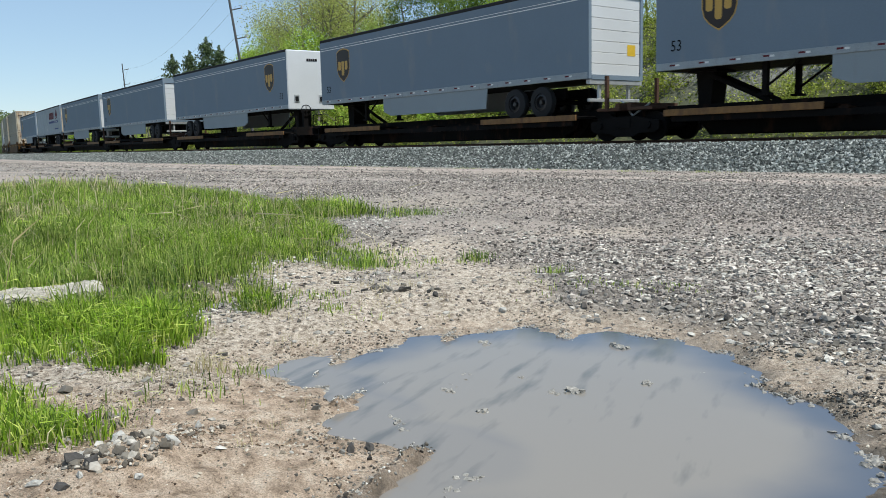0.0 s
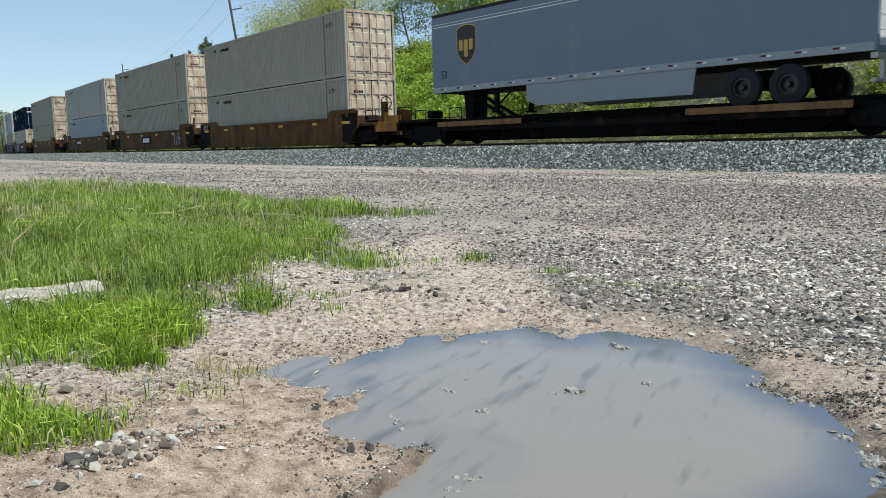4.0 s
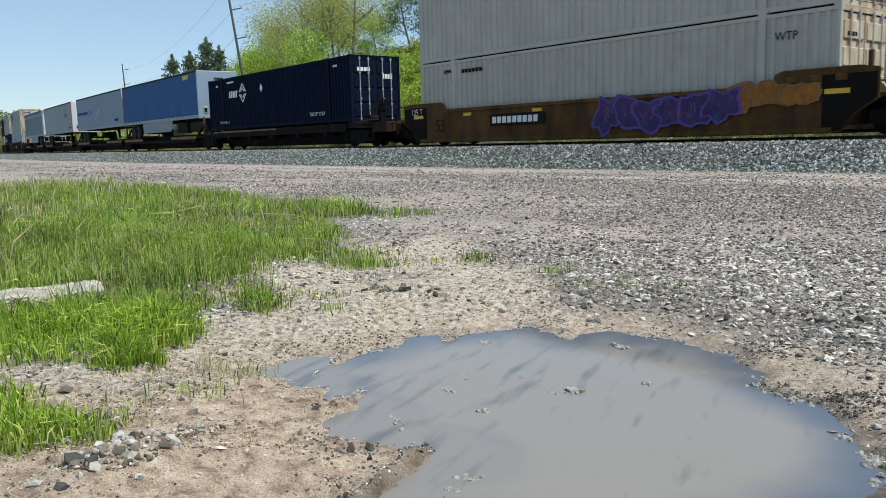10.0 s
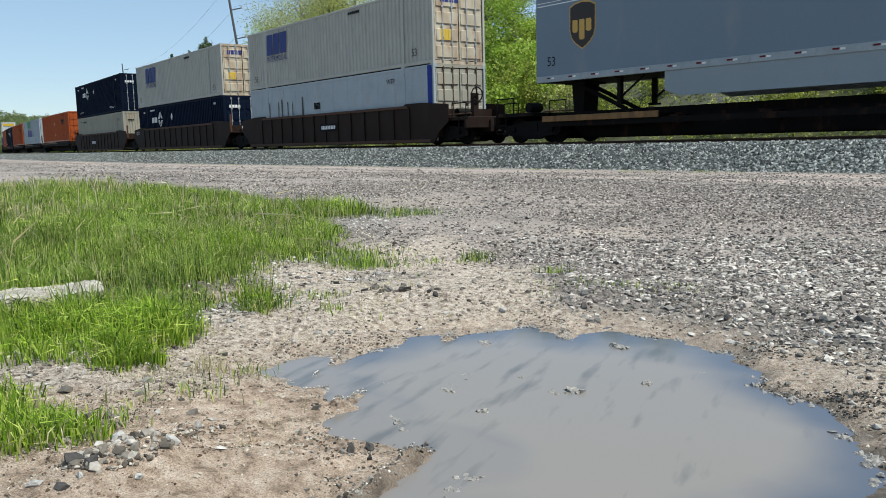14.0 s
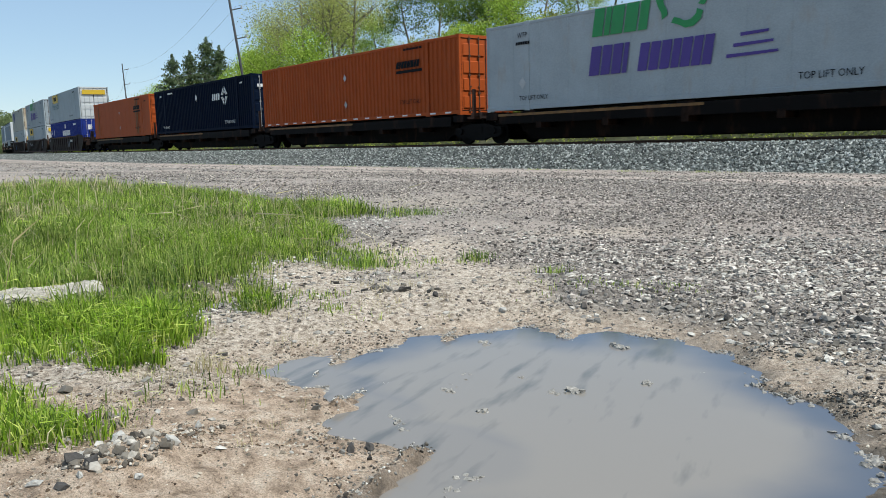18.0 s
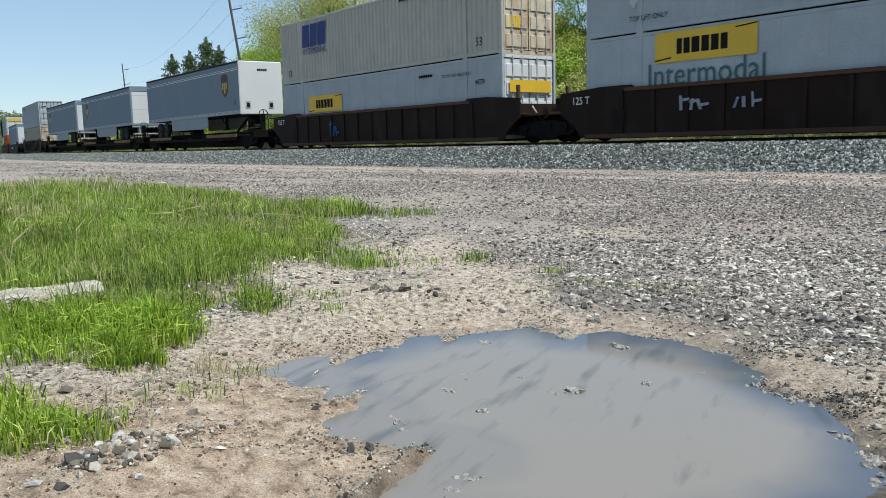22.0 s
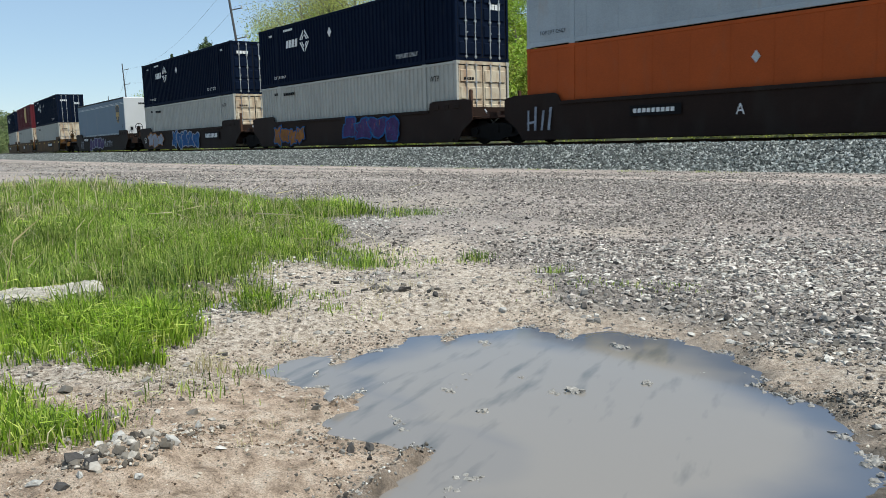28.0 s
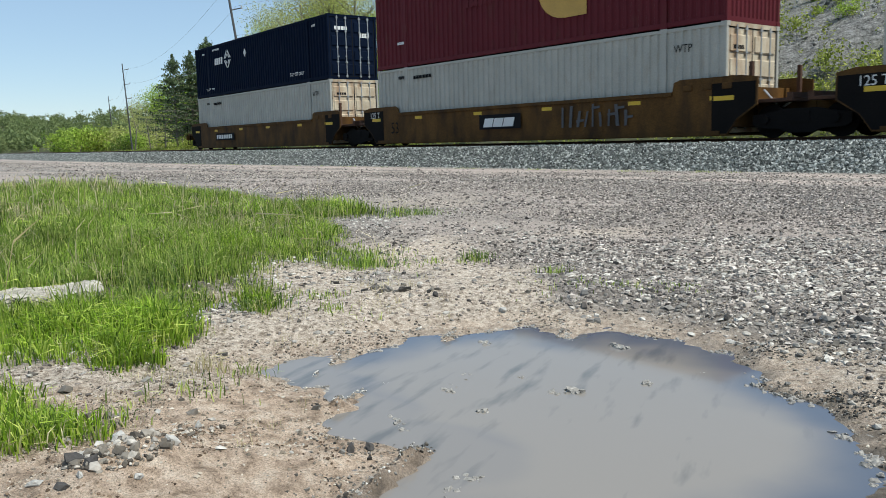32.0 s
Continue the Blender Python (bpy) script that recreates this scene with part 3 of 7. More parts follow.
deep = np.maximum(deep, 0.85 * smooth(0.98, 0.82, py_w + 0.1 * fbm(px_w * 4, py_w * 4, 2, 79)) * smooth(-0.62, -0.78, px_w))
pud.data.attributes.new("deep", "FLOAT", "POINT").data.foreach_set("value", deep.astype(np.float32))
# few silt streaks towards the far bank and the deep end
clear = 0.09 * smooth(-0.98, -0.72, px_w + 0.15 * fbm(px_w * 3, py_w * 3, 2, 78)) - 0.05 * smooth(0.95, 0.7, py_w) * smooth(-0.7, -0.85, px_w)
pud.data.attributes.new("clear", "FLOAT", "POINT").data.foreach_set("value", clear.astype(np.float32))
tagged(pud, "still muddy puddle reflecting the sky, rim tinted sky blue", "puddle", kind="structure")


# ---- ballast, sleepers, rails ----
def swept(name, profile, s0, s1, step, material, jitter=0.0):
    """A profile of (offset towards the camera, height) carried along the track."""
    ss = np.arange(s0, s1 + step, step)
    g = Geo()
    v, f, n = [], [], len(profile)
    for s in ss:
        x, y, th = track_at(float(s))
        for o, z in profile:
            v.append((x + math.sin(th) * o, y - math.cos(th) * o, z))
    for i in range(len(ss) - 1):
        f += [(i * n + j, i * n + (j + 1) % n, (i + 1) * n + (j + 1) % n, (i + 1) * n + j) for j in range(n)]
    f += [tuple(range(n - 1, -1, -1)), tuple(range((len(ss) - 1) * n, len(ss) * n))]
    g.add(v, f)
    me = g.mesh(name)
    me.materials.append(material)
    return new(name, me)


def speckle(name, stops, scale):
    m = bpy.data.materials.new(name)
    m.use_nodes = True
    N, K = m.node_tree.nodes, m.node_tree.links
    tc = N.new("ShaderNodeTexCoord")
    vo = N.new("ShaderNodeTexVoronoi")
    vo.inputs["Scale"].default_value = scale
    K.new(tc.outputs["Object"], vo.inputs["Vector"])
    r = N.new("ShaderNodeValToRGB")
    e = r.color_ramp.elements
    e[0].color, e[1].color = rgb(stops[0]), rgb(stops[1])
    sp = N.new("ShaderNodeSeparateColor")
    K.new(vo.outputs["Color"], sp.inputs[0])
    K.new(sp.outputs[0], r.inputs[0])
    K.new(r.outputs[0], N["Principled BSDF"].inputs["Base Color"])
    N["Principled BSDF"].inputs["Roughness"].default_value = 0.85
    bp = N.new("ShaderNodeBump")
    bp.inputs["Strength"].default_value, bp.inputs["Distance"].default_value, bp.invert = 1.0, 0.04, True
    K.new(vo.outputs["Distance"], bp.inputs["Height"])
    K.new(bp.outputs[0], N["Principled BSDF"].inputs["Normal"])
    return m


STONE_A, STONE_B = (0.012, 0.014, 0.012), (0.10, 0.108, 0.098)
M["ballast"] = speckle("crushed_grey_stone", (STONE_A, STONE_B), 16)
ballast = swept("ballast", [(-4.6, -0.5), (4.75, -0.5), (4.55, -0.36), (2.75, 0.22), (2.3, 0.25), (-2.3, 0.25), (-3.2, 0.1), (-4.5, -0.2)], -420, 900, 4.0, M["ballast"])
tagged(ballast, "bank of grey crushed stone under the track", "ballast", kind="structure")
for o in (0.7525, -0.7525):
    prof = [(o - .075, .18), (o + .075, .18), (o + .07, .2), (o + .012, .215), (o + .012, .3), (o + .036, .315), (o + .036, .345), (o + .025, .35),
            (o - .025, .35), (o - .036, .345), (o - .036, .315), (o - .012, .3), (o - .012, .215), (o - .07, .2)]
    tagged(swept("rail", prof, -420, 900, 6.0, M["rust"]), "rusty steel rail with a worn top", "rail", "rails of the track", kind="structure")
tie_geo = lambda: Geo().box(-0.115, 0.115, -1.3, 1.3, 0.06, 0.2, 0.012)
for i in range(150):
    tie = part("sleeper", tie_geo, M["tie"], None, key="sleeper", at=track_pose(6 - 0.55 * i, 0.0))
    tie.parent = ballast


# ---- the train: loads ----
CL, CW, CH = 16.15, 2.59, 2.896
HY = CW / 2


def corrugated(x0, x1, z0, z1, y_out, depth=0.045, pitch=0.275, thick=0.05):
    """A pressed steel side sheet facing -y at y_out (or +y when y_out is positive)."""
    g, sgn = Geo(), (-1 if y_out < 0 else 1)
    xs, n = [], int(round((x1 - x0) / pitch))
    p = (x1 - x0) / n
    for i in range(n):
        a = x0 + i * p
        xs += [(a, 0), (a + p * 0.36, 0), (a + p * 0.5, depth), (a + p * 0.86, depth)]
    xs.append((x1, 0))
    prof = [(x, y_out - sgn * d) for x, d in xs]
    back = y_out - sgn * (depth + thick)
    m = len(prof)
    v = [(x, y, z) for z in (z0, z1) for x, y in prof] + [(x0, back, z0), (x1, back, z0), (x0, back, z1), (x1, back, z1)]
    f = [(i, i + 1, i + 1 + m, i + m) for i in range(m - 1)]
    b = 2 * m
    f += [(b, b + 2, b + 3, b + 1), tuple(range(m)) + (b + 1, b), tuple(range(m, 2 * m)) + (b + 3, b + 2), (0, m, b + 2, b), (m - 1, b + 1, b + 3, 2 * m - 1)]
    return g.add(v, f)


def flat_side(x0, x1, z0, z1, y_out, seam=1.22):
    """A smooth riveted side with narrow upright seams, one pressed sheet."""
    g, sgn = Geo(), (-1 if y_out < 0 else 1)
    prof, x = [(x0, 0.006)], x0 + seam
    while x < x1 - 0.3:
        prof += [(x - 0.022, 0.006), (x - 0.02, 0), (x + 0.02, 0), (x + 0.022, 0.006)]
        x += seam
    prof.append((x1, 0.006))
    m = len(prof)
    v = [(x, y_out - sgn * d, z) for z in (z0, z1) for x, d in prof] + [(x, y_out - sgn * 0.06, z) for z in (z0, z1) for x in (x0, x1)]
    b = 2 * m
    f = [(i, i + 1, i + 1 + m, i + m) for i in range(m - 1)]
    f += [(b, b + 2, b + 3, b + 1), tuple(range(m)) + (b + 1, b), tuple(range(m, 2 * m)) + (b + 3, b + 2), (0, m, b + 2, b), (m - 1, b + 1, b + 3, 2 * m - 1)]
    return g.add(v, f)


def door_geo(y0, y1, x):
    g = Geo().box(x - 0.06, x - 0.015, y0, y1, 0.16, 2.74)
    for i in range(4):
        z = 0.24 + i * 0.63
        g.box(x - 0.016, x + 0.02, y0 + 0.06, y1 - 0.06, z, z + 0.44, 0.018)
    return g


def rods_geo(y0, y1, x):
    g = Geo()
    for q in (0.3, 0.7):
        y = y0 + (y1 - y0) * q
        g.tube((x + 0.03, y, 0.08), (x + 0.03, y, 2.82), 0.02, 6)
        for z in (0.12, 0.75, 1.4, 2.1, 2.7):
            g.box(x + 0.0, x + 0.05, y - 0.05, y + 0.05, z, z + 0.06)
        g.box(x + 0.03, x + 0.055, min(y, y + 0.3 * (0.5 - q)), max(y, y + 0.3 * (0.5 - q)) + 0.02, 1.0, 1.04)
    return g


def container(colour, side="corr", front="door", label="", door=None, marks=(), trim=None):
    """A 53-foot box: origin at the middle of its underside, near side towards -y, x forward."""
    m, fm = M[colour], M[trim or colour]
    dm = M[door or colour]
    t = thing("shipping_container", label, "container", "containers on the train")
    for sg in (-1, 1):
        if side == "corr":
            part("side_panel", lambda: corrugated(-7.98, 7.98, 0.17, 2.78, sg * (HY - 0.012)), m, t, key=("side", side, sg))
        else:
            part("side_panel", lambda: flat_side(-7.98, 7.98, 0.17, 2.78, sg * (HY - 0.008)), m, t, key=("side", side, sg))
        ya, yb = sorted((sg * HY, sg * (HY - 0.09)))
        part("top_rail", lambda: Geo().box(-8.0, 8.0, ya, yb, 2.78, 2.88, 0.01), fm, t, key=("trail", sg))
        part("bottom_rail", lambda: Geo().box(-8.0, 8.0, ya, yb, 0.03, 0.17, 0.01), fm, t, key=("brail", sg))
        for x in (-6.1, 6.1):
            def post(x=x):
                g = Geo().box(x - 0.09, x + 0.09, *sorted((sg * (HY + 0.004), sg * (HY - 0.08))), 0.0, CH)
                for z in (0.0, CH - 0.12):
                    g.box(x - 0.12, x + 0.12, *sorted((sg * (HY + 0.012), sg * (HY - 0.15))), z, z + 0.12)
                return g
            part("post", post, fm, t, key=("post", sg, x))
        for x in (-1, 1):
            def corner(x=x):
                g = Geo().box(*sorted((x * CL / 2, x * (CL / 2 - 0.1))), *sorted((sg * HY, sg * (HY - 0.1))), 0.0, CH, 0.01)
                for z in (0.0, CH - 0.12):
                    g.box(*sorted((x * (CL / 2 + 0.006), x * (CL / 2 - 0.17))), *sorted((sg * (HY + 0.006), sg * (HY - 0.16))), z, z + 0.12)
                return g
            part("corner_post", corner, fm, t, key=("corner", sg, x))
    part("roof", lambda: Geo().box(-8.0, 8.0, -HY + 0.05, HY - 0.05, 2.83, 2.87), fm, t, key="roof")
    part("floor", lambda: Geo().box(-8.0, 8.0, -HY + 0.05, HY - 0.05, 0.06, 0.14), M["spine"], t, key="floor")
    part("end_wall", lambda: Geo().box(-8.05, -8.0, -HY + 0.1, HY - 0.1, 0.05, 2.86), m, t, key="endw")
    part("door_header", lambda: Geo().box(7.96, 8.06, -HY + 0.1, HY - 0.1, 2.77, 2.89), dm, t, key="header")
    part("door_sill", lambda: Geo().box(7.96, 8.06, -HY + 0.1, HY - 0.1, 0.0, 0.13), dm, t, key="dsill")
    if front == "door":
        part("door_gasket", lambda: Geo().box(7.97, 8.03, -HY + 0.1, HY - 0.1, 0.13, 2.77), M["black"], t, key="gasket")
        for y0, y1 in ((-HY + 0.14, -0.025), (0.025, HY - 0.14)):
            d = part("door", lambda: door_geo(y0, y1, 8.05), dm, t, key=("door", y0))
            part("lock_rod", lambda: rods_geo(y0, y1, 8.05), M["rust" if dm in (M["cream"], M["white"], M["orange"]) else "galv"], d, key=("rods", y0))
    else:
        part("front_wall", lambda: corrugated(-1.19, 1.19, 0.13, 2.77, -8.06, 0.04, 0.2), dm, t, key="frontw", at=pose(0, 0, 0, 0, 0, 90))
    for mk in marks:
        mk(t)
    return t


Y = -HY - 0.016   # the plane of the marks on the near side


def bars(x, z, w, h=0.1, m="mark"):
    """Unreadable stencilled figures: plain short bars."""
    return lambda t: part("stencil_mark", blocks(Geo(), x, z, [w / 7] * 6, h, Y, gap=0.16), M[m], t)


def end_bars(y, z, w, h=0.1, m="black"):
    def put(t):
        g = Geo()
        for i in range(4):
            g.box(8.07, 8.076, y + i * w / 4, y + i * w / 4 + w / 5, z, z + h)
        part("stencil_mark", g, M[m], t)
    return put


def words(x, z, s, size=0.17, m="black"):
    return lambda t: lettering("lettering", s, size, M[m], t, pose(x, Y - 0.004, z))


def chevron_logo(x, z, s=1.0, m="mark"):
    """A pale wordmark of plain blocks with a square ring of strokes."""
    def put(t):
        part("logo", blocks(Geo(), x, z, [0.2 * s, 0.24 * s, 0.26 * s, 0.24 * s], 0.38 * s, Y, 0.06 * s, 0.3), M[m], t)
        g, c, cz = Geo(), x + 1.95 * s, z + 0.2 * s
        for r0, r1, gap in ((0.50, 0.38, 7), (0.30, 0.20, 12)):
            for a in range(4):
                a0, a1 = math.radians(90 * a + gap), math.radians(90 * a + 90 - gap)
                g.prism([(c + r * s * math.cos(b), cz + r * s * 1.1 * math.sin(b)) for r, b in ((r0, a0), (r0, a1), (r1, a1), (r1, a0))], Y - 0.004, Y)
        part("logo", g, M[m], t)
    return put


def diamond(x, z, r=0.28, m="mark"):
    return lambda t: part("placard", Geo().prism([(x - r * 0.8, z), (x, z - r), (x + r * 0.8, z), (x, z + r)], Y - 0.004, Y), M[m], t)


def panel_logo(x, z, w, h):
    """A yellow scroll-ended panel with dark blocks, no letters."""
    def put(t):
        g = Geo().prism([(x - w / 2, z), (x + w / 2, z), (x + w / 2, z + h), (x - w / 2, z + h)], Y - 0.004, Y)
        p = part("logo_panel", g, M["yellow"], t, "yellow panel with dark blocks")
        b = Geo()
        b.prism([(x - w / 2, z + h * 0.05), (x - w * 0.33, z + h * 0.12), (x - w * 0.33, z + h * 0.17), (x - w / 2, z + h * 0.1)], Y - 0.008, Y - 0.004)
        b.prism([(x + w * 0.3, z + h * 0.86), (x + w / 2, z + h * 0.92), (x + w / 2, z + h * 0.96), (x + w * 0.3, z + h * 0.9)], Y - 0.008, Y - 0.004)
        blocks(b, x - w * 0.27, z + h * 0.25, [w * 0.055, w * 0.065, w * 0.08, w * 0.075, w * 0.075, w * 0.065], h * 0.5, Y - 0.004, 0.0, 0.2)
        part("logo", b, M["black"], p)
    return put


def end_panel(z, m="yellow"):
    return lambda t: part("logo_panel", Geo().box(8.125, 8.13, -1.0, 1.0, z, z + 0.42), M[m], t, "yellow panel")


def block_logo(x, z, h, widths, m, lean=0.0, name="logo", gap=0.12):
    return lambda t: part(name, blocks(Geo(), x, z, widths, h, Y, lean, gap), M[m], t)


def shield(x, z, w=1.15, h=1.5, yy=None):
    """A brown shield with a gold rim and plain gold blocks."""
    def put(t):
        y = Y if yy is None else yy
        def outline(k):
            p = [(-0.5, 0.40), (-0.5, -0.08), (-0.44, -0.24), (-0.3, -0.36), (-0.12, -0.45), (0, -0.5), (0.12, -0.45), (0.3, -0.36), (0.44, -0.24), (0.5, -0.08), (0.5, 0.40), (0.3, 0.47), (0, 0.5), (-0.3, 0.47)]
            return [(x + a * w * k, z + b * h * k) for a, b in p]
        s = part("shield_logo", Geo().prism(outline(1.0), y - 0.004, y), M["gold"], t, "brown and gold shield")
        part("shield_field", Geo().prism(outline(0.94), y - 0.007, y - 0.004), M["brownlogo"], s)
        g = Geo()
        for i in range(3):
            a, b = x + (-0.38 + 0.26 * i) * w, x + (-0.18 + 0.26 * i) * w
            lo, hi = z + (-0.14 if i != 1 else -0.30) * h, z + 0.12 * h
            g.prism([(a, lo + 0.03 * h), (a + 0.05 * w, lo), (b - 0.03 * w, lo), (b, lo + 0.04 * h), (b, hi - 0.02 * h), (b - 0.04 * w, hi), (a, hi)], y - 0.01, y - 0.007)
        part("shield_mark", g, M["gold"], s)
    return put


def wheel_set(parent, x, y, rim="alloy"):
    def tyre():
        return Geo().ring((0, 0, 0), (0, 1, 0), 0.51, 0.28, 0.27, 22)

    def disc():
        g = Geo().ring((0, 0, 0), (0, 1, 0), 0.285, 0.20, 0.24, 18)
        g.tube((0, 0.06, 0), (0, 0.03, 0), 0.22, 16)
        return g.tube((0, 0.06, 0), (0, -0.12, 0), 0.09, 10, 0.07)
    for sg in (-1, 1):
        w = part("wheel", tyre, M["rubber"], parent, key="tyre", at=pose(x, sg * (y - 0.14), 0.51, 0, 0, 0 if sg < 0 else 180))
        part("rim", disc, M[rim], w, key="rim")


def trailer(colour, nose, label="", skirt=True, marks=(), trim="silver", end=None, rim="alloy", seams=False):
    """A 53-foot road trailer: origin on the ground under its middle; nose +1 faces forward."""
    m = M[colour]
    t = thing("semi_trailer", label, "trailer", "road trailers on the train")
    z0, z1, h = 1.12, 4.0, 8.07
    sides = (lambda sg: flat_side(-h, h, z0 + 0.2, z1 - 0.12, sg * 1.295)) if seams else (lambda sg: Geo().box(-h, h, *sorted((sg * 1.29, sg * 1.23)), z0 + 0.2, z1 - 0.12))
    for sg in (-1, 1):
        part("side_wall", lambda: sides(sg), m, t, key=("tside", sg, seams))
        part("bottom_rail", lambda: Geo().box(-h, h, *sorted((sg * 1.3, sg * 1.2)), z0, z0 + 0.2, 0.012), M["railtrim"], t, key=("tbr", sg))
        part("top_rail", lambda: Geo().box(-h, h, *sorted((sg * 1.3, sg * 1.2)), z1 - 0.12, z1, 0.02), M["darktrim"], t, key=("ttr", sg))
        def tape(sg=sg):
            g = Geo()
            for i in range(17):
                g.box(-7.6 + i * 0.92, -7.6 + i * 0.92 + 0.17, *sorted((sg * 1.305, sg * 1.3)), z0 + 0.10, z0 + 0.145)
            return g
        part("reflective_tape", tape, M["maroon"], t, key=("tape", sg))["kind"] = "stuff"
        def tape2(sg=sg):
            g = Geo()
            for i in range(17):
                g.box(-7.42 + i * 0.92, -7.42 + i * 0.92 + 0.12, *sorted((sg * 1.305, sg * 1.3)), z0 + 0.09, z0 + 0.14)
            return g
        part("reflective_tape", tape2, M["mark"], t, key=("tape2", sg))["kind"] = "stuff"
        if skirt:
            a, b = (-3.4, 3.1) if nose > 0 else (-3.1, 3.4)
            c = 0.5
            poly = [(a + 0.1, 0.42), (b - c, 0.42), (b, 0.6), (b, z0), (a, z0)] if nose > 0 else [(a + c * 0, 0.6), (a + c, 0.42), (b - 0.1, 0.42), (b, z0), (a, z0)]
            part("side_skirt", lambda: Geo().prism(poly, *sorted((sg * 1.27, sg * 1.24))), M["skirt"], t, "pale side skirt", key=("skirt", sg, nose))
        part("landing_leg", lambda: Geo().box(-0.07, 0.07, -0.07, 0.07, 0.35, z0 + 0.02).box(-0.15, 0.15, -0.14, 0.14, 0.3, 0.36).tube((0, 0, 0.5), (-0.9 * nose, 0, z0), 0.035), M["truck"], t, key=("leg", nose), at=(nose * 5.0, sg * 0.85, 0))
    part("roof", lambda: Geo().box(-h, h, -1.22, 1.22, z1 - 0.06, z1 - 0.01), M[trim], t, key="troof")
    part("floor", lambda: Geo().box(-h, h, -1.2, 1.2, z0 + 0.02, z0 + 0.14), M["spine"], t, key="tfloor")
    part("rear_wall", lambda: Geo().box(-h - 0.015, -h + 0.04, -1.22, 1.22, z0, z1 - 0.02), m, t, key="trear")
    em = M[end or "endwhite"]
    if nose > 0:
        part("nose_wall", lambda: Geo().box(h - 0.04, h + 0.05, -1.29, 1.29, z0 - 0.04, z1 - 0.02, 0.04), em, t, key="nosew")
        for y in (-0.82, 0.55):
            b = part("connection_box", lambda: Geo().box(h + 0.05, h + 0.075, -0.14, 0.14, z0 + 0.3, z0 + 0.7, 0.01), M["galv"], t, key="nbox", at=(0, y, 0))
            part("socket", lambda: Geo().box(h + 0.075, h + 0.085, -0.09, 0.09, z0 + 0.36, z0 + 0.6), M["black"], b, key="nsock")
        part("stencil_mark", lambda: blocks(Geo(), 0, 0, [0.1] * 5, 0.13, 0, gap=0.1), M["black"], t, key="nnum", at=pose(h + 0.056, -0.2, z1 - 0.55, 0, 0, 90))
    else:
        part("rear_frame", lambda: Geo().box(h - 0.04, h + 0.05, -1.295, -1.17, z0, z1).box(h - 0.04, h + 0.05, 1.17, 1.295, z0, z1).box(h - 0.04, h + 0.05, -1.17, 1.17, z1 - 0.34, z1).box(h - 0.04, h + 0.07, -1.17, 1.17, z0 - 0.02, z0 + 0.12), M[trim], t, key="trf")
        rd = part("roller_door", lambda: Geo().box(h - 0.03, h - 0.015, -1.165, 1.165, z0 + 0.125, z0 + 2.54), em, t, "pale roll-up door", key="shutter")
        for i in range(7):
            part("slat", lambda: Geo().box(h - 0.014, h + 0.012, -1.165, 1.165, 0, 0.335, 0.008), em, rd, key="slat", at=(0, 0, z0 + 0.125 + i * 0.345))
        part("notice", lambda: Geo().box(h + 0.013, h + 0.017, 0.55, 0.95, z0 + 0.75, z0 + 1.1), M["yellow"], t, key="notice")
        part("underride_bar", lambda: Geo().box(h - 0.1, h, -1.2, 1.2, 0.42, 0.52, 0.01).box(h - 0.1, h - 0.02, -0.75, -0.65, 0.5, z0).box(h - 0.1, h - 0.02, 0.65, 0.75, 0.5, z0).box(h - 0.1, h + 0.05, -1.25, 1.25, z0 - 0.16, z0 - 0.03), M["galv"], t, key="under")
    for k in (6.0, 4.75):
        part("axle", lambda: Geo().tube((0, -1.1, 0.51), (0, 1.1, 0.51), 0.07).box(-0.5, 0.5, -0.6, -0.5, 0.6, 0.95).box(-0.5, 0.5, 0.5, 0.6, 0.6, 0.95), M["truck"], t, key="axle", at=(-nose * k, 0, 0))
        wheel_set(t, -nose * k, 1.27, rim)
    for mk in marks:
        mk(t)
    return t


# ---- the train: rail cars ----
def bogie(parent, x, name="bogie"):
    b = part(name, lambda: Geo().prism([(-1.25, 0.34), (-1.1, 0.25), (-0.55, 0.22), (-0.3, 0.12), (0.3, 0.12), (0.55, 0.22), (1.1, 0.25), (1.25, 0.34), (1.25, 0.58), (0.9, 0.62), (0.4, 0.72), (-0.4, 0.72), (-0.9, 0.62), (-1.25, 0.58)], -1.12, -0.98)
             .prism([(-1.25, 0.34), (-1.1, 0.25), (-0.3, 0.12), (0.3, 0.12), (1.1, 0.25), (1.25, 0.34), (1.25, 0.58), (0.4, 0.72), (-0.4, 0.72), (-1.25, 0.58)], 0.98, 1.12)
             .box(-0.25, 0.25, -1.15, 1.15, 0.38, 0.66), M["truck"], parent, key="bogie", at=(x, 0, 0))
    for dx in (-0.89, 0.89):
        w = part("wheel_set", lambda: Geo().tube((0, -0.72, 0), (0, -0.84, 0), 0.42, 24).tube((0, 0.72, 0), (0, 0.84, 0), 0.42, 24).tube((0, -1.0, 0), (0, 1.0, 0), 0.09, 10), M["truck"], b, key="wset", at=(dx, 0, 0.42))
        part("bearing_cap", lambda: Geo().tube((0, -1.12, 0), (0, -1.2, 0), 0.11, 12), M["truck"], b, key="bcap", at=(dx, 0, 0.46))
        part("bearing_cap", lambda: Geo().tube((0, 1.12, 0), (0, 1.2, 0), 0.11, 12), M["truck"], b, key="bcap2", at=(dx, 0, 0.46))
    for dx in (-0.12, 0.12):
        part("spring", lambda: Geo().tube((0, -1.06, 0.2), (0, -1.06, 0.4), 0.06, 8), M["rust"], b, key="spring", at=(dx, 0, 0))
    return b


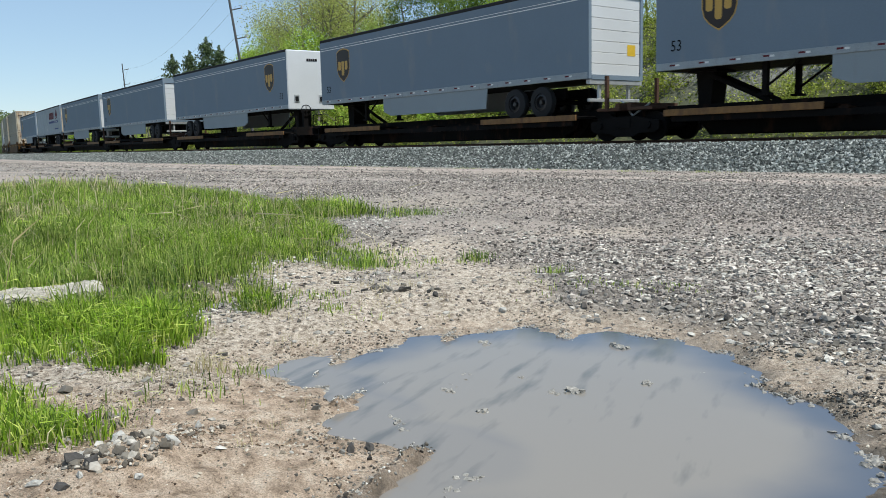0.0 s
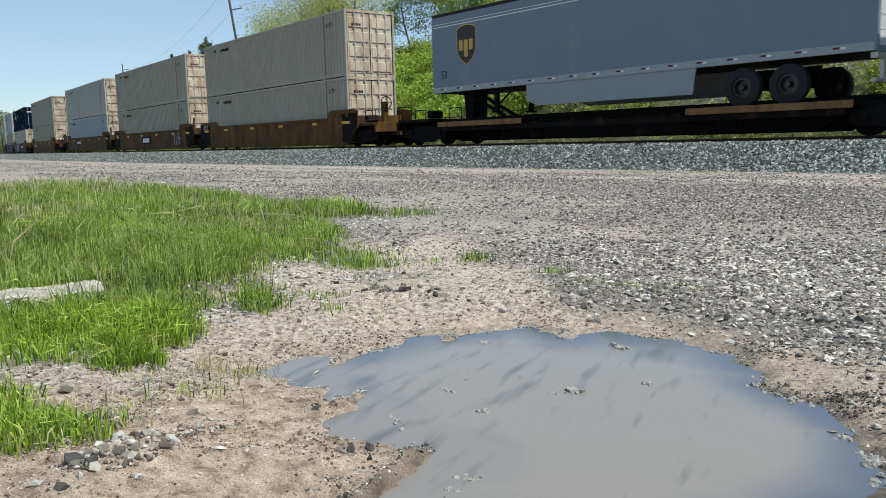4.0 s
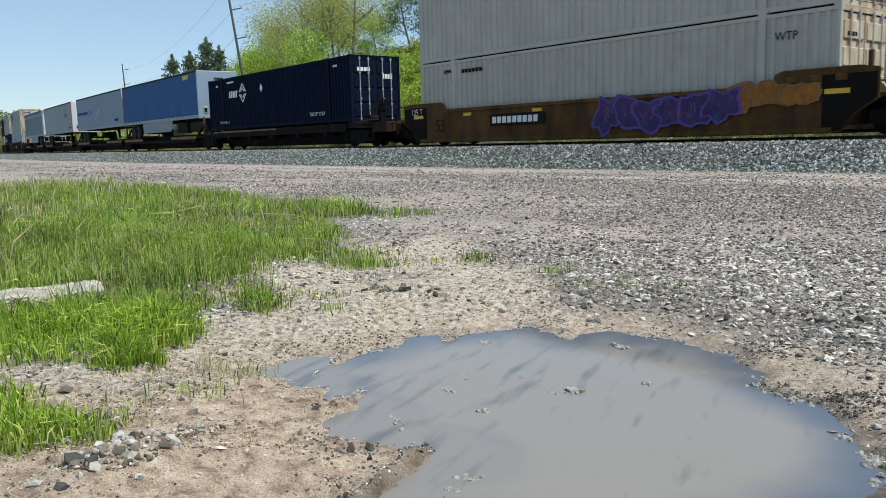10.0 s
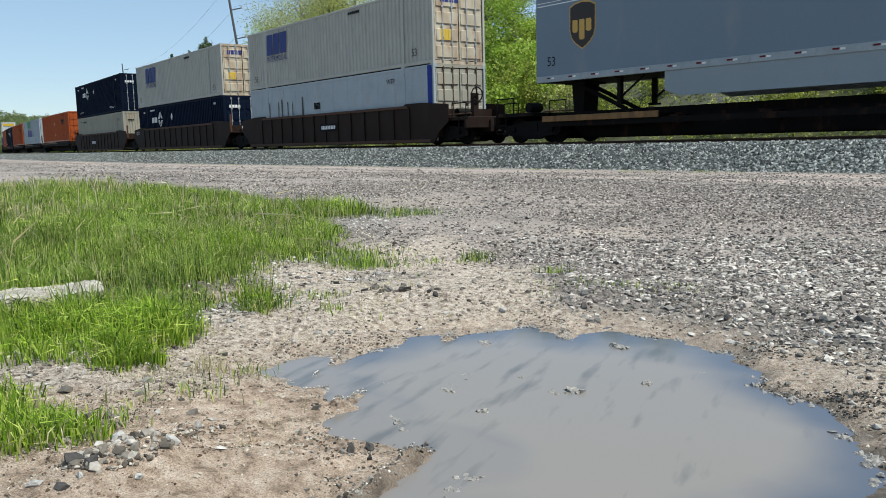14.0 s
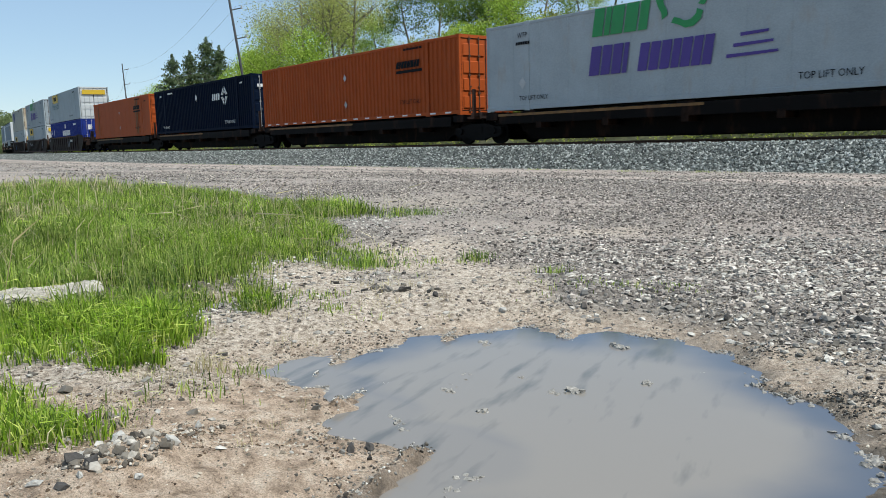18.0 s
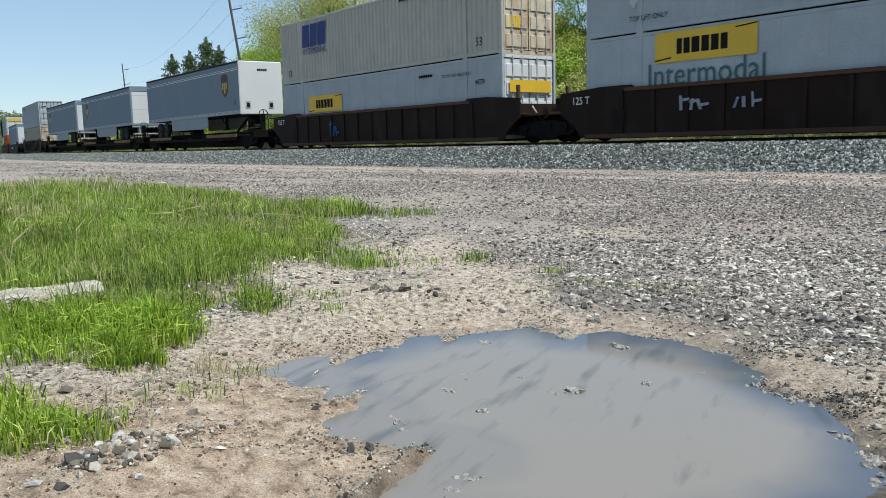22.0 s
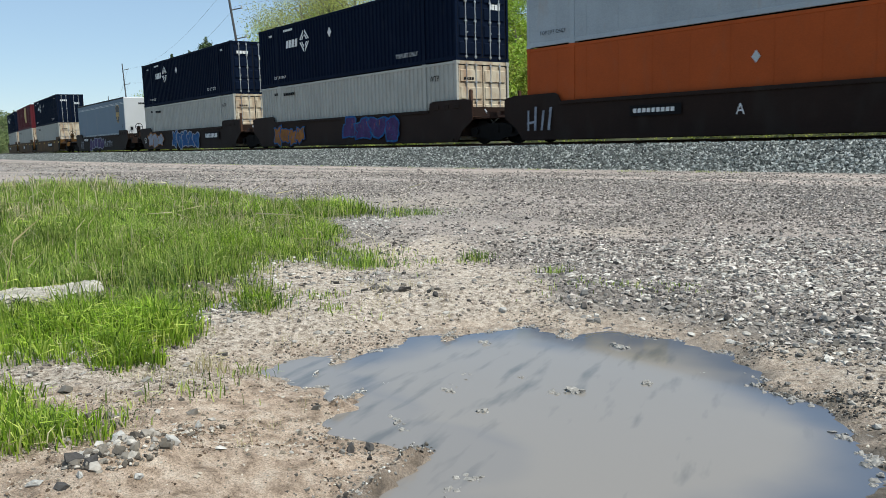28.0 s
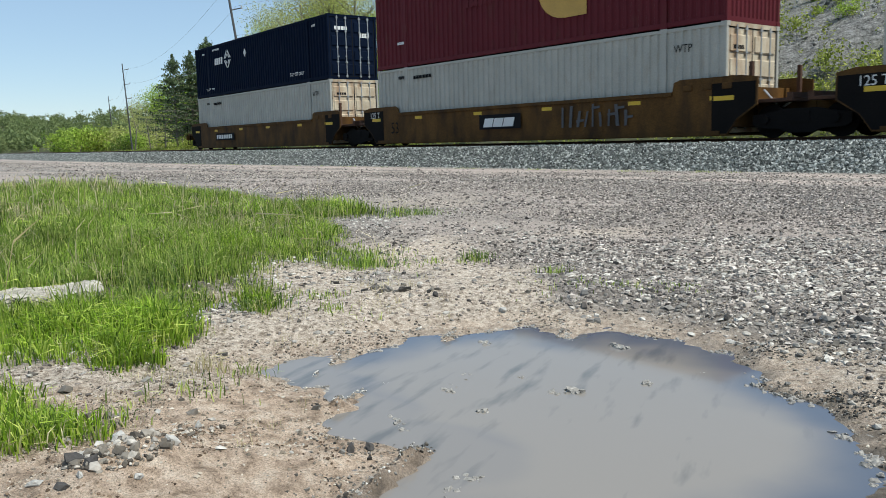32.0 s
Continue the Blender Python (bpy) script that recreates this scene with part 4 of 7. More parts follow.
def end_gear(t, half, sg, m, z=1.0, start=8.4):
    """Platform, coupler, hand brake and grab irons between the load's end and the coupling face; sg +1 is the front."""
    x0, x1 = start, half - 0.75
    turn = 0 if sg > 0 else 180
    key = round(half, 1)
    part("end_platform", lambda: Geo().box(x0, x1, -1.3, 1.3, z - 0.12, z, 0.01).box(x0, x1 + 0.1, -0.28, 0.28, z - 0.55, z - 0.12).box(x1 - 0.12, x1, -1.38, 1.38, z - 0.4, z - 0.1), m, t, key=("plat", z, start, key), at=pose(0, 0, 0, 0, 0, turn))
    part("coupler", lambda: Geo().box(-0.2, 0.5, -0.1, 0.1, 0.52, 0.72).box(0.45, 0.74, -0.19, 0.19, 0.46, 0.78, 0.05), M["truck"], t, key="coupler", at=pose(sg * x1, 0, 0, 0, 0, turn))
    for y in (-1.3, 1.3):
        part("grab_iron", lambda: Geo().tube((-0.4, 0, z), (-0.4, 0, z + 0.5), 0.02).tube((0.4, 0, z), (0.4, 0, z + 0.5), 0.02).tube((-0.4, 0, z + 0.5), (0.4, 0, z + 0.5), 0.02), M["truck"], t, key=("grab", z), at=(sg * (x1 - 0.5), y, 0))
        part("step_ladder", lambda: Geo().tube((-0.22, 0, z), (-0.22, 0, 0.3), 0.02).tube((0.22, 0, z), (0.22, 0, 0.3), 0.02).tube((-0.22, 0, 0.33), (0.22, 0, 0.33), 0.02).tube((-0.22, 0, 0.6), (0.22, 0, 0.6), 0.02), M["truck"], t, key=("ladder", z), at=(sg * (x1 - 0.3), y, 0))
    part("air_hose", lambda: Geo().tube((0, 0.3, 0.7), (0.3, 0.32, 0.36), 0.03, 6).tube((0.3, 0.32, 0.36), (0.75, 0.25, 0.34), 0.03, 6), M["hose"], t, key="hose", at=pose(sg * x1, 0, 0, 0, 0, turn))
    if x1 - x0 > 1.2:
        part("brake_cylinder", lambda: Geo().tube((0, -0.9, 0.18), (0, -0.35, 0.18), 0.16, 12), M["truck"], t, key="bcyl", at=(sg * (x0 + 0.55), 0, z))
        part("pipe", lambda: Geo().tube((x0 + 0.1, -1.05, z + 0.1), (x1 - 0.1, -1.05, z + 0.12), 0.025), M["rust"], t, key=("pipe", z, start, key), at=pose(0, 0, 0, 0, 0, turn))
    if sg > 0:
        k = part("brake_stand", lambda: Geo().box(-0.09, 0.09, -0.12, 0.12, z, z + 0.85), m, t, key=("bstand", z), at=(x1 - 0.25, -0.75, 0))
        part("hand_wheel", lambda: Geo().ring((0.14, 0, z + 0.8), (1, 0, 0), 0.28, 0.24, 0.03, 18).box(0.13, 0.15, -0.26, 0.26, z + 0.785, z + 0.815).box(0.13, 0.15, -0.015, 0.015, z + 0.54, z + 1.06), M["truck"], k, key=("hw", z))


def ends(t, m, front, rear, half_f, half_r, start):
    """Bogies and end fittings: a joint shared with the next unit, or a free end."""
    for kind, half, sg in ((front, half_f, 1), (rear, half_r, -1)):
        if kind == "end":
            bogie(t, sg * (half - 2.35))
            end_gear(t, half, sg, m, 1.0, start)
        else:
            part("draft_sill", lambda: Geo().box(*sorted((sg * start, sg * (half + 0.02))), -0.3, 0.3, 0.62, 0.98), m, t, key=("draft", sg, start, round(half, 1)))
            part("joint_deck", lambda: Geo().box(*sorted((sg * start, sg * (half - 0.15))), -1.15, 1.15, 0.9, 0.99, 0.01).box(*sorted((sg * (half - 0.3), sg * (half - 0.15))), -1.15, 1.15, 0.99, 1.12), M["rust"], t, key=("jdeck", sg, start, round(half, 1)))
            if sg < 0:
                bogie(t, -half)
            else:
                for q in (-1.2, 1.2):
                    part("end_stake", lambda: Geo().box(8.7, 8.8, -0.05, 0.05, 0.95, 1.95), M["rust"], t, key="stake", at=(0, q, 0))
                part("air_hose", lambda: Geo().tube((8.7, -0.5, 1.25), (9.2, -0.55, 0.75), 0.03, 6).tube((9.2, -0.55, 0.75), (9.8, -0.5, 1.1), 0.03, 6), M["galv"], t, key="jhose")


def well_car(style, label, front, rear, marks=(), half_f=9.9, half_r=9.9):
    """One unit of a double-stack car: origin on the rail top under its middle."""
    m = M["wellbrown"] if style == "smooth" else M["welldark"]
    shape = "ribbed" if style == "ribbed" else "smooth"
    t = thing("well_car", label, "rail car", "rail cars of the train")
    for sg in (-1, 1):
        y = sg * 1.42
        if shape == "ribbed":
            poly = [(-9.05, 0.85), (-8.5, 0.5), (-8.2, 0.12), (8.2, 0.12), (8.5, 0.5), (9.05, 0.85), (9.05, 1.5), (7.4, 1.62), (6.3, 1.62), (6.2, 1.54), (-6.2, 1.54), (-6.3, 1.62), (-7.4, 1.62), (-9.05, 1.5)]
        else:
            poly = [(-9.05, 0.85), (-8.5, 0.5), (-8.2, 0.1), (8.2, 0.1), (8.5, 0.5), (9.05, 0.85), (9.05, 1.55), (8.6, 1.62), (6.75, 1.62), (6.55, 1.55), (6.5, 1.3), (-6.5, 1.3), (-6.6, 1.5), (-6.75, 1.57), (-8.6, 1.57), (-9.05, 1.48)]
        s = part("side_sill", lambda: Geo().prism(poly, *sorted((y, y - sg * 0.05))), m, t, key=("sill", shape, sg))
        def chord(sg=sg, y=y):
            ztop = 1.54 if shape == "ribbed" else 1.3
            g = Geo().box(-6.5, 6.5, *sorted((y + sg * 0.06, y - sg * 0.08)), ztop - 0.1, ztop + 0.004)
            return g.box(-8.0, 8.0, *sorted((y + sg * 0.05, y - sg * 0.08)), 0.1, 0.22)
        part("chord", chord, M["rust"] if shape == "ribbed" else m, s, key=("chord", shape, sg))
        if shape == "ribbed":
            for i in range(13):
                part("rib", lambda: Geo().box(-0.05, 0.05, *sorted((y, y + sg * 0.05)), 0.22, 1.44), m, s, key=("rib", sg), at=(-6.6 + i * 1.1, 0, 0))
        else:
            for x in (7.0, 7.6, 8.2):
                part("tie_down_pocket", lambda: Geo().box(-0.14, 0.14, *sorted((y + sg * 0.03, y)), 1.3, 1.46, 0.01), m, s, key=("pocket", sg), at=(x, 0, 0))
        for x in (-5.2, -1.7, 1.7, 5.2, 7.9) if style == "smooth" else ():
            part("reflector", lambda: Geo().box(-0.22, 0.22, *sorted((y + sg * 0.004, y)), 0, 0.11), M["yellow"], s, key=("refl", sg), at=(x, 0, 1.02 if shape == "smooth" else 0.75))
    if style == "smooth":
        for sg in (-1, 1):
            p = part("end_plate", lambda: Geo().prism([(-9.0, 0.87), (-8.48, 0.52), (-8.2, 0.14), (-7.6, 0.14), (-7.6, 1.42), (-9.0, 1.40)][::1] if sg < 0 else [(7.75, 0.14), (8.2, 0.14), (8.48, 0.52), (9.0, 0.87), (9.0, 1.45), (7.75, 1.45)], -1.428, -1.42), M["truck"], t, "black painted end plate", key=("endplate", sg))
            part("reflector", lambda: Geo().box(*sorted((sg * 7.8, sg * 8.4)), -1.434, -1.428, 1.0, 1.12), M["yellow"], p, key=("endrefl", sg))
    part("well_floor", lambda: Geo().box(-8.1, 8.1, -1.36, 1.36, 0.08, 0.13), m, t, key=("wfloor", style))
    for sg in (-1, 1):
        part("bulkhead", lambda: Geo().box(*sorted((sg * 8.25, sg * 8.4)), -1.37, 1.37, 0.3, 1.35), m, t, key=("bulk", style, sg))
    ends(t, m, front, rear, half_f, half_r, 8.4)
    for mk in marks:
        mk(t)
    return t


def spine_car(label, front, rear, load, marks=(), half_f=9.15, half_r=9.15):
    """One unit of a skeleton car: a centre sill with side platforms; origin on the rail top."""
    t = thing("spine_car", label, "rail car", "rail cars of the train")
    m = M["spine"]
    part("centre_sill", lambda: Geo().prism([(-8.4, 0.72), (-7.4, 0.7), (-6.9, 0.12), (6.9, 0.12), (7.4, 0.7), (8.4, 0.72), (8.4, 0.98), (-8.4, 0.98)], -0.38, 0.38), m, t, key="sill2")
    part("deck_apron", lambda: Geo().prism([(-7.0, 0.42), (-6.4, 0.16), (6.4, 0.16), (7.0, 0.42), (7.2, 0.78), (-7.2, 0.78)], -0.62, 0.62), m, t, key="apron")
    if load == "trailer":
        for sg in (-1, 1):
            for x0, x1 in ((-7.7, -3.2), (3.2, 7.7)):
                p = part("wheel_platform", lambda: Geo().box(x0, x1, *sorted((sg * 0.5, sg * 1.4)), 0.72, 0.8), m, t, key=("wplat", sg, x0))
                part("edge_rail", lambda: Geo().box(x0, x1, *sorted((sg * 1.4, sg * 1.45)), 0.66, 0.84, 0.008), M["deckedge"], p, "worn yellow edge rail", key=("wedge", sg, x0))
            part("side_beam", lambda: Geo().box(-7.5, 7.5, *sorted((sg * 1.3, sg * 1.36)), 0.5, 0.66), m, t, key=("sbeam", sg))
    else:
        for sg in (-1, 1):
            part("side_beam", lambda: Geo().box(-7.5, 7.5, *sorted((sg * 1.2, sg * 1.3)), 0.66, 1.02, 0.01), M["spine"], t, key=("cbeam", sg))
            part("edge_rail", lambda: Geo().box(-7.5, 0.6, *sorted((sg * 1.3, sg * 1.32)), 0.92, 1.0), M["deckedge"], t, "worn yellow edge rail", key=("cedge", sg))
        for x in (-7.9, -6.1, 0, 6.1, 7.9):
            part("pedestal", lambda: Geo().box(-0.3, 0.3, -1.27, 1.27, 0.8, 1.07, 0.02), m, t, key="pedestal", at=(x, 0, 0))
    for x in (-5.6, -2.8, 0, 2.8, 5.6):
        part("cross_bearer", lambda: Geo().box(-0.12, 0.12, -1.3, 1.3, 0.5, 0.72), m, t, key="bearer", at=(x, 0, 0))
    ends(t, m, front, rear, half_f, half_r, 8.3)
    for mk in marks:
        mk(t)
    return t


def hitch(nose):
    """The stand under a trailer's kingpin."""
    def put(t):
        part("hitch", lambda: Geo().prism([(-0.2, 0.98), (0.2, 0.98), (0.28, 1.9), (-0.28, 1.9)], -0.35, 0.35).box(-0.45, 0.45, -0.5, 0.5, 1.86, 1.92)
             .tube((-nose * 0.1, -0.3, 1.8), (-nose * 1.9, -0.3, 0.98), 0.07).tube((-nose * 0.1, 0.3, 1.8), (-nose * 1.9, 0.3, 0.98), 0.07), M["truck"], t, key=("hitch", nose), at=(nose * 7.1, 0, 0))
    return put


# ---- the train: what runs in it, front to rear ----
SPEED = 24.74
TRAIN = []   # (object, place along the track at 0 s, height of its origin)


def tag_bars(x, z, w, h, m="gwhite"):
    """A spray-painted scrawl: uneven plain strokes on the sill."""
    def put(t):
        g, r = Geo(), random.Random(int(abs(x * 100) + w * 10))
        n = max(3, int(w / 0.3))
        for i in range(n):
            a = x + w * i / n
            hh = h * r.uniform(0.6, 1.0)
            l = r.uniform(-0.12, 0.12)
            k = w / n * r.uniform(0.2, 0.4)
            g.prism([(a, z), (a + k, z), (a + k + l, z + hh), (a + l, z + hh)], -1.484, -1.48)
            if r.random() < 0.7:
                zz = z + hh * r.uniform(0.2, 0.8)
                g.prism([(a, zz), (a + w / n, zz + 0.03), (a + w / n, zz + 0.1), (a, zz + 0.08)], -1.4845, -1.48)
        part("graffiti", g, M[m], t)
    return put


def fat_tag(x, z, w, h, n, fill, line="black", seed=1):
    """Fat graffiti shapes: rounded overlapping blobs, outlined and streaked, spelling nothing."""
    def put(t):
        r = random.Random(seed)
        lo, hi, ac = Geo(), Geo(), Geo()
        for i in range(n):
            cx, cz = x + w * (i + 0.5) / n, z + h / 2 + r.uniform(-0.1, 0.1) * h
            rx, rz = w / n * r.uniform(0.5, 0.68), h * r.uniform(0.36, 0.5)
            ph, q, sk = r.uniform(0, 6.28), r.choice((2, 3, 5)), r.uniform(-0.35, 0.35)
            pts = []
            for k in range(20):
                a = 2 * math.pi * k / 20
                e = 1 + 0.22 * math.sin(q * a + ph) + 0.08 * math.sin(7 * a + 2 * ph)
                c, s_ = math.cos(a), math.sin(a)
                pz = rz * e * math.copysign(abs(s_) ** 0.7, s_)
                pts.append((rx * e * math.copysign(abs(c) ** 0.7, c) + sk * pz, pz))
            d = -1.484 - 0.0015 * i
            lo.prism([(cx + a * 1.1, min(cz + b * 1.09, 1.58)) for a, b in pts], d, d + 0.004)
            hi.prism([(cx + a * 0.94, min(cz + b * 0.92, 1.56)) for a, b in pts], d - 0.0008, d)
            for k in range(4):
                ox, oz = r.uniform(-0.5, 0.5) * rx, r.uniform(-0.55, 0.4) * rz
                l, th_ = r.uniform(0.25, 0.6) * rz, r.uniform(0.02, 0.06)
                an = r.uniform(0, math.pi)
                ux, uz = math.cos(an) * l, math.sin(an) * l
                g_ = lo if k % 2 else ac
                g_.prism([(cx + ox, cz + oz), (cx + ox + th_, cz + oz), (cx + ox + th_ + ux, cz + oz + uz), (cx + ox + ux, cz + oz + uz)], d - 0.0016, d - 0.0008)
        p = part("graffiti", lo, M[line], t)
        part("graffiti_fill", hi, M[fill], p)
        part("graffiti_streak", ac, M["gpink" if fill in ("gviolet", "gorange") else "gwhite"], p)["kind"] = "stuff"
        p["kind"] = "stuff"
    return put


def sill_words(x, z, s, size=0.3, m="mark"):
    return lambda t: lettering("lettering", s, size, M[m], t, pose(x, -1.487, z))


def sill_panel(x, z, w, h, m="black"):
    """A dark panel with pale blocks on the sill."""
    def put(t):
        p = part("logo_panel", Geo().box(x - w / 2, x + w / 2, -1.484, -1.48, z, z + h), M[m], t)
        part("logo", blocks(Geo(), x - w * 0.4, z + h * 0.15, [w * 0.22, w * 0.22, w * 0.24], h * 0.6, -1.484, w * 0.05, 0.06), M["mark"], p)
    return put


def sill_bars(x, z, w, h=0.16, m="mark"):
    def put(t):
        p = part("number_panel", Geo().box(x - 0.12, x + w + 0.12, -1.484, -1.48, z - 0.09, z + h + 0.09), M["black"], t)
        part("stencil_mark", blocks(Geo(), x, z, [w / 13] * 9, h, -1.484, w * 0.006, gap=0.3), M[m], p)
    return put


def end_plate(t):
    """The capacity lettering on the black plate at the rear end of a unit."""
    lettering("lettering", "125 T", 0.24, M["mark"], t, pose(-8.2, -1.432, 1.24))


END_125 = (end_plate, sill_words(-6.7, 0.68, "53", 0.46, "black"))


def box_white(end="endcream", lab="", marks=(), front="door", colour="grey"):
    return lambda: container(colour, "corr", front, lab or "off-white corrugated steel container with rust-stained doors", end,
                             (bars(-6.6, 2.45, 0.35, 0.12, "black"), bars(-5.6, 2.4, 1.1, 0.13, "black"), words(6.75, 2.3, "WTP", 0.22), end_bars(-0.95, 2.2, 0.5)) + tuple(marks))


def box_navy(marks=(), lab="dark navy steel container with pale markings", logo=-5.1):
    return lambda: container("navy", "corr", "door", lab, None, (
        chevron_logo(logo, 1.75, 0.95), diamond(-0.9 if logo < 0 else -0.13, 2.05, 0.22), bars(-6.9, 2.45, 0.3), bars(-5.3, 2.55, 0.9), words(-5.9, 0.42, "TOP LIFT ONLY", 0.15, "mark"),
        words(5.0, 0.45, "TOP LIFT ONLY", 0.17, "mark"), bars(6.6, 2.45, 0.3), end_bars(-0.95, 2.2, 0.7, 0.16, "mark"), end_bars(0.35, 1.9, 0.55, 0.2, "mark")) + tuple(marks))


def box_yellowlogo(end="endwhite", big=True, lab=""):
    mk = (panel_logo(-4.0, 1.98, 3.1, 0.82), words(-4.0, 1.62, "Intermodal", 0.66, "teal"), words(3.9, 0.42, "TOP LIFT ONLY", 0.17), words(-6.9, 0.42, "TOP LIFT ONLY", 0.13), bars(5.2, 2.5, 0.9, 0.1, "black"), end_panel(2.2)) if big else (
        panel_logo(-4.0, 1.45, 3.0, 0.75), words(5.6, 2.35, "STACK TWO HIGH ONLY", 0.12), words(6.9, 2.0, "WTP", 0.2), bars(3.3, 2.4, 0.8, 0.1, "black"), end_panel(1.6))
    return lambda: container("white", "flat", "door", lab or "white smooth-sided container with a yellow logo panel", end, mk)


def rail_dashes(t):
    g = Geo()
    for i in range(17):
        g.box(-7.7 + i * 0.93, -7.35 + i * 0.93, -HY - 0.006, -HY - 0.002, 0.07, 0.13)
    part("reflective_tape", g, M["mark"], t)["kind"] = "stuff"


def box_orange(side="corr", door="orange", lab="", marks=()):
    return lambda: container("orange", side, "door", lab or "bright orange steel container with a dark logo", door, (
        block_logo(4.05, 1.95, 0.27, [0.16, 0.13, 0.17, 0.17, 0.13, 0.08, 0.18, 0.14, 0.17], "black", 0.08), block_logo(4.05, 1.76, 0.11, [1.75], "black", 0.02),
        rail_dashes if side == "corr" else bars(6.9, 2.4, 0.3, 0.1, "black"), diamond(0.1, 1.9, 0.16, "galv"), diamond(0.1, 0.75, 0.16, "galv"), words(5.0, 0.62, "TOP LIFT ONLY", 0.17), bars(4.6, 2.62, 1.2, 0.08, "black")) + tuple(marks))


def green_purple_logo(x, z, s):
    def put(t):
        blocks_g = blocks(Geo(), x, z + 1.0 * s, [0.3 * s, 0.16 * s, 0.34 * s, 0.34 * s, 0.24 * s], 0.62 * s, Y, 0.1 * s, 0.12)
        a = part("logo", blocks_g, M["green"], t, "plain green blocks")
        g = Geo()
        c, cz = x + 2.45 * s, z + 1.45 * s
        pts = [(c + 0.62 * s * math.cos(q) * (1 + 0.12 * math.sin(5 * q)), cz + 0.5 * s * math.sin(q) * (1 + 0.15 * math.sin(4 * q))) for q in (2 * math.pi * k / 22 for k in range(22))]
        pin = [(c + (px_ - c) * 0.72, cz + (pz_ - cz) * 0.72) for px_, pz_ in pts]
        for k in range(22):
            k2 = (k + 1) % 22
            if k not in (5, 13, 14, 20):
                g.prism([pts[k], pts[k2], pin[k2], pin[k]], Y - 0.004, Y)
        part("logo", g, M["green"], a)
        b = part("logo", blocks(Geo(), x - 0.1 * s, z + 0.12 * s, [0.3 * s, 0.27 * s, 0.27 * s, 0.13 * s], 0.66 * s, Y, 0.1 * s, 0.12), M["purple"], t, "plain purple blocks")
        part("logo", blocks(Geo(), x + 1.3 * s, z + 0.12 * s, [0.25 * s, 0.25 * s, 0.25 * s, 0.2 * s, 0.24 * s, 0.22 * s, 0.22 * s], 0.6 * s, Y, 0.1 * s, 0.12), M["purple"], b)
        st = Geo()
        for i in range(3):
            st.prism([(x + (3.5 + 0.15 * i) * s, z + (0.2 + 0.2 * i) * s), (x + (4.6 - 0.1 * i) * s, z + (0.23 + 0.2 * i) * s), (x + (4.6 - 0.1 * i) * s, z + (0.28 + 0.2 * i) * s), (x + (3.5 + 0.15 * i) * s, z + (0.27 + 0.2 * i) * s)], Y - 0.004, Y)
        part("logo", st, M["purple"], b)
    return put


def box_greenlogo():
    return lambda: container("white", "flat", "door", "white refrigerated container with green and purple logo blocks", "white", (
        green_purple_logo(-3.3, 0.75, 1.3), words(-5.8, 0.4, "TOP LIFT ONLY", 0.15), words(4.0, 0.4, "TOP LIFT ONLY", 0.18), words(-6.3, 2.45, "WTP", 0.17), diamond(-6.3, 0.9, 0.2, "galv"), bars(-6.6, 2.15, 0.6, 0.1, "black"), bars(5.9, 2.5, 0.4, 0.1, "black")))


def box_bluemark(lab="light grey container with dark blue logo blocks", door="endcream"):
    def mk(t):
        part("logo", blocks(Geo(), -5.9, 1.6, [0.62, 0.6, 0.7], 1.0, Y, 0.10, 0.16), M["logoblue"], t, "plain dark blue blocks")
    return lambda: container("grey", "corr", "door", lab, door, (mk, words(-4.75, 1.38, "INTERMODAL", 0.28, "logoblue"), words(-7.2, 0.5, "53", 0.3), words(6.9, 0.5, "53", 0.3), bars(2.1, 2.55, 0.9, 0.12, "black"), end_bars(-0.9, 2.3, 0.9, 0.25, "logoblue"), end_bars(-0.9, 0.9, 0.5, 0.4, "yellow")))


def box_royal():
    def mk(t):
        part("logo", blocks(Geo(), -1.2, 1.5, [0.42, 0.3, 0.36, 0.36, 0.36, 0.32, 0.36, 0.36, 0.16, 0.36], 0.5, Y, 0.0, 0.14), M["mark"], t, "plain pale blocks")
        g = Geo()
        for i in range(6):
            g.prism([(-6.25 + 0.06 * abs(i - 2.5), 1.55 + i * 0.11), (-5.8 - 0.06 * abs(i - 2.5), 1.55 + i * 0.11), (-5.8 - 0.06 * abs(i - 2.5), 1.61 + i * 0.11), (-6.25 + 0.06 * abs(i - 2.5), 1.61 + i * 0.11)], Y - 0.004, Y)
        part("logo", g, M["mark"], t)
        part("notice", Geo().box(0.1, 0.6, Y - 0.004, Y, 2.2, 2.6), M["mark"], t)
    return lambda: container("blue", "corr", "door", "royal blue steel container with white marks", None, (mk, words(-7.3, 1.9, "53", 0.4, "mark"), bars(4.5, 2.4, 1.2, 0.16), end_bars(-0.7, 1.9, 0.35, 0.45, "mark"), end_bars(0.4, 1.9, 0.35, 0.45, "mark")))


def box_maroon():
    def mk(t):
        g = Geo()
        pts = [(2.4 + 1.15 * math.cos(q), 1.75 + 0.95 * math.sin(q)) for q in (math.pi / 2 + math.pi * k / 12 for k in range(13))]
        g.prism(pts + [(3.3, 0.8), (3.3, 2.7)], Y - 0.004, Y)
        part("logo", g, M["gold"], t, "plain gold shape")
    return lambda: container("maroon", "corr", "plain", "maroon steel container with a gold mark", None, (mk, bars(-6.6, 0.9, 0.4), words(4.4, 2.3, "53", 0.3, "gold"), bars(-2.4, 1.75, 1.4, 0.3, "maroon")))


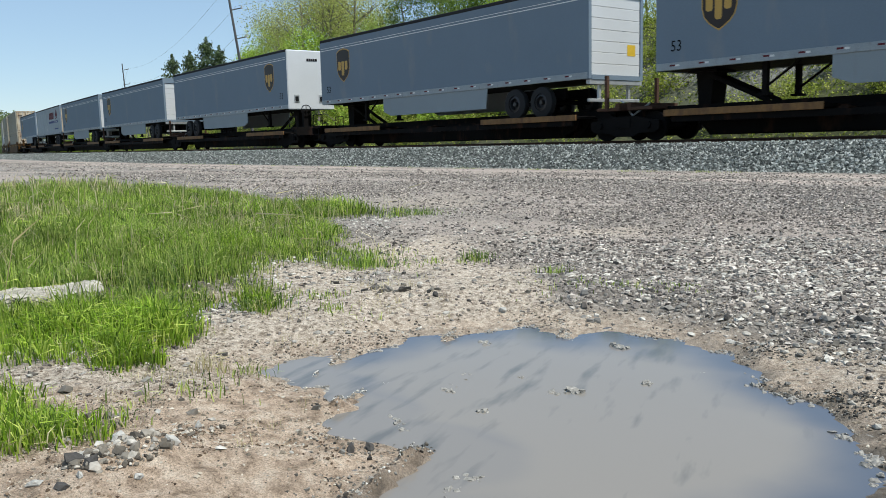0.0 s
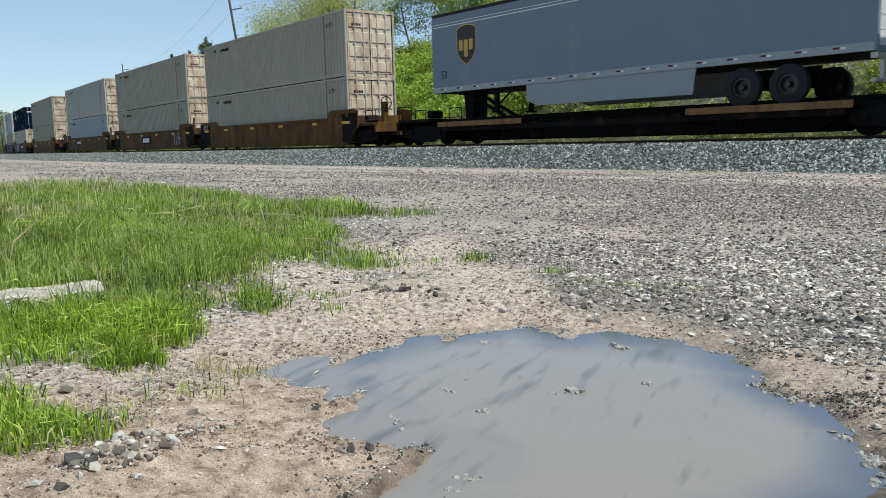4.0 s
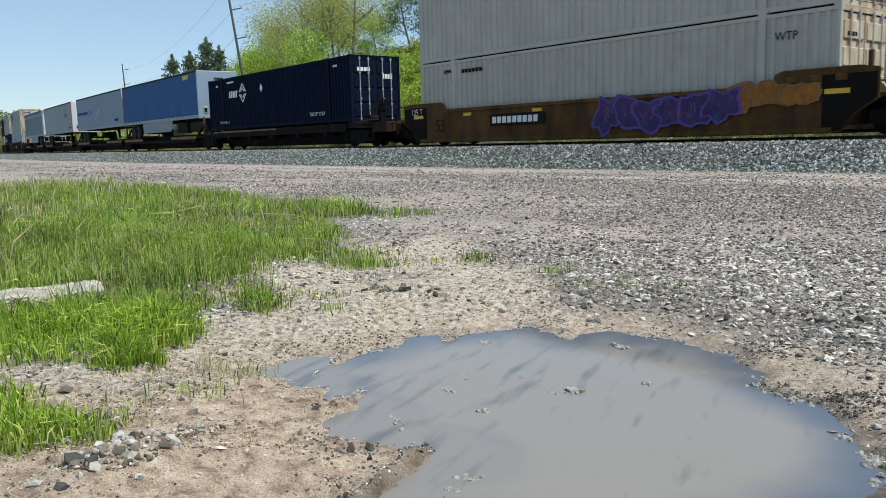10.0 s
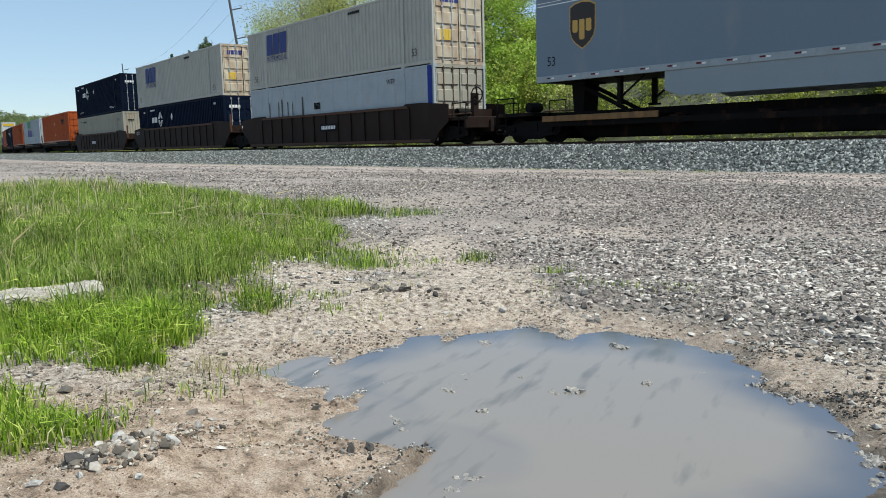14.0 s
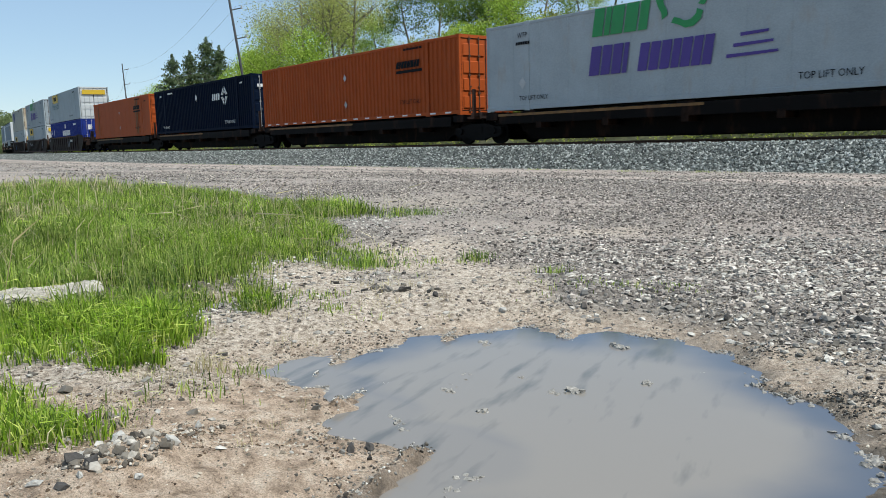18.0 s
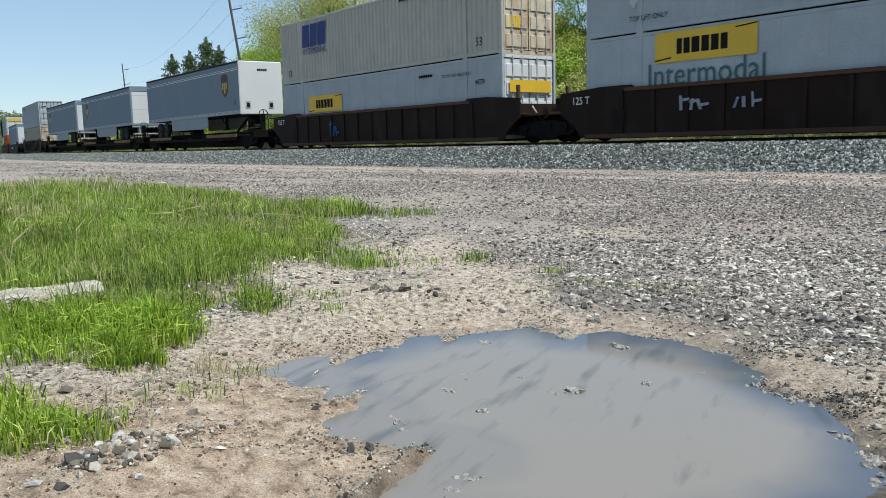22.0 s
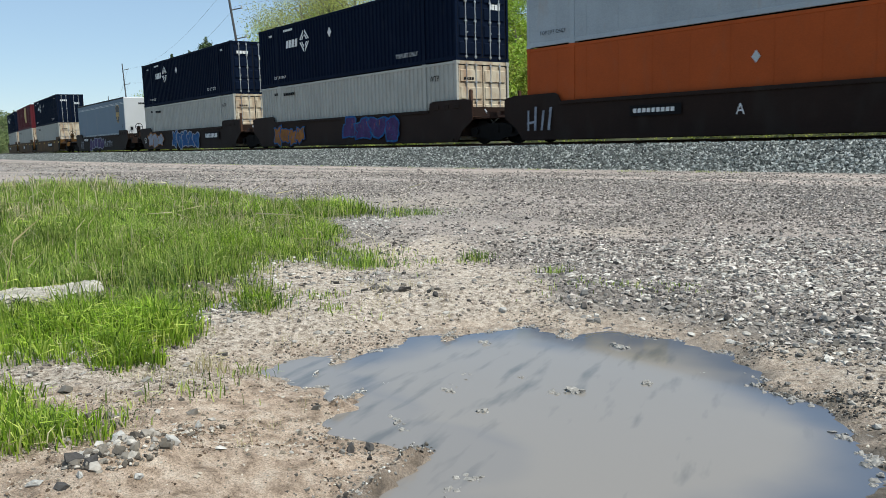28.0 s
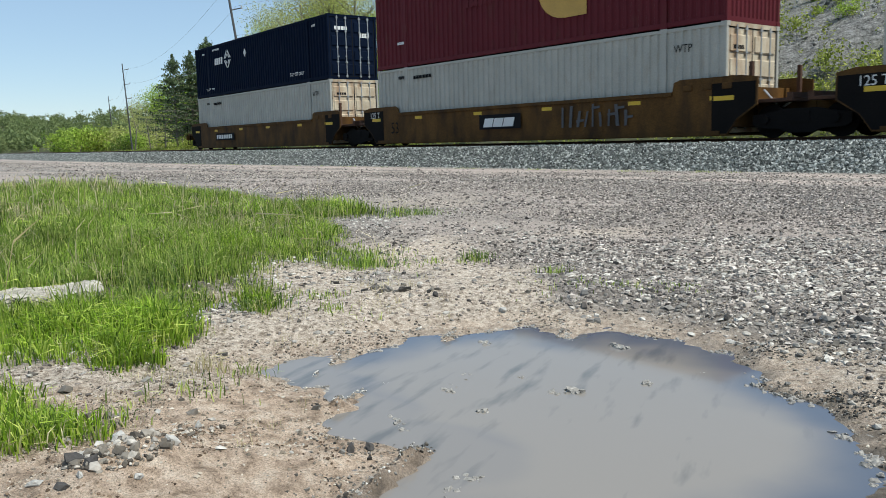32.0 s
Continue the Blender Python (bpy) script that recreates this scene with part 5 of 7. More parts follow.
def box_stained():
    def mk(t):
        r = random.Random(4)
        g = Geo()
        for x in (-5.9, -4.9, -4.55, -3.9, -3.4, -2.4):
            g.box(x, x + 0.05 + r.random() * 0.06, Y - 0.002, Y, 1.0 + r.random() * 0.4, 2.0 + r.random() * 0.3)
        part("scrape", g, M["brownlogo"], t, "dark scrape marks")
        part("corner_stripe", Geo().box(7.7, 7.98, Y - 0.002, Y, 0.05, 2.85), M["blue"], t, "blue corner stripe")
    return lambda: container("white", "flat", "door", "white smooth-sided container with dark scrape marks", "cream", (mk, words(5.2, 2.4, "WTP", 0.22), bars(-1.2, 1.6, 0.5, 0.3, "black")))


def carrier_trailer(nose, well=False):
    ty = -1.294
    x = 6.1 * nose
    def stripe(t):
        part("side_stripe", lambda: Geo().box(-8.0, 8.0, ty - 0.003, ty, 3.5, 3.53).box(-8.0, 8.0, ty - 0.003, ty, 3.6, 3.62), M["mark"], t, key="sstripe")
        lettering("lettering", "53", 0.3, M["black"], t, pose(7.4 * nose, ty - 0.003, 1.75))
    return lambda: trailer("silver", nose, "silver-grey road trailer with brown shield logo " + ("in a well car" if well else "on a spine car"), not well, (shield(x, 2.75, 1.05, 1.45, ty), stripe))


def darklogo_trailer():
    ty = -1.296
    def mk(t):
        part("logo", blocks(Geo(), 1.2, 2.72, [0.44, 0.34, 0.18, 0.4, 0.4, 0.38, 0.42], 0.68, ty, 0.2, 0.16), M["maroon"], t, "plain maroon blocks")
        ship = Geo().prism([(5.05, 2.66), (6.5, 2.82), (6.45, 2.9), (5.1, 2.74)], ty - 0.004, ty)
        for a_, b_, c_ in ((5.2, 0.42, 0.4), (5.6, 0.5, 0.66), (6.05, 0.36, 0.5)):
            ship.prism([(a_, 2.9), (a_ + b_, 2.98), (a_ + b_ * 0.8, 2.98 + c_), (a_ + 0.1, 2.92 + c_)], ty - 0.004, ty)
        part("logo", ship, M["maroon"], t, "plain maroon shape")
        st = part("stripe", Geo().prism([(1.0, 2.3), (6.6, 2.3), (6.6, 2.52), (1.0, 2.52)], ty - 0.004, ty), M["logoblue"], t, "dark blue stripe")
        lettering("lettering", "CONTROLLED LOGISTICS", 0.15, M["mark"], t, pose(5.2, ty - 0.006, 2.41))
        part("stencil_mark", blocks(Geo(), 4.4, 1.62, [0.1] * 18, 0.12, ty, gap=0.2), M["logoblue"], t)
        for x, z in ((-1.6, 1.95), (-0.6, 2.1), (-0.6, 1.7)):
            part("placard", lambda: Geo().prism([(-0.16, 0), (0, -0.22), (0.16, 0), (0, 0.22)], -0.004, 0), M["galv"], t, key="tplac", at=(x, ty, z))
    return lambda: trailer("white", -1, "white road trailer with dark logo blocks on a spine car", False, (mk,), end="endcream", seams=True)


def blue_trailer():
    ty = -1.296
    return lambda: trailer("midblue", 1, "mid-blue road trailer with a pale blue front on a spine car", True,
                           (lambda t: part("logo", blocks(Geo(), 5.6, 3.55, [0.3, 0.3, 0.3], 0.26, ty, 0.08), M["yellow"], t), lambda t: part("stencil_mark", blocks(Geo(), 6.2, 1.9, [0.12] * 5, 0.14, ty), M["purple"], t)), trim="grey", end="paleblue")


def bluestripe_trailer():
    ty = -1.296
    def mk(t):
        part("stripe", Geo().box(-7.6, -2.2, ty - 0.004, ty, 2.5, 2.72), M["blue"], t, "blue stripe")
        lettering("lettering", "WORLDWIDE", 0.17, M["mark"], t, pose(-3.0, ty - 0.006, 2.61))
        for x, z in ((-0.9, 2.1), (0.0, 2.15), (0.0, 1.85), (0.45, 2.7), (-0.2, 2.4)):
            part("placard", lambda: Geo().prism([(-0.16, 0), (0, -0.22), (0.16, 0), (0, 0.22)], -0.004, 0), M["galv"], t, key="tplac", at=(x, ty, z))
        part("stencil_mark", blocks(Geo(), 5.6, 1.6, [0.1] * 9, 0.18, ty), M["black"], t)
    return lambda: trailer("paleblue", 1, "pale blue-white road trailer with a blue stripe on a spine car", False, (mk,), end="grey")


def logistics_trailer():
    ty = -1.298
    def mk(t):
        part("corner_stripe", Geo().box(7.72, 8.06, ty - 0.004, ty, 1.34, 3.9), M["red"], t, "red corner stripe")
        lettering("lettering", "logistics", 0.46, M["black"], t, pose(5.0, ty - 0.004, 2.85))
        lettering("lettering", "53", 0.2, M["black"], t, pose(6.9, ty - 0.004, 1.75))
        part("stencil_mark", blocks(Geo(), 6.4, 1.5, [0.1] * 8, 0.12, ty), M["black"], t)
        part("faded_patch", Geo().box(4.2, 5.0, ty - 0.002, ty, 2.9, 3.4), M["cream"], t)
    return lambda: trailer("white", 1, "white road trailer with a red corner stripe on a spine car", False, (mk,), end="endwhite", seams=True)


WELL_Z, PED_Z, DECK_Z, TRAILER_WELL_Z = 0.16, 1.08, 0.80, 0.13
SMOOTH_LABEL = "rusty yellow-brown steel well car with graffiti"
RIBBED_LABEL = "dark brown ribbed steel well car"
BROWN_LABEL = "dark oxide-brown steel well car"
SPINE_LABEL = "dark steel spine car with worn yellow edges"


UNITS = []   # (place at 0 s, function that builds the car for its two half gaps, loads)


def unit(u, build, loads):
    UNITS.append((u, build, loads))


def spine(u, front, rear, load, nose=0):
    if nose:
        unit(u, lambda f, r: spine_car(SPINE_LABEL, front, rear, "trailer", (hitch(nose),), f, r), [(load, DECK_Z)])
    else:
        unit(u, lambda f, r: spine_car(SPINE_LABEL, front, rear, "box", (), f, r), [(load, PED_Z)])


def well(u, style, front, rear, lower, upper=None, marks=(), label=None):
    loads = [(lower, WELL_Z)] + ([(upper, WELL_Z + CH)] if upper else [])
    unit(u, lambda f, r: well_car(style, label or {"smooth": SMOOTH_LABEL, "ribbed": RIBBED_LABEL, "brown": BROWN_LABEL}[style], front, rear, marks, f, r), loads)


def assemble():
    for i, (u, build, loads) in enumerate(UNITS):
        f = (UNITS[i - 1][0] - u) / 2 if i else 11.0
        r = (u - UNITS[i + 1][0]) / 2 if i + 1 < len(UNITS) else 11.0
        TRAIN.append((build(f, r), u, RAIL_Z))
        for make, z in loads:
            TRAIN.append((make(), u, RAIL_Z + z))


SILL_LOGO = (sill_panel(-0.5, 0.5, 2.1, 0.5), )
spine(-5.95, "end", "art", carrier_trailer(-1), -1)
spine(-24.6, "art", "end", carrier_trailer(-1), -1)
spine(-44.14, "end", "art", carrier_trailer(1), 1)
spine(-62.5, "art", "art", carrier_trailer(-1), -1)
spine(-80.13, "art", "art", carrier_trailer(-1), -1)
spine(-97.64, "art", "art", darklogo_trailer(), -1)
spine(-115.11, "art", "end", carrier_trailer(-1), -1)
well(-137.46, "smooth", "end", "art", box_white(colour="cream"), box_white(colour="cream"), END_125)
well(-156.89, "smooth", "art", "art", box_white(colour="cream"), box_white(colour="cream"), SILL_LOGO + END_125 + (tag_bars(5.6, 0.35, 1.3, 0.9),))
well(-176.59, "smooth", "art", "end", box_white(colour="white"), box_white(), (sill_bars(-3.4, 0.75, 1.9, 0.22),) + END_125)
well(-200.64, "smooth", "end", "end", box_white(colour="cream"), box_white(colour="cream"), (sill_bars(-6.2, 0.7, 1.6, 0.22), sill_words(5.1, 0.85, "53", 0.4)))
well(-224.77, "smooth", "end", "art", box_white(front="plain"), box_navy(), (sill_bars(2.6, 0.7, 2.6, 0.25), fat_tag(-4.4, 0.2, 3.4, 1.0, 4, "gwhite", "gblue", 3), fat_tag(-7.5, 0.55, 1.9, 0.7, 4, "gpink", "gpink", 4)) + END_125)
well(-244.36, "smooth", "art", "art", box_white(colour="cream"), box_yellowlogo("grey"), (fat_tag(0.4, 0.18, 6.1, 1.02, 5, "gblue", seed=5), fat_tag(-6.4, 0.2, 3.6, 0.95, 4, "gblue", "purple", 8), sill_words(6.0, 0.8, "53", 0.4)) + END_125)
well(-264.33, "smooth", "art", "end", box_white(), box_white(), (fat_tag(0.9, 0.3, 4.6, 1.0, 6, "gviolet", "purple", 11), fat_tag(5.2, 0.7, 2.4, 0.7, 3, "gorange", "deckedge", 13), sill_bars(-3.8, 0.7, 2.4, 0.22)) + END_125)
spine(-285.57, "end", "art", box_navy(lab="dark navy steel container on a spine car"))
spine(-303.64, "art", "art", blue_trailer(), 1)
spine(-320.2, "art", "art", bluestripe_trailer(), 1)
spine(-338.84, "art", "art", logistics_trailer(), 1)
spine(-357.01, "art", "end", carrier_trailer(-1), -1)
well(-378.62, "ribbed", "end", "art", box_stained(), box_bluemark(), (sill_bars(-0.3, 0.8, 1.3, 0.16),))
well(-398.55, "ribbed", "art", "art", box_navy(), box_bluemark(), END_125)
well(-419.04, "ribbed", "art", "end", box_white(colour="cream", front="plain", end="cream"), box_navy(), (sill_bars(-2.0, 0.7, 1.3, 0.2),))
spine(-439.66, "end", "art", box_orange())
spine(-458.39, "art", "art", box_greenlogo())
spine(-476.04, "art", "art", box_orange())
spine(-493.61, "art", "art", box_navy(lab="dark navy steel container on a spine car", logo=2.48))
spine(-511.1, "art", "end", box_orange("flat", lab="orange smooth-sided container with dark logo", marks=(lambda t: [part("repair_strip", Geo().box(q, q + 0.15, Y - 0.003, Y, 0.2, 2.75), M["deckedge"], t) for q in (4.6, 5.0, -6.6)],)))
well(-532.86, "ribbed", "end", "art", box_royal(), box_yellowlogo(), (tag_bars(2.2, 0.5, 0.9, 0.8), sill_bars(3.4, 1.0, 1.1, 0.2)) + END_125)
well(-552.78, "ribbed", "art", "art", box_yellowlogo(), box_greenlogo(), (tag_bars(-4.6, 0.8, 0.9, 0.4), tag_bars(-3.0, 0.8, 0.8, 0.4), tag_bars(6.0, 0.4, 0.5, 1.1)) + END_125)
well(-572.71, "ribbed", "art", "end", box_yellowlogo(big=False), box_bluemark(), (tag_bars(-3.4, 0.5, 0.8, 0.7, "gblue"), ) + END_125)
spine(-594.19, "end", "end", carrier_trailer(1), 1)
spine(-614.69, "end", "art", carrier_trailer(-1), -1)
spine(-633.71, "art", "end", carrier_trailer(-1), -1)
well(-655.78, "ribbed", "end", "end", box_white(colour="cream"), box_white("white", colour="white"))
unit(-681.73, lambda f, r: well_car("brown", BROWN_LABEL, "end", "end", (sill_bars(-2, 0.7, 2.0, 0.2),), f, r), [(carrier_trailer(-1, True), TRAILER_WELL_Z)])
well(-703.8, "brown", "end", "art", box_orange("flat"), box_yellowlogo(), (tag_bars(-7.9, 0.4, 1.2, 0.8), block_logo(0.8, 0.6, 0.4, [0.4, 0.4, 0.4, 0.4], "pole", 0.1), sill_words(-0.2, 0.75, "A", 0.3), sill_bars(-3.6, 0.8, 1.5, 0.12)))
well(-723.61, "brown", "art", "art", box_white(), box_navy(), (fat_tag(-6.4, 0.15, 3.0, 0.9, 4, "gorange", "gblue", 17), fat_tag(0.4, 0.25, 4.2, 1.0, 4, "gviolet", "gblue", 19)))
well(-743.46, "brown", "art", "end", box_white(), box_navy(), (sill_words(-7.7, 0.7, "53", 0.4), fat_tag(-6.9, 0.2, 3.0, 0.9, 3, "gwhite", "gorange", 23), fat_tag(-1.9, 0.2, 4.8, 1.05, 5, "gblue", "gwhite", 29), sill_bars(4.0, 0.7, 2.0, 0.24)))
unit(-764.98, lambda f, r: well_car("brown", "dark brown well car covered in graffiti", "end", "end", (fat_tag(-3.4, 0.15, 5.2, 1.0, 5, "gviolet", "gwhite", 31), sill_bars(-5.4, 0.95, 1.6, 0.2), tag_bars(-6.9, 0.3, 1.2, 0.7), tag_bars(2.2, 0.4, 2.4, 0.6)), f, r), [(carrier_trailer(1, True), TRAILER_WELL_Z)])
well(-791.5, "smooth", "end", "art", box_white(), box_navy(), (sill_bars(1.6, 0.7, 2.6, 0.26),) + END_125)
well(-811.56, "smooth", "art", "art", box_white(), box_maroon(), SILL_LOGO + (tag_bars(2.4, 0.45, 2.8, 0.7, "pole"),) + END_125)
well(-831.65, "smooth", "art", "end", box_white(), box_navy(), (sill_bars(-5.0, 0.6, 2.4, 0.22),))
assemble()


# ---- loose stones, grass and clods on the ground ----
def stuff_mesh(name, verts, faces, material, parent=None, flat=True):
    """One mesh from arrays of vertices and of triangles."""
    me = bpy.data.meshes.new(name)
    me.vertices.add(len(verts))
    me.vertices.foreach_set("co", verts.astype(np.float32).ravel())
    me.loops.add(faces.size)
    me.loops.foreach_set("vertex_index", faces.astype(np.int32).ravel())
    me.polygons.add(len(faces))
    me.polygons.foreach_set("loop_start", np.arange(0, faces.size, 3))
    me.update(calc_edges=True)
    if flat:
        me.shade_flat()
    me.materials.append(material)
    ob = new(name, me)
    ob.parent = parent
    return ob


PHI = (1 + 5 ** 0.5) / 2
ICO = np.array([(-1, PHI, 0), (1, PHI, 0), (-1, -PHI, 0), (1, -PHI, 0), (0, -1, PHI), (0, 1, PHI), (0, -1, -PHI), (0, 1, -PHI), (PHI, 0, -1), (PHI, 0, 1), (-PHI, 0, -1), (-PHI, 0, 1)]) / 1.9
ICO_F = np.array([int(c, 12) for c in "0b5051017 07a 0ab 159 5b4 ba2 a76 718 394 342 326 368 389 495 24b 62a 867 981".replace(" ", "")]).reshape(-1, 3)
OCT = np.array([(1, 0, 0), (-1, 0, 0), (0, 1, 0), (0, -1, 0), (0, 0, 1), (0, 0, -1)], float)
OCT_F = np.array([(0, 2, 4), (2, 1, 4), (1, 3, 4), (3, 0, 4), (2, 0, 5), (1, 2, 5), (3, 1, 5), (0, 3, 5)])


TRI = np.array([(math.cos(a) * q, math.sin(a) * q, z) for q, z in ((1.0, -0.8), (0.8, 0.8)) for a in (0.3, 2.4, 4.5)])
TRI_F = np.array([(3, 4, 5), (0, 1, 4), (0, 4, 3), (1, 2, 5), (1, 5, 4), (2, 0, 3), (2, 3, 5)])
QUAD = np.array([(math.cos(a) * q, math.sin(a) * q, z) for q, z in ((1.0, -0.8), (0.82, 0.8)) for a in (0.5, 2.2, 3.6, 5.3)])
QUAD_F = np.array([(4, 5, 6), (4, 6, 7)] + [t for i in range(4) for t in ((i, (i + 1) % 4, (i + 1) % 4 + 4), (i, (i + 1) % 4 + 4, i + 4))])


def stones(name, x, y, z, size, rng, material, flat=0.55, detail=True, sink=0.25, tilt=0.35):
    """Angular stones of the given sizes: jittered, flattened, turned and tilted at random."""
    base, fc = {True: (ICO, ICO_F), False: (OCT, OCT_F), 3: (TRI, TRI_F), 4: (QUAD, QUAD_F)}[detail]
    n, k = len(x), len(base)
    v = base[None] * (1 + rng.uniform(-0.32, 0.32, (n, k, 1))) + rng.uniform(-0.12, 0.12, (n, k, 3))
    v = v * np.stack([np.ones(n), rng.uniform(0.55, 1.0, n), flat * rng.uniform(0.6, 1.3, n)], -1)[:, None, :]
    a, b = rng.uniform(0, 2 * np.pi, n), rng.normal(0, tilt, n)
    cb, sb = np.cos(b)[:, None], np.sin(b)[:, None]
    vx, vz = v[..., 0] * cb - v[..., 2] * sb, v[..., 0] * sb + v[..., 2] * cb
    ca, sa = np.cos(a)[:, None], np.sin(a)[:, None]
    vx, vy = vx * ca - v[..., 1] * sa, vx * sa + v[..., 1] * ca
    r = size[:, None] / 2
    v = np.stack([vx * r + x[:, None], vy * r + y[:, None], vz * r + (z + size * flat * (0.5 - sink) * 0.6)[:, None]], -1)
    f = fc[None] + (np.arange(n) * k)[:, None, None]
    return stuff_mesh(name, v.reshape(-1, 3), f.reshape(-1, 3), material)


RNG = np.random.default_rng(7)


def fan(n, r0, r1, a0=-82.0, a1=-17.0):
    """Random places on the ground before the camera's stand, evenly over the area."""
    r = np.sqrt(RNG.uniform(r0 * r0, r1 * r1, n))
    a = np.radians(RNG.uniform(a0, a1, n))
    return r * np.sin(a), r * np.cos(a)


M["gravel"] = island_mat("angular_grey_gravel", (0.055, 0.048, 0.043), (0.58, 0.515, 0.445), 0.85, mid=(0.31, 0.268, 0.232), fine=60)
M["grit"] = island_mat("pale_grit", (0.06, 0.05, 0.04), (0.58, 0.52, 0.43), 0.9, mid=(0.30, 0.25, 0.185), fine=90)
M["ballast_stone"] = island_mat("crushed_ballast_stone", (0.035, 0.039, 0.036), (0.44, 0.455, 0.425), 0.85, mid=(0.155, 0.168, 0.156), fine=25)
M["slate"] = island_mat("broken_slate_stone", (0.06, 0.06, 0.058), (0.66, 0.61, 0.53), 0.8, mid=(0.335, 0.308, 0.266), fine=70)
M["pebble"] = island_mat("pale_grey_pebble", (0.14, 0.135, 0.12), (0.62, 0.585, 0.52), 0.8, mid=(0.36, 0.34, 0.30), fine=70)


def bare(x, y):
    """Where loose gravel lies: not in the water, thin on the sand and mud and under grass."""
    e = puddle_edge(x, y)
    k = stony(x, y) * (1 - 0.6 * dust_cover(x, y))
    k *= 1 - 0.7 * np.clip(mud_cover(x, y) - wet_cover(x, y), 0, 1)
    k *= 1 - 0.6 * grass_cover(x, y)
    return np.where(e < -0.008, 0.0, np.clip(k, 0, 1))


def scatter_gravel(name, n, r0, r1, s0, s1, detail, label, a0=-82.0, a1=-17.0, power=2.2, material="gravel", weight=bare, flat=None):
    x, y = fan(n, r0, r1, a0, a1)
    patch = 0.35 + 0.8 * smooth(-0.25, 0.25, fbm(x * 1.1, y * 1.1, 3, 111))
    keep = RNG.uniform(0, 1, n) < weight(x, y) * patch
    keep &= off_track(x, y) > 5.0
    x, y = x[keep], y[keep]
    size = s0 + (s1 - s0) * RNG.uniform(0, 1, len(x)) ** power
    return tagged(stones(name, x, y, ground_z(x, y), size, RNG, M[material], flat or (0.5 if detail in (3, 4) else 0.55), detail, 0.3, 0.3), label, "gravel", kind="stuff")


def dry_side(x, y):
    return bare(x, y) * smooth(0.03, 0.3, puddle_edge(x, y))


def rim(x, y):
    return smooth(0.16 + 0.12 * smooth(-1.0, -0.7, x), 0.03, np.abs(puddle_edge(x, y))) * (puddle_edge(x, y) > -0.012) * (0.25 + 0.75 * smooth(-1.2, -0.7, x)) * smooth(-0.1, 0.25, fbm(x * 8, y * 8, 2, 113))


def coarse(x, y):
    """Where the big flat slate lies thick."""
    return np.where(puddle_edge(x, y) < 0.05, 0, smooth(-0.12, 0.12, inside(x, y, COARSE_STONE) + 0.22 * fbm(x * 3, y * 3, 3, 68))) * (0.45 + 0.55 * smooth(-0.2, 0.1, fbm(x * 2.3, y * 2.3, 3, 114)))


def patches(x, y):
    """Pale pebbles laid bare in and beside the grass."""
    k = np.zeros(np.shape(x))
    for cx, cy, r in ((-4.36, 2.2, 0.26), (-3.85, 2.6, 0.36), (-4.3, 2.75, 0.15), (-2.75, 1.46, 0.24), (-2.5, 1.33, 0.15), (-2.04, 0.95, 0.15), (-1.95, 0.82, 0.12), (-1.86, 0.50, 0.15), (-1.95, 0.36, 0.14), (-2.3, 1.55, 0.1)):
        k = np.maximum(k, smooth(1.3, 0.5, np.hypot(x - cx, y - cy) / r + 0.7 * fbm(x * 6, y * 6, 2, 67)))
    return k


def dark_patch(x, y):
    return smooth(1.3, 0.4, np.hypot((x + 1.96 - 0.3 * (y - 1.4)) / 0.2, (y - 1.41) / 0.09) + 0.5 * fbm(x * 8, y * 8, 2, 69))


M["wet_gravel"] = island_mat("wet_dark_gravel", (0.03, 0.027, 0.023), (0.38, 0.35, 0.30), 0.6, mid=(0.12, 0.105, 0.085), fine=60)
YARD = "loose angular slate-grey gravel on the yard"
ROAD = "loose grey gravel on the road beside the track"
scatter_gravel("slate", 34000, 1.7, 5.8, 0.006, 0.026, 4, "broken flat slate-grey stone lying thick on the yard", weight=coarse, power=1.5, material="slate", flat=0.33)
scatter_gravel("slate", 26000, 1.7, 5.8, 0.007, 0.028, True, "broken slate-grey stone lying thick on the yard", weight=coarse, power=1.6, material="slate", flat=0.42)
scatter_gravel("slate", 5000, 1.9, 5.8, 0.022, 0.042, True, "larger flat pieces of slate-grey stone", weight=lambda x, y: 0.5 * coarse(x, y), power=2.4, material="slate", flat=0.36)
scatter_gravel("pebbles", 34000, 1.5, 5.0, 0.007, 0.026, True, "pale grey pebbles bare among the grass", weight=lambda x, y: 0.8 * patches(x, y), power=1.7, material="pebble")
scatter_gravel("slate", 9000, 1.9, 3.0, 0.010, 0.032, 4, "dark broken slate on the sand", weight=lambda x, y: 0.7 * dark_patch(x, y), power=1.4, material="wet_gravel")
scatter_gravel("pebbles", 3500, 1.15, 4.2, 0.007, 0.022, True, "scattered pale pebbles on sand and mud", weight=lambda x, y: np.where(puddle_edge(x, y) < 0.03, 0, 0.35), power=2.4, material="pebble")
scatter_gravel("slate", 1700, 1.3, 4.5, 0.010, 0.028, 4, "scattered dark stones on sand and mud", weight=lambda x, y: np.where(puddle_edge(x, y) < 0.03, 0, 0.4), power=2.0, material="wet_gravel")
scatter_gravel("gravel", 5000, 1.4, 4.6, 0.016, 0.034, 4, YARD, weight=lambda x, y: dry_side(x, y) * ((x > -1.5) | (np.hypot(x, y) > 2.7)), power=2.8)
scatter_gravel("gravel", 70000, 1.5, 3.2, 0.004, 0.017, 4, YARD, weight=dry_side, power=3.0)
scatter_gravel("gravel", 105000, 3.0, 5.4, 0.007, 0.022, 3, YARD, power=1.9)
scatter_gravel("gravel", 85000, 5.2, 10.0, 0.010, 0.032, 3, YARD, power=1.9)
scatter_gravel("gravel", 45000, 9.5, 19.0, 0.015, 0.05, 3, ROAD)
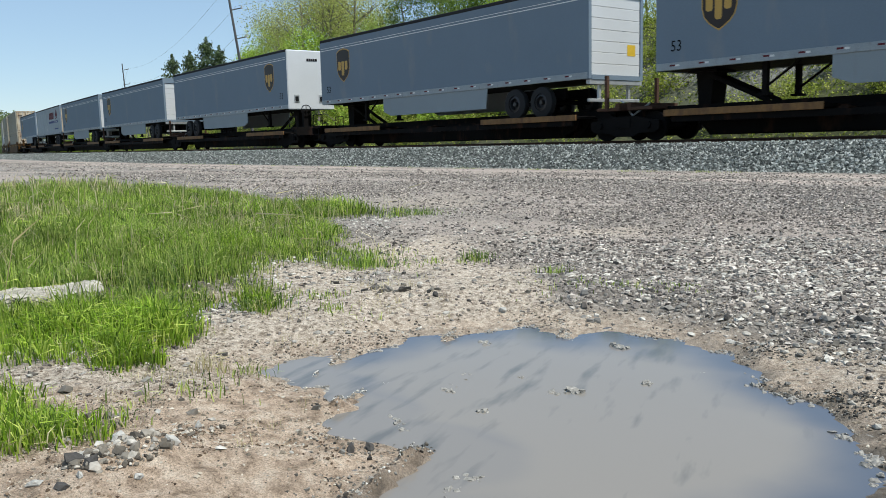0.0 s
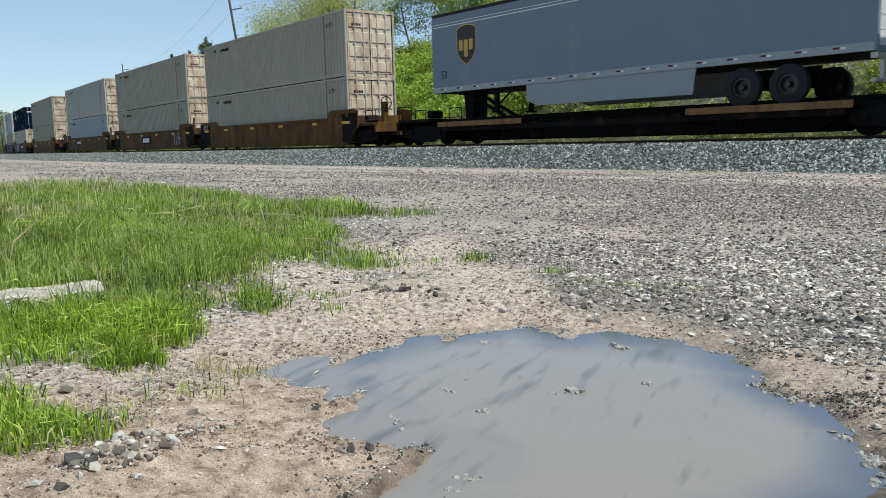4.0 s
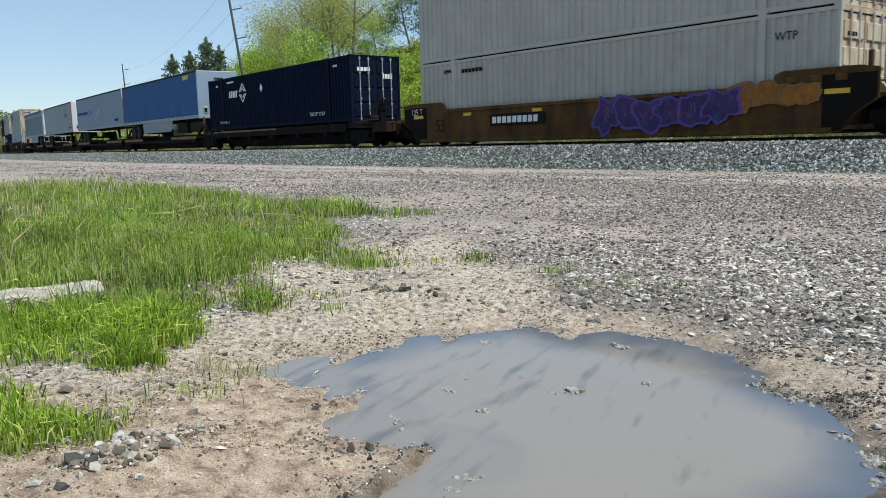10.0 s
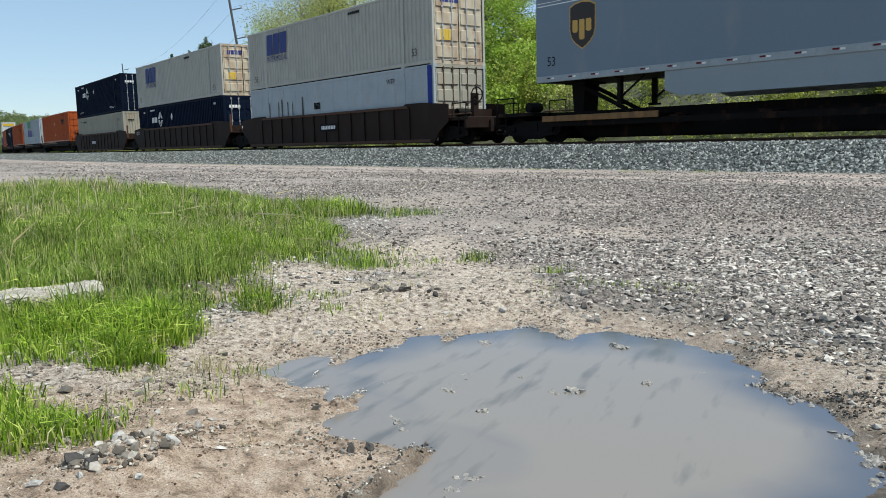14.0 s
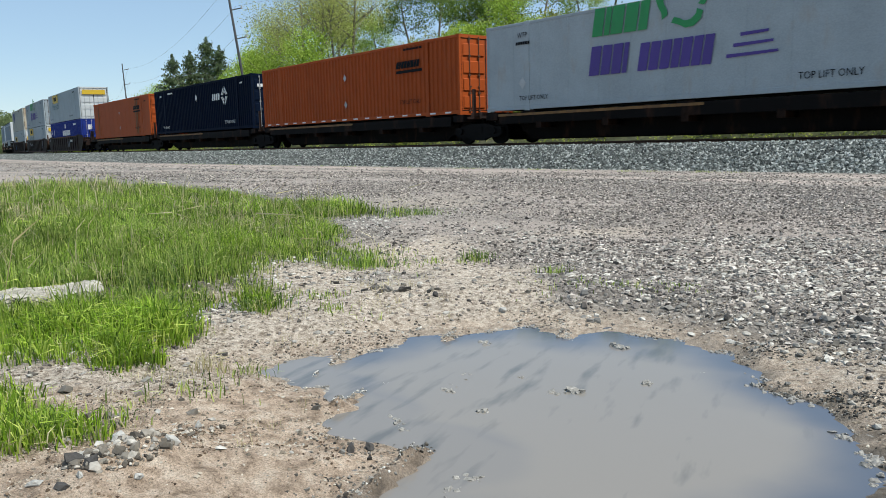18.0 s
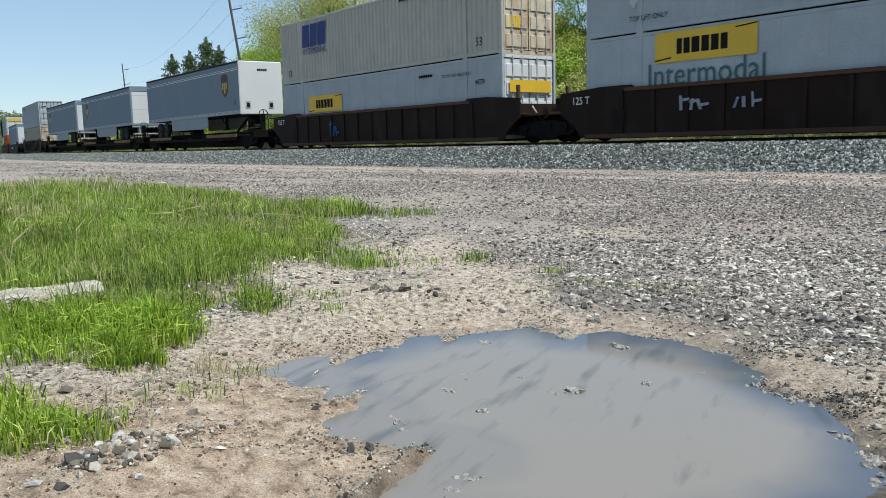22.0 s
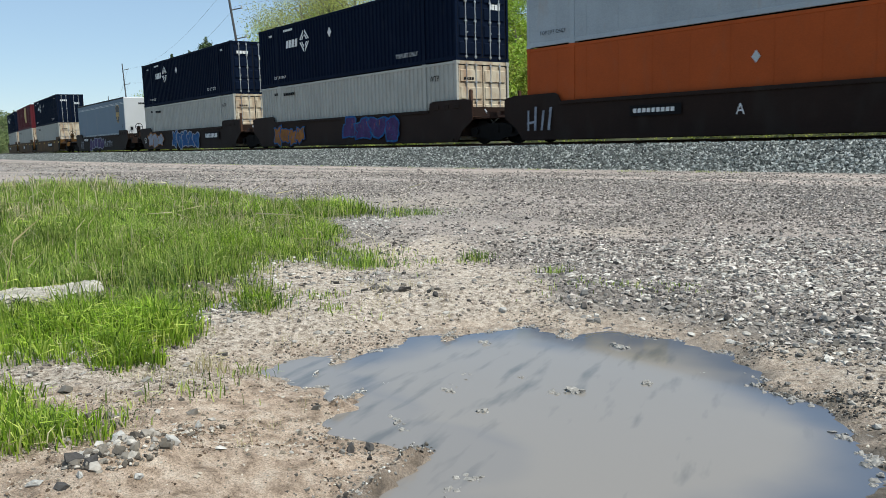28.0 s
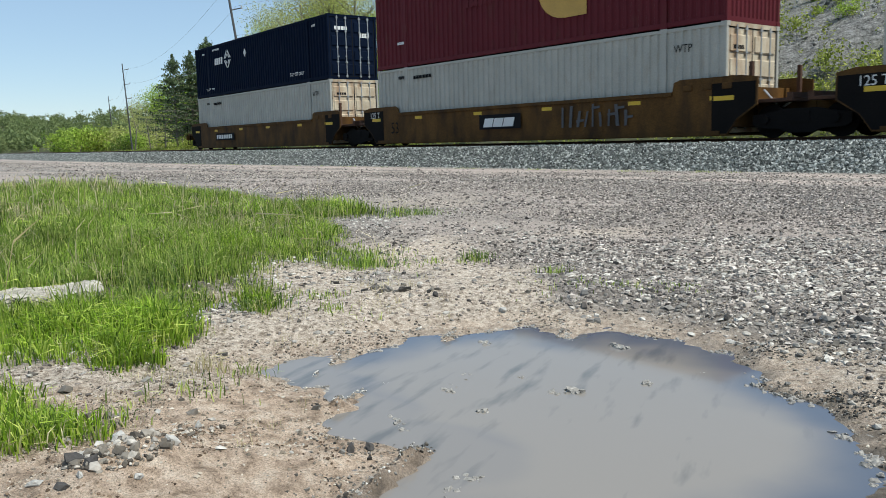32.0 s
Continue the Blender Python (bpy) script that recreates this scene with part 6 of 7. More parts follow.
scatter_gravel("gravel", 18000, 18.0, 62.0, 0.03, 0.09, 3, ROAD, a0=-81.0, a1=-35.0)
scatter_gravel("gravel", 75000, 0.7, 2.3, 0.003, 0.011, 3, "small wet gravel along the puddle's rim", material="wet_gravel", weight=rim, power=2.0)
scatter_gravel("grit", 44000, 0.8, 3.2, 0.002, 0.010, False, "fine pale grit on sand and mud", material="grit", weight=lambda x, y: np.where(puddle_edge(x, y) < 0.004, 0, 0.3 + 0.6 * smooth(-0.2, 0.2, fbm(x * 5, y * 5, 2, 117))))

M["heap"] = island_mat("muddy_broken_stone", (0.05, 0.042, 0.034), (0.50, 0.46, 0.40), 0.85, mid=(0.20, 0.175, 0.14), fine=60)
scatter_gravel("grit", 26000, 0.95, 1.8, 0.0015, 0.006, False, "crumbs of dark earth and grit on the mud", a0=-86.0, a1=-50.0, material="grit", weight=lambda x, y: np.where(puddle_edge(x, y) < 0.004, 0, 0.2 + 0.8 * smooth(-0.15, 0.2, fbm(x * 7, y * 7, 3, 118))))

M["earth"] = island_mat("dark_brown_earth", (0.05, 0.032, 0.02), (0.26, 0.185, 0.125), 0.9, mid=(0.12, 0.082, 0.052), fine=80)
scatter_gravel("earth_crumbs", 60000, 0.95, 2.4, 0.0015, 0.007, True, "small crumbs of dark brown earth on the mud", a0=-86.0, a1=-35.0, power=2.6, material="earth", weight=lambda x, y: np.where(puddle_edge(x, y) < 0.01, 0, 0.03 + 0.4 * smooth(0.05, 0.3, fbm(x * 5, y * 5, 3, 119)) * smooth(0.9, 0.5, np.hypot(x + 1.0, y - 0.5)) + 0.9 * smooth(1.2, 0.5, np.hypot((x + 1.14) / 0.08, (y - 0.476) / 0.07))))

# a low heap of broken stone on the mud
ha, hr = RNG.uniform(0, 2 * np.pi, 230), np.sqrt(RNG.uniform(0, 1, 230))
hx, hy = -1.115 + 0.055 * hr * np.cos(ha), 0.342 + 0.08 * hr * np.sin(ha)
tagged(stones("rubble", hx, hy, ground_z(hx, hy), RNG.uniform(0.0, 1, 230) ** 2.2 * 0.016 + 0.004, RNG, M["heap"], 0.75), "small heap of broken grey stone on the mud", "rubble", kind="stuff")
hx, hy = -1.19 + RNG.normal(0, 0.016, 26), 0.495 + RNG.normal(0, 0.03, 26)
tagged(stones("rubble", hx, hy, ground_z(hx, hy), RNG.uniform(0.0, 1, 26) ** 2 * 0.012 + 0.004, RNG, M["heap"], 0.7), "few broken stones beside the small heap", "rubble", kind="stuff")
DARK_LUMP, PALE_LUMP = ("rockdark", "dark lump of broken stone on the mud"), ("rockpale", "pale broken stone on the mud")
for px_, py_, sz, (mname, lab) in ((-1.115, 0.283, 0.034, DARK_LUMP), (-1.085, 0.294, 0.028, DARK_LUMP), (-1.104, 0.41, 0.026, PALE_LUMP), (-1.172, 0.360, 0.024, PALE_LUMP), (-1.141, 0.302, 0.020, PALE_LUMP), (-1.203, 0.49, 0.022, PALE_LUMP),
                                   (-1.093, 0.226, 0.020, PALE_LUMP), (-1.058, 0.250, 0.020, DARK_LUMP), (-1.066, 0.275, 0.015, PALE_LUMP), (-1.042, 0.34, 0.014, PALE_LUMP), (-1.012, 0.650, 0.028, ("rockdark", "dark muddy clod beside the puddle")),
                                   (-1.0, 0.678, 0.022, ("rockdark", "dark muddy clod beside the puddle")), (-1.529, 1.477, 0.030, ("rockpale", "pale stone on the sand")), (-1.039, 1.752, 0.026, ("rockdark", "dark stone beside the puddle")),
                                   (-0.768, 1.86, 0.040, ("rockdark", "dark stone on the gravel")), (-1.735, 1.418, 0.024, ("rockdark", "dark stone on the sand")), (-0.95, 1.62, 0.024, ("rockpale", "pale flat stone beside the puddle"))):
    if mname not in M:
        M[mname] = mat(mname, (0.05, 0.045, 0.04) if mname == "rockdark" else (0.42, 0.40, 0.36), 0.85, vary=0.4, scale=30, fine=150, bump=0.4)
    a = np.array([px_]), np.array([py_])
    tagged(stones("rock", *a, ground_z(*a), np.array([sz]), RNG, M[mname], 0.7), lab, "rock", "rocks on the mud")

# clods that stand out of the water
M["clod"] = mat("wet_mud_and_stone", (0.26, 0.242, 0.212), 0.5, vary=0.6, scale=25, fine=120, bump=0.5)


def clod(x, y, n, spread, size, seed):
    r = np.random.default_rng(seed)
    cx, cy = x + r.normal(0, spread, n), y + r.normal(0, spread * 0.6, n)
    tagged(stones("clod", cx, cy, np.zeros(n) - 0.002, r.uniform(size * 0.45, size * 1.25, n), r, M["clod"], 0.6), "wet clod of mud and gravel rising from the puddle", "clod", "clods in the puddle", "stuff")


for i, (x, y, n, sp, sz) in enumerate(((-0.974, 1.121, 18, 0.012, 0.020), (-0.992, 1.095, 7, 0.006, 0.014), (-1.121, 1.444, 14, 0.009, 0.020), (-0.909, 1.262, 11, 0.007, 0.018), (-1.014, 0.928, 9, 0.007, 0.015),
                                       (-1.145, 0.962, 10, 0.009, 0.014), (-1.107, 1.122, 6, 0.006, 0.012), (-1.075, 0.785, 9, 0.012, 0.012), (-1.042, 0.77, 7, 0.009, 0.011), (-1.357, 1.264, 8, 0.010, 0.014),
                                       (-1.275, 0.904, 3, 0.005, 0.008), (-0.821, 0.722, 10, 0.014, 0.012), (-0.807, 0.669, 7, 0.012, 0.011), (-1.2, 1.05, 6, 0.018, 0.008), (-1.17, 0.99, 5, 0.016, 0.007), (-0.88, 1.40, 3, 0.004, 0.008))):
    clod(x, y, n, sp, sz, 300 + i)

# pale crumbs along the wheel ridges
for ax, ay, bx, by, hh, hw in RIDGES:
    k_ = RNG.uniform(-0.05, 1.05, 150)
    qx, qy = ax + k_ * (bx - ax) + RNG.normal(0, hw * 0.6, 150), ay + k_ * (by - ay) + RNG.normal(0, hw * 0.6, 150)
    tagged(stones("crumbs", qx, qy, ground_z(qx, qy), 0.0015 + 0.005 * RNG.uniform(0, 1, 150) ** 2, RNG, M["pebble"], 0.6), "pale crumbs of mud and stone on a wheel ridge", "crumbs", kind="stuff")

# small wet lumps along the rim
rr = np.random.default_rng(77)
qx, qy = rr.uniform(-1.5, -0.3, 6000), rr.uniform(0.5, 1.7, 6000)
near_rim = (np.abs(puddle_edge(qx, qy)) < 0.012) & ((qy > 1.15) | (qx > -0.55) | (qx < -1.2))
for i, (x, y) in enumerate(list(zip(qx[near_rim], qy[near_rim]))[:52]):
    clod(float(x), float(y), 8, 0.014, 0.013, 500 + i)

# ballast stones on the near shoulder
nb = 52000
s_b = -RNG.uniform(0, 1, nb) ** 1.6 * 150 - 6.0
o_b = RNG.uniform(2.15, 4.75, nb)
th = np.minimum(s_b - CURVE_FROM, 0) / RADIUS
rc = RADIUS - 1.295
bx = CURVE_FROM + np.sin(th) * rc + np.sin(th) * o_b
by = CENTRE + (1 - np.cos(th)) * rc - np.cos(th) * o_b
bz = np.interp(o_b, [2.3, 2.75, 4.55, 4.8], [0.25, 0.22, -0.36, -0.37])
tagged(stones("ballast_stones", bx, by, bz, RNG.uniform(0.05, 0.115, nb), RNG, M["ballast_stone"], 0.75, False, 0.3, 0.8), "crushed grey ballast stone on the track's shoulder", "ballast", kind="stuff")


# ---- grass ----
def blades(name, x, y, z, height, width, material, label, lean=0.45, way=None):
    """Grass blades: each a bent, tapering strip of three triangles."""
    n = len(x)
    a, l = RNG.uniform(0, 2 * np.pi, n), np.minimum(np.abs(RNG.normal(0, lean, n)), 1.0) * height
    if way is not None:
        a = way + RNG.normal(0, 0.5, n)
    f = RNG.uniform(0, 2 * np.pi, n)
    dx, dy = np.cos(a), np.sin(a)
    wx, wy = np.cos(f) * width / 2, np.sin(f) * width / 2
    zero = np.zeros(n)
    v = np.stack([np.stack([x - wx, y - wy, z - 0.005], -1), np.stack([x + wx, y + wy, z - 0.005], -1),
                  np.stack([x - wx * 0.8 + dx * l * 0.3, y - wy * 0.8 + dy * l * 0.3, z + height * 0.62], -1), np.stack([x + wx * 0.8 + dx * l * 0.3, y + wy * 0.8 + dy * l * 0.3, z + height * 0.6], -1),
                  np.stack([x + dx * l, y + dy * l, z + height * (1 - 0.45 * np.minimum(l / height, 1.3) ** 2)], -1)], 1)
    fc = np.array([(0, 1, 3), (0, 3, 2), (2, 3, 4)])[None] + (np.arange(n) * 5)[:, None, None]
    return tagged(stuff_mesh(name, v.reshape(-1, 3), fc.reshape(-1, 3), material), label, "grass", kind="stuff")


M["grass"] = island_mat("spring_grass", (0.06, 0.12, 0.012), (0.66, 0.72, 0.16), 0.5, 0.45, mid=(0.34, 0.52, 0.04), fine=2.5)
M["dry_grass"] = island_mat("dry_grass_stalks", (0.36, 0.30, 0.14), (0.70, 0.62, 0.38), 0.7, 0.3, fine=8)


def tufts(n, r0, r1, a0, a1, cover, per, spread):
    """Places for blades gathered in tufts."""
    x, y = fan(n, r0, r1, a0, a1)
    keep = (RNG.uniform(0, 1, n) < cover(x, y)) & (puddle_edge(x, y) > 0.03)
    x, y = np.repeat(x[keep], per), np.repeat(y[keep], per)
    dx, dy = RNG.normal(0, spread, len(x)), RNG.normal(0, spread, len(y))
    return x + dx, y + dy, np.arctan2(dy, dx)


def meadow(x, y):
    """Dense on the bank, thinner over bare pebbles and round the slab."""
    g = grass_cover(x, y)
    p = 0.3 + 0.7 * smooth(-0.2, 0.1, fbm(x * 2.2, y * 2.2, 3, 121))
    slab = smooth(1.15, 0.9, np.hypot((x + 2.62) / 0.13, (y - 0.60) / 0.26))
    return g * p * (1 - 0.93 * slab) * (1 - 0.5 * patches(x, y))


def sunny(x, y):
    """Fresh yellow-green growth: the near clumps and the tip by the pebbles."""
    r = np.hypot(x, y)
    return meadow(x, y) * np.clip(smooth(2.5, 2.2, r + 0.3 * fbm(x * 3, y * 3, 2, 126)) + 0.85 * smooth(1.3, 0.7, np.hypot(x + 3.6, y - 2.2) + 0.5 * fbm(x * 3, y * 3, 2, 128)) + 0.12, 0, 1)


def shady(x, y):
    """Duller, deeper green in the middle of the bank."""
    r = np.hypot(x, y)
    return meadow(x, y) * np.clip(smooth(2.2, 2.7, r + 0.4 * fbm(x * 2, y * 2, 2, 129)), 0.15, 1)


def lawn(n, r0, r1, h0, h1, w, per=7, spread=0.02, lean=0.6, a0=-84.0, a1=-45.0, material="grass", lab="fresh green spring grass", cover=meadow):
    x, y, way = tufts(n, r0, r1, a0, a1, cover, per, spread)
    tall = (0.45 + 0.95 * hash_noise(x * 2.1, y * 2.1, 131)) * (0.6 + 0.7 * hash_noise(x * 9, y * 9, 133)) * (0.45 + 0.55 * meadow(x, y))
    h = (h0 + (h1 - h0) * RNG.uniform(0, 1, len(x)) ** 1.3) * tall
    blades("grass", x, y, ground_z(x, y), h, w * RNG.uniform(0.6, 1.3, len(x)), M[material], lab, lean, way)


M["dark_grass"] = island_mat("deep_green_grass", (0.04, 0.085, 0.016), (0.42, 0.47, 0.13), 0.5, 0.35, mid=(0.16, 0.27, 0.045), fine=2.5)
M["olive_grass"] = island_mat("dull_olive_grass", (0.06, 0.10, 0.016), (0.60, 0.60, 0.22), 0.55, 0.42, mid=(0.29, 0.42, 0.06), fine=2.5)
SHORT = dict(material="dark_grass", lab="short dark green grass")
DULL = dict(material="olive_grass", lab="dull green grass with dry blades", cover=shady)
lawn(900, 1.15, 1.62, 0.02, 0.058, 0.0028, 11, 0.010, 0.7, a1=-62.0, cover=sunny)
lawn(2400, 1.6, 2.65, 0.02, 0.08, 0.0034, 13, 0.012, 0.75, a1=-58.0, cover=sunny)
lawn(1100, 1.15, 2.65, 0.02, 0.07, 0.0030, 9, 0.014, 0.9, a1=-58.0, material="olive_grass", lab="dull green grass with dry blades")
lawn(1500, 1.15, 2.65, 0.008, 0.032, 0.0030, 12, 0.02, 1.0, a1=-58.0, **SHORT)
lawn(4800, 2.2, 4.8, 0.025, 0.105, 0.0036, 12, 0.02, 0.55, cover=sunny)
lawn(6000, 2.2, 4.8, 0.03, 0.12, 0.0030, 12, 0.022, 0.42, **DULL)
lawn(3600, 2.2, 4.8, 0.01, 0.07, 0.0044, 10, 0.03, 1.0, **SHORT)
lawn(2600, 4.6, 9.0, 0.04, 0.14, 0.0060, 10, 0.045, 0.7)
lawn(6200, 4.6, 9.0, 0.04, 0.15, 0.0048, 10, 0.045, 0.42, **DULL)
lawn(3600, 4.6, 9.0, 0.02, 0.10, 0.0064, 8, 0.05, 0.9, **SHORT)
lawn(6000, 8.7, 18.0, 0.05, 0.17, 0.009, 9, 0.07, 0.6, **DULL)
lawn(2200, 8.7, 18.0, 0.03, 0.12, 0.010, 7, 0.09, 0.8, **SHORT)
# dry stalks among it
for n_, r0_, r1_, w_ in ((5200, 2.3, 6.0, 0.0020), (22000, 5.5, 18.0, 0.007)):
    x, y, way = tufts(n_, r0_, r1_, -86, -50, lambda x, y: np.clip(meadow(x, y) * (0.45 * smooth(0.0, 0.3, fbm(x * 0.8, y * 0.8, 2, 141)) + 0.5 * smooth(7, 12, np.hypot(x, y))) + 0.06 * grass_cover(x, y), 0, 1), 3, 0.04)
    blades("dry_grass", x, y, ground_z(x, y), RNG.uniform(0.03, 0.15, len(x)) * (1 + 1.1 * (RNG.uniform(0, 1, len(x)) > 0.93)), w_ * np.ones(len(x)), M["dry_grass"], "dry pale grass stalks", 0.5)
x, y, way = tufts(700, 1.2, 3.5, -80, -50, lambda x, y: 0.25 * sand_cover(x, y) + 0.05, 12, 0.014)
blades("dry_grass", x, y, ground_z(x, y), RNG.uniform(0.006, 0.03, len(x)), 0.0010 * np.ones(len(x)), M["dry_grass"], "short dry grass on sand", 1.2)


# straw and thatch at the feet of the near clumps
x, y, way = tufts(1500, 1.15, 2.6, -84, -58, lambda x, y: 0.25 * meadow(x, y) + 0.75 * meadow(x, y) * smooth(0.9, 0.4, grass_cover(x, y)), 9, 0.014)
blades("dry_grass", x, y, ground_z(x, y), RNG.uniform(0.008, 0.045, len(x)), 0.0020 * np.ones(len(x)), M["dry_grass"], "dry straw at the foot of the grass", 1.1)
# a dry tuft on the sand
tx_, ty0 = -1.56 + RNG.normal(0, 0.018, 60), 0.667 + RNG.normal(0, 0.022, 60)
blades("dry_grass", tx_, ty0, ground_z(tx_, ty0), RNG.uniform(0.02, 0.05, 60), 0.0018 * np.ones(60), M["dry_grass"], "dry grass tuft on the sand", 0.9)


def weed(x, y, n, h, spread, lab="small green weed on the gravel"):
    ax, ay = x + RNG.normal(0, spread, n), y + RNG.normal(0, spread, n)
    ob = blades("weed", ax, ay, ground_z(ax, ay), RNG.uniform(0.2, 0.6, n) * h, 0.0028 * np.ones(n), M["dark_grass" if n > 100 else "olive_grass"], lab, 0.9)
    tagged(ob, lab, "weed", "weeds on the gravel")


for wx, wy, n, h, sp in ((-2.31, 2.10, 120, 0.08, 0.03), (-2.26, 2.03, 70, 0.05, 0.035), (-1.84, 2.03, 60, 0.07, 0.025), (-2.36, 1.92, 40, 0.05, 0.02), (-1.77, 1.10, 45, 0.05, 0.018), (-1.70, 1.14, 16, 0.06, 0.03), (-1.94, 1.19, 60, 0.05, 0.03), (-2.05, 1.13, 40, 0.05, 0.04),
                         (-1.95, 0.99, 220, 0.08, 0.035), (-2.2, 0.83, 260, 0.08, 0.05), (-1.83, 0.74, 110, 0.09, 0.02), (-1.50, 0.72, 36, 0.05, 0.035), (-1.37, 0.60, 26, 0.05, 0.05), (-1.38, 0.53, 26, 0.06, 0.05), (-1.30, 0.42, 20, 0.06, 0.03),
                         (-2.45, 1.75, 160, 0.06, 0.09), (-2.7, 1.85, 130, 0.06, 0.1), (-4.15, 3.15, 220, 0.09, 0.12), (-3.9, 3.05, 180, 0.09, 0.1), (-1.45, 1.88, 60, 0.04, 0.08), (-1.3, 1.95, 40, 0.04, 0.06), (-1.55, 1.78, 60, 0.04, 0.09), (-2.8, 1.95, 90, 0.05, 0.1)):
    weed(wx, wy, n, h, sp)
# straggling yellow-green weeds at the foot of the ballast
for i in range(26):
    ws = -8 - 34 * RNG.uniform() ** 1.5
    wx, wy, wt = track_at(ws)
    wo = 5.1 + 0.5 * RNG.uniform()
    weed(wx + math.sin(wt) * wo, wy - math.cos(wt) * wo, 60, 0.12, 0.12, "yellow-green weed at the foot of the ballast")

# a slab of old concrete in the grass
g = Geo()
slab_pts = [(-0.24, 0), (-0.23, 0.04), (-0.1, 0.05), (0.04, 0.046), (0.13, 0.052), (0.165, 0.045), (0.18, 0)]
M["concrete"] = mat("old_concrete", (0.40, 0.365, 0.295), 0.9, vary=0.6, scale=14, fine=110, bump=0.9, dirt=(0.10, 0.08, 0.055), dirt_amt=0.4)
slab_me = Geo().prism(slab_pts, -0.09, 0.09).mesh("slab")
bmx = bmesh.new()
bmx.from_mesh(slab_me)
bmesh.ops.triangulate(bmx, faces=bmx.faces[:])
bmesh.ops.subdivide_edges(bmx, edges=bmx.edges[:], cuts=6, use_grid_fill=True)
for vv in bmx.verts:
    vv.co += Vector((0.005, 0.007, 0.006)) * (noise.noise(vv.co * 14) + 1.0 * noise.noise(vv.co * 45) + 1.2 * noise.noise(vv.co * 120))
bmx.to_mesh(slab_me)
bmx.free()
slab_me.materials.append(M["concrete"])
slab = tagged(new("concrete_slab", slab_me), "weathered lump of pale concrete in the grass", "concrete slab")
slab.matrix_basis = pose(-2.64, 0.62, float(ground_z(np.array([-2.64]), np.array([0.62]))[0]) - 0.018, 0, 0, 76)


# ---- beyond the track: utility poles, trees, shrubs on the cutting ----
def spot(x, y):
    return float(ground_z(np.array([float(x)]), np.array([float(y)]))[0])


def leaf_cloud(centres, radii, per, size, rng, droop=0.0):
    """Small leaf clumps (bent quads as two triangles) round the given centres."""
    n = len(centres) * per
    c = np.repeat(centres, per, 0)
    r = np.repeat(radii, per)
    d = rng.normal(0, 1, (n, 3))
    d /= np.linalg.norm(d, axis=1)[:, None]
    p = c + d * (r * rng.uniform(0.25, 1.0, n) ** 0.6)[:, None]
    u = rng.normal(0, 1, (n, 3))
    u /= np.linalg.norm(u, axis=1)[:, None]
    w = np.cross(u, rng.normal(0, 1, (n, 3)))
    w /= np.linalg.norm(w, axis=1)[:, None]
    s = (size * rng.uniform(0.5, 1.3, n))[:, None]
    u[:, 2] -= droop
    v = np.stack([p - u * s, p + w * s * 0.5 + d * s * 0.15, p + u * s, p - w * s * 0.5 + d * s * 0.15], 1)
    f = np.array([(0, 1, 3), (1, 2, 3)])[None] + (np.arange(n) * 4)[:, None, None]
    return v.reshape(-1, 3), f.reshape(-1, 3)


def limbs(g, rng, base, top, r, spread, n, levels=2):
    """A trunk and branches; gives the twig ends."""
    ends = []
    base, top = Vector(base), Vector(top)
    mid = (base + top) / 2 + Vector((rng.normal(0, 0.15), rng.normal(0, 0.15), 0)) * (top - base).length * 0.3
    g.tube(base, mid, r, 7, r * 0.75)
    g.tube(mid, top, r * 0.75, 7, r * 0.35)
    ends.append(top)
    if levels:
        for i in range(n):
            k = rng.uniform(0.35, 0.95)
            p = base.lerp(mid, k * 2) if k < 0.5 else mid.lerp(top, k * 2 - 1)
            a = rng.uniform(0, 2 * math.pi)
            l = (top - base).length * spread * rng.uniform(0.6, 1.1) * (1.15 - k * 0.5)
            e = p + Vector((math.cos(a), math.sin(a), rng.uniform(0.4, 1.1))).normalized() * l
            ends += limbs(g, rng, p, e, r * 0.4, spread * 0.9, max(3, n // 2), levels - 1)
    return ends


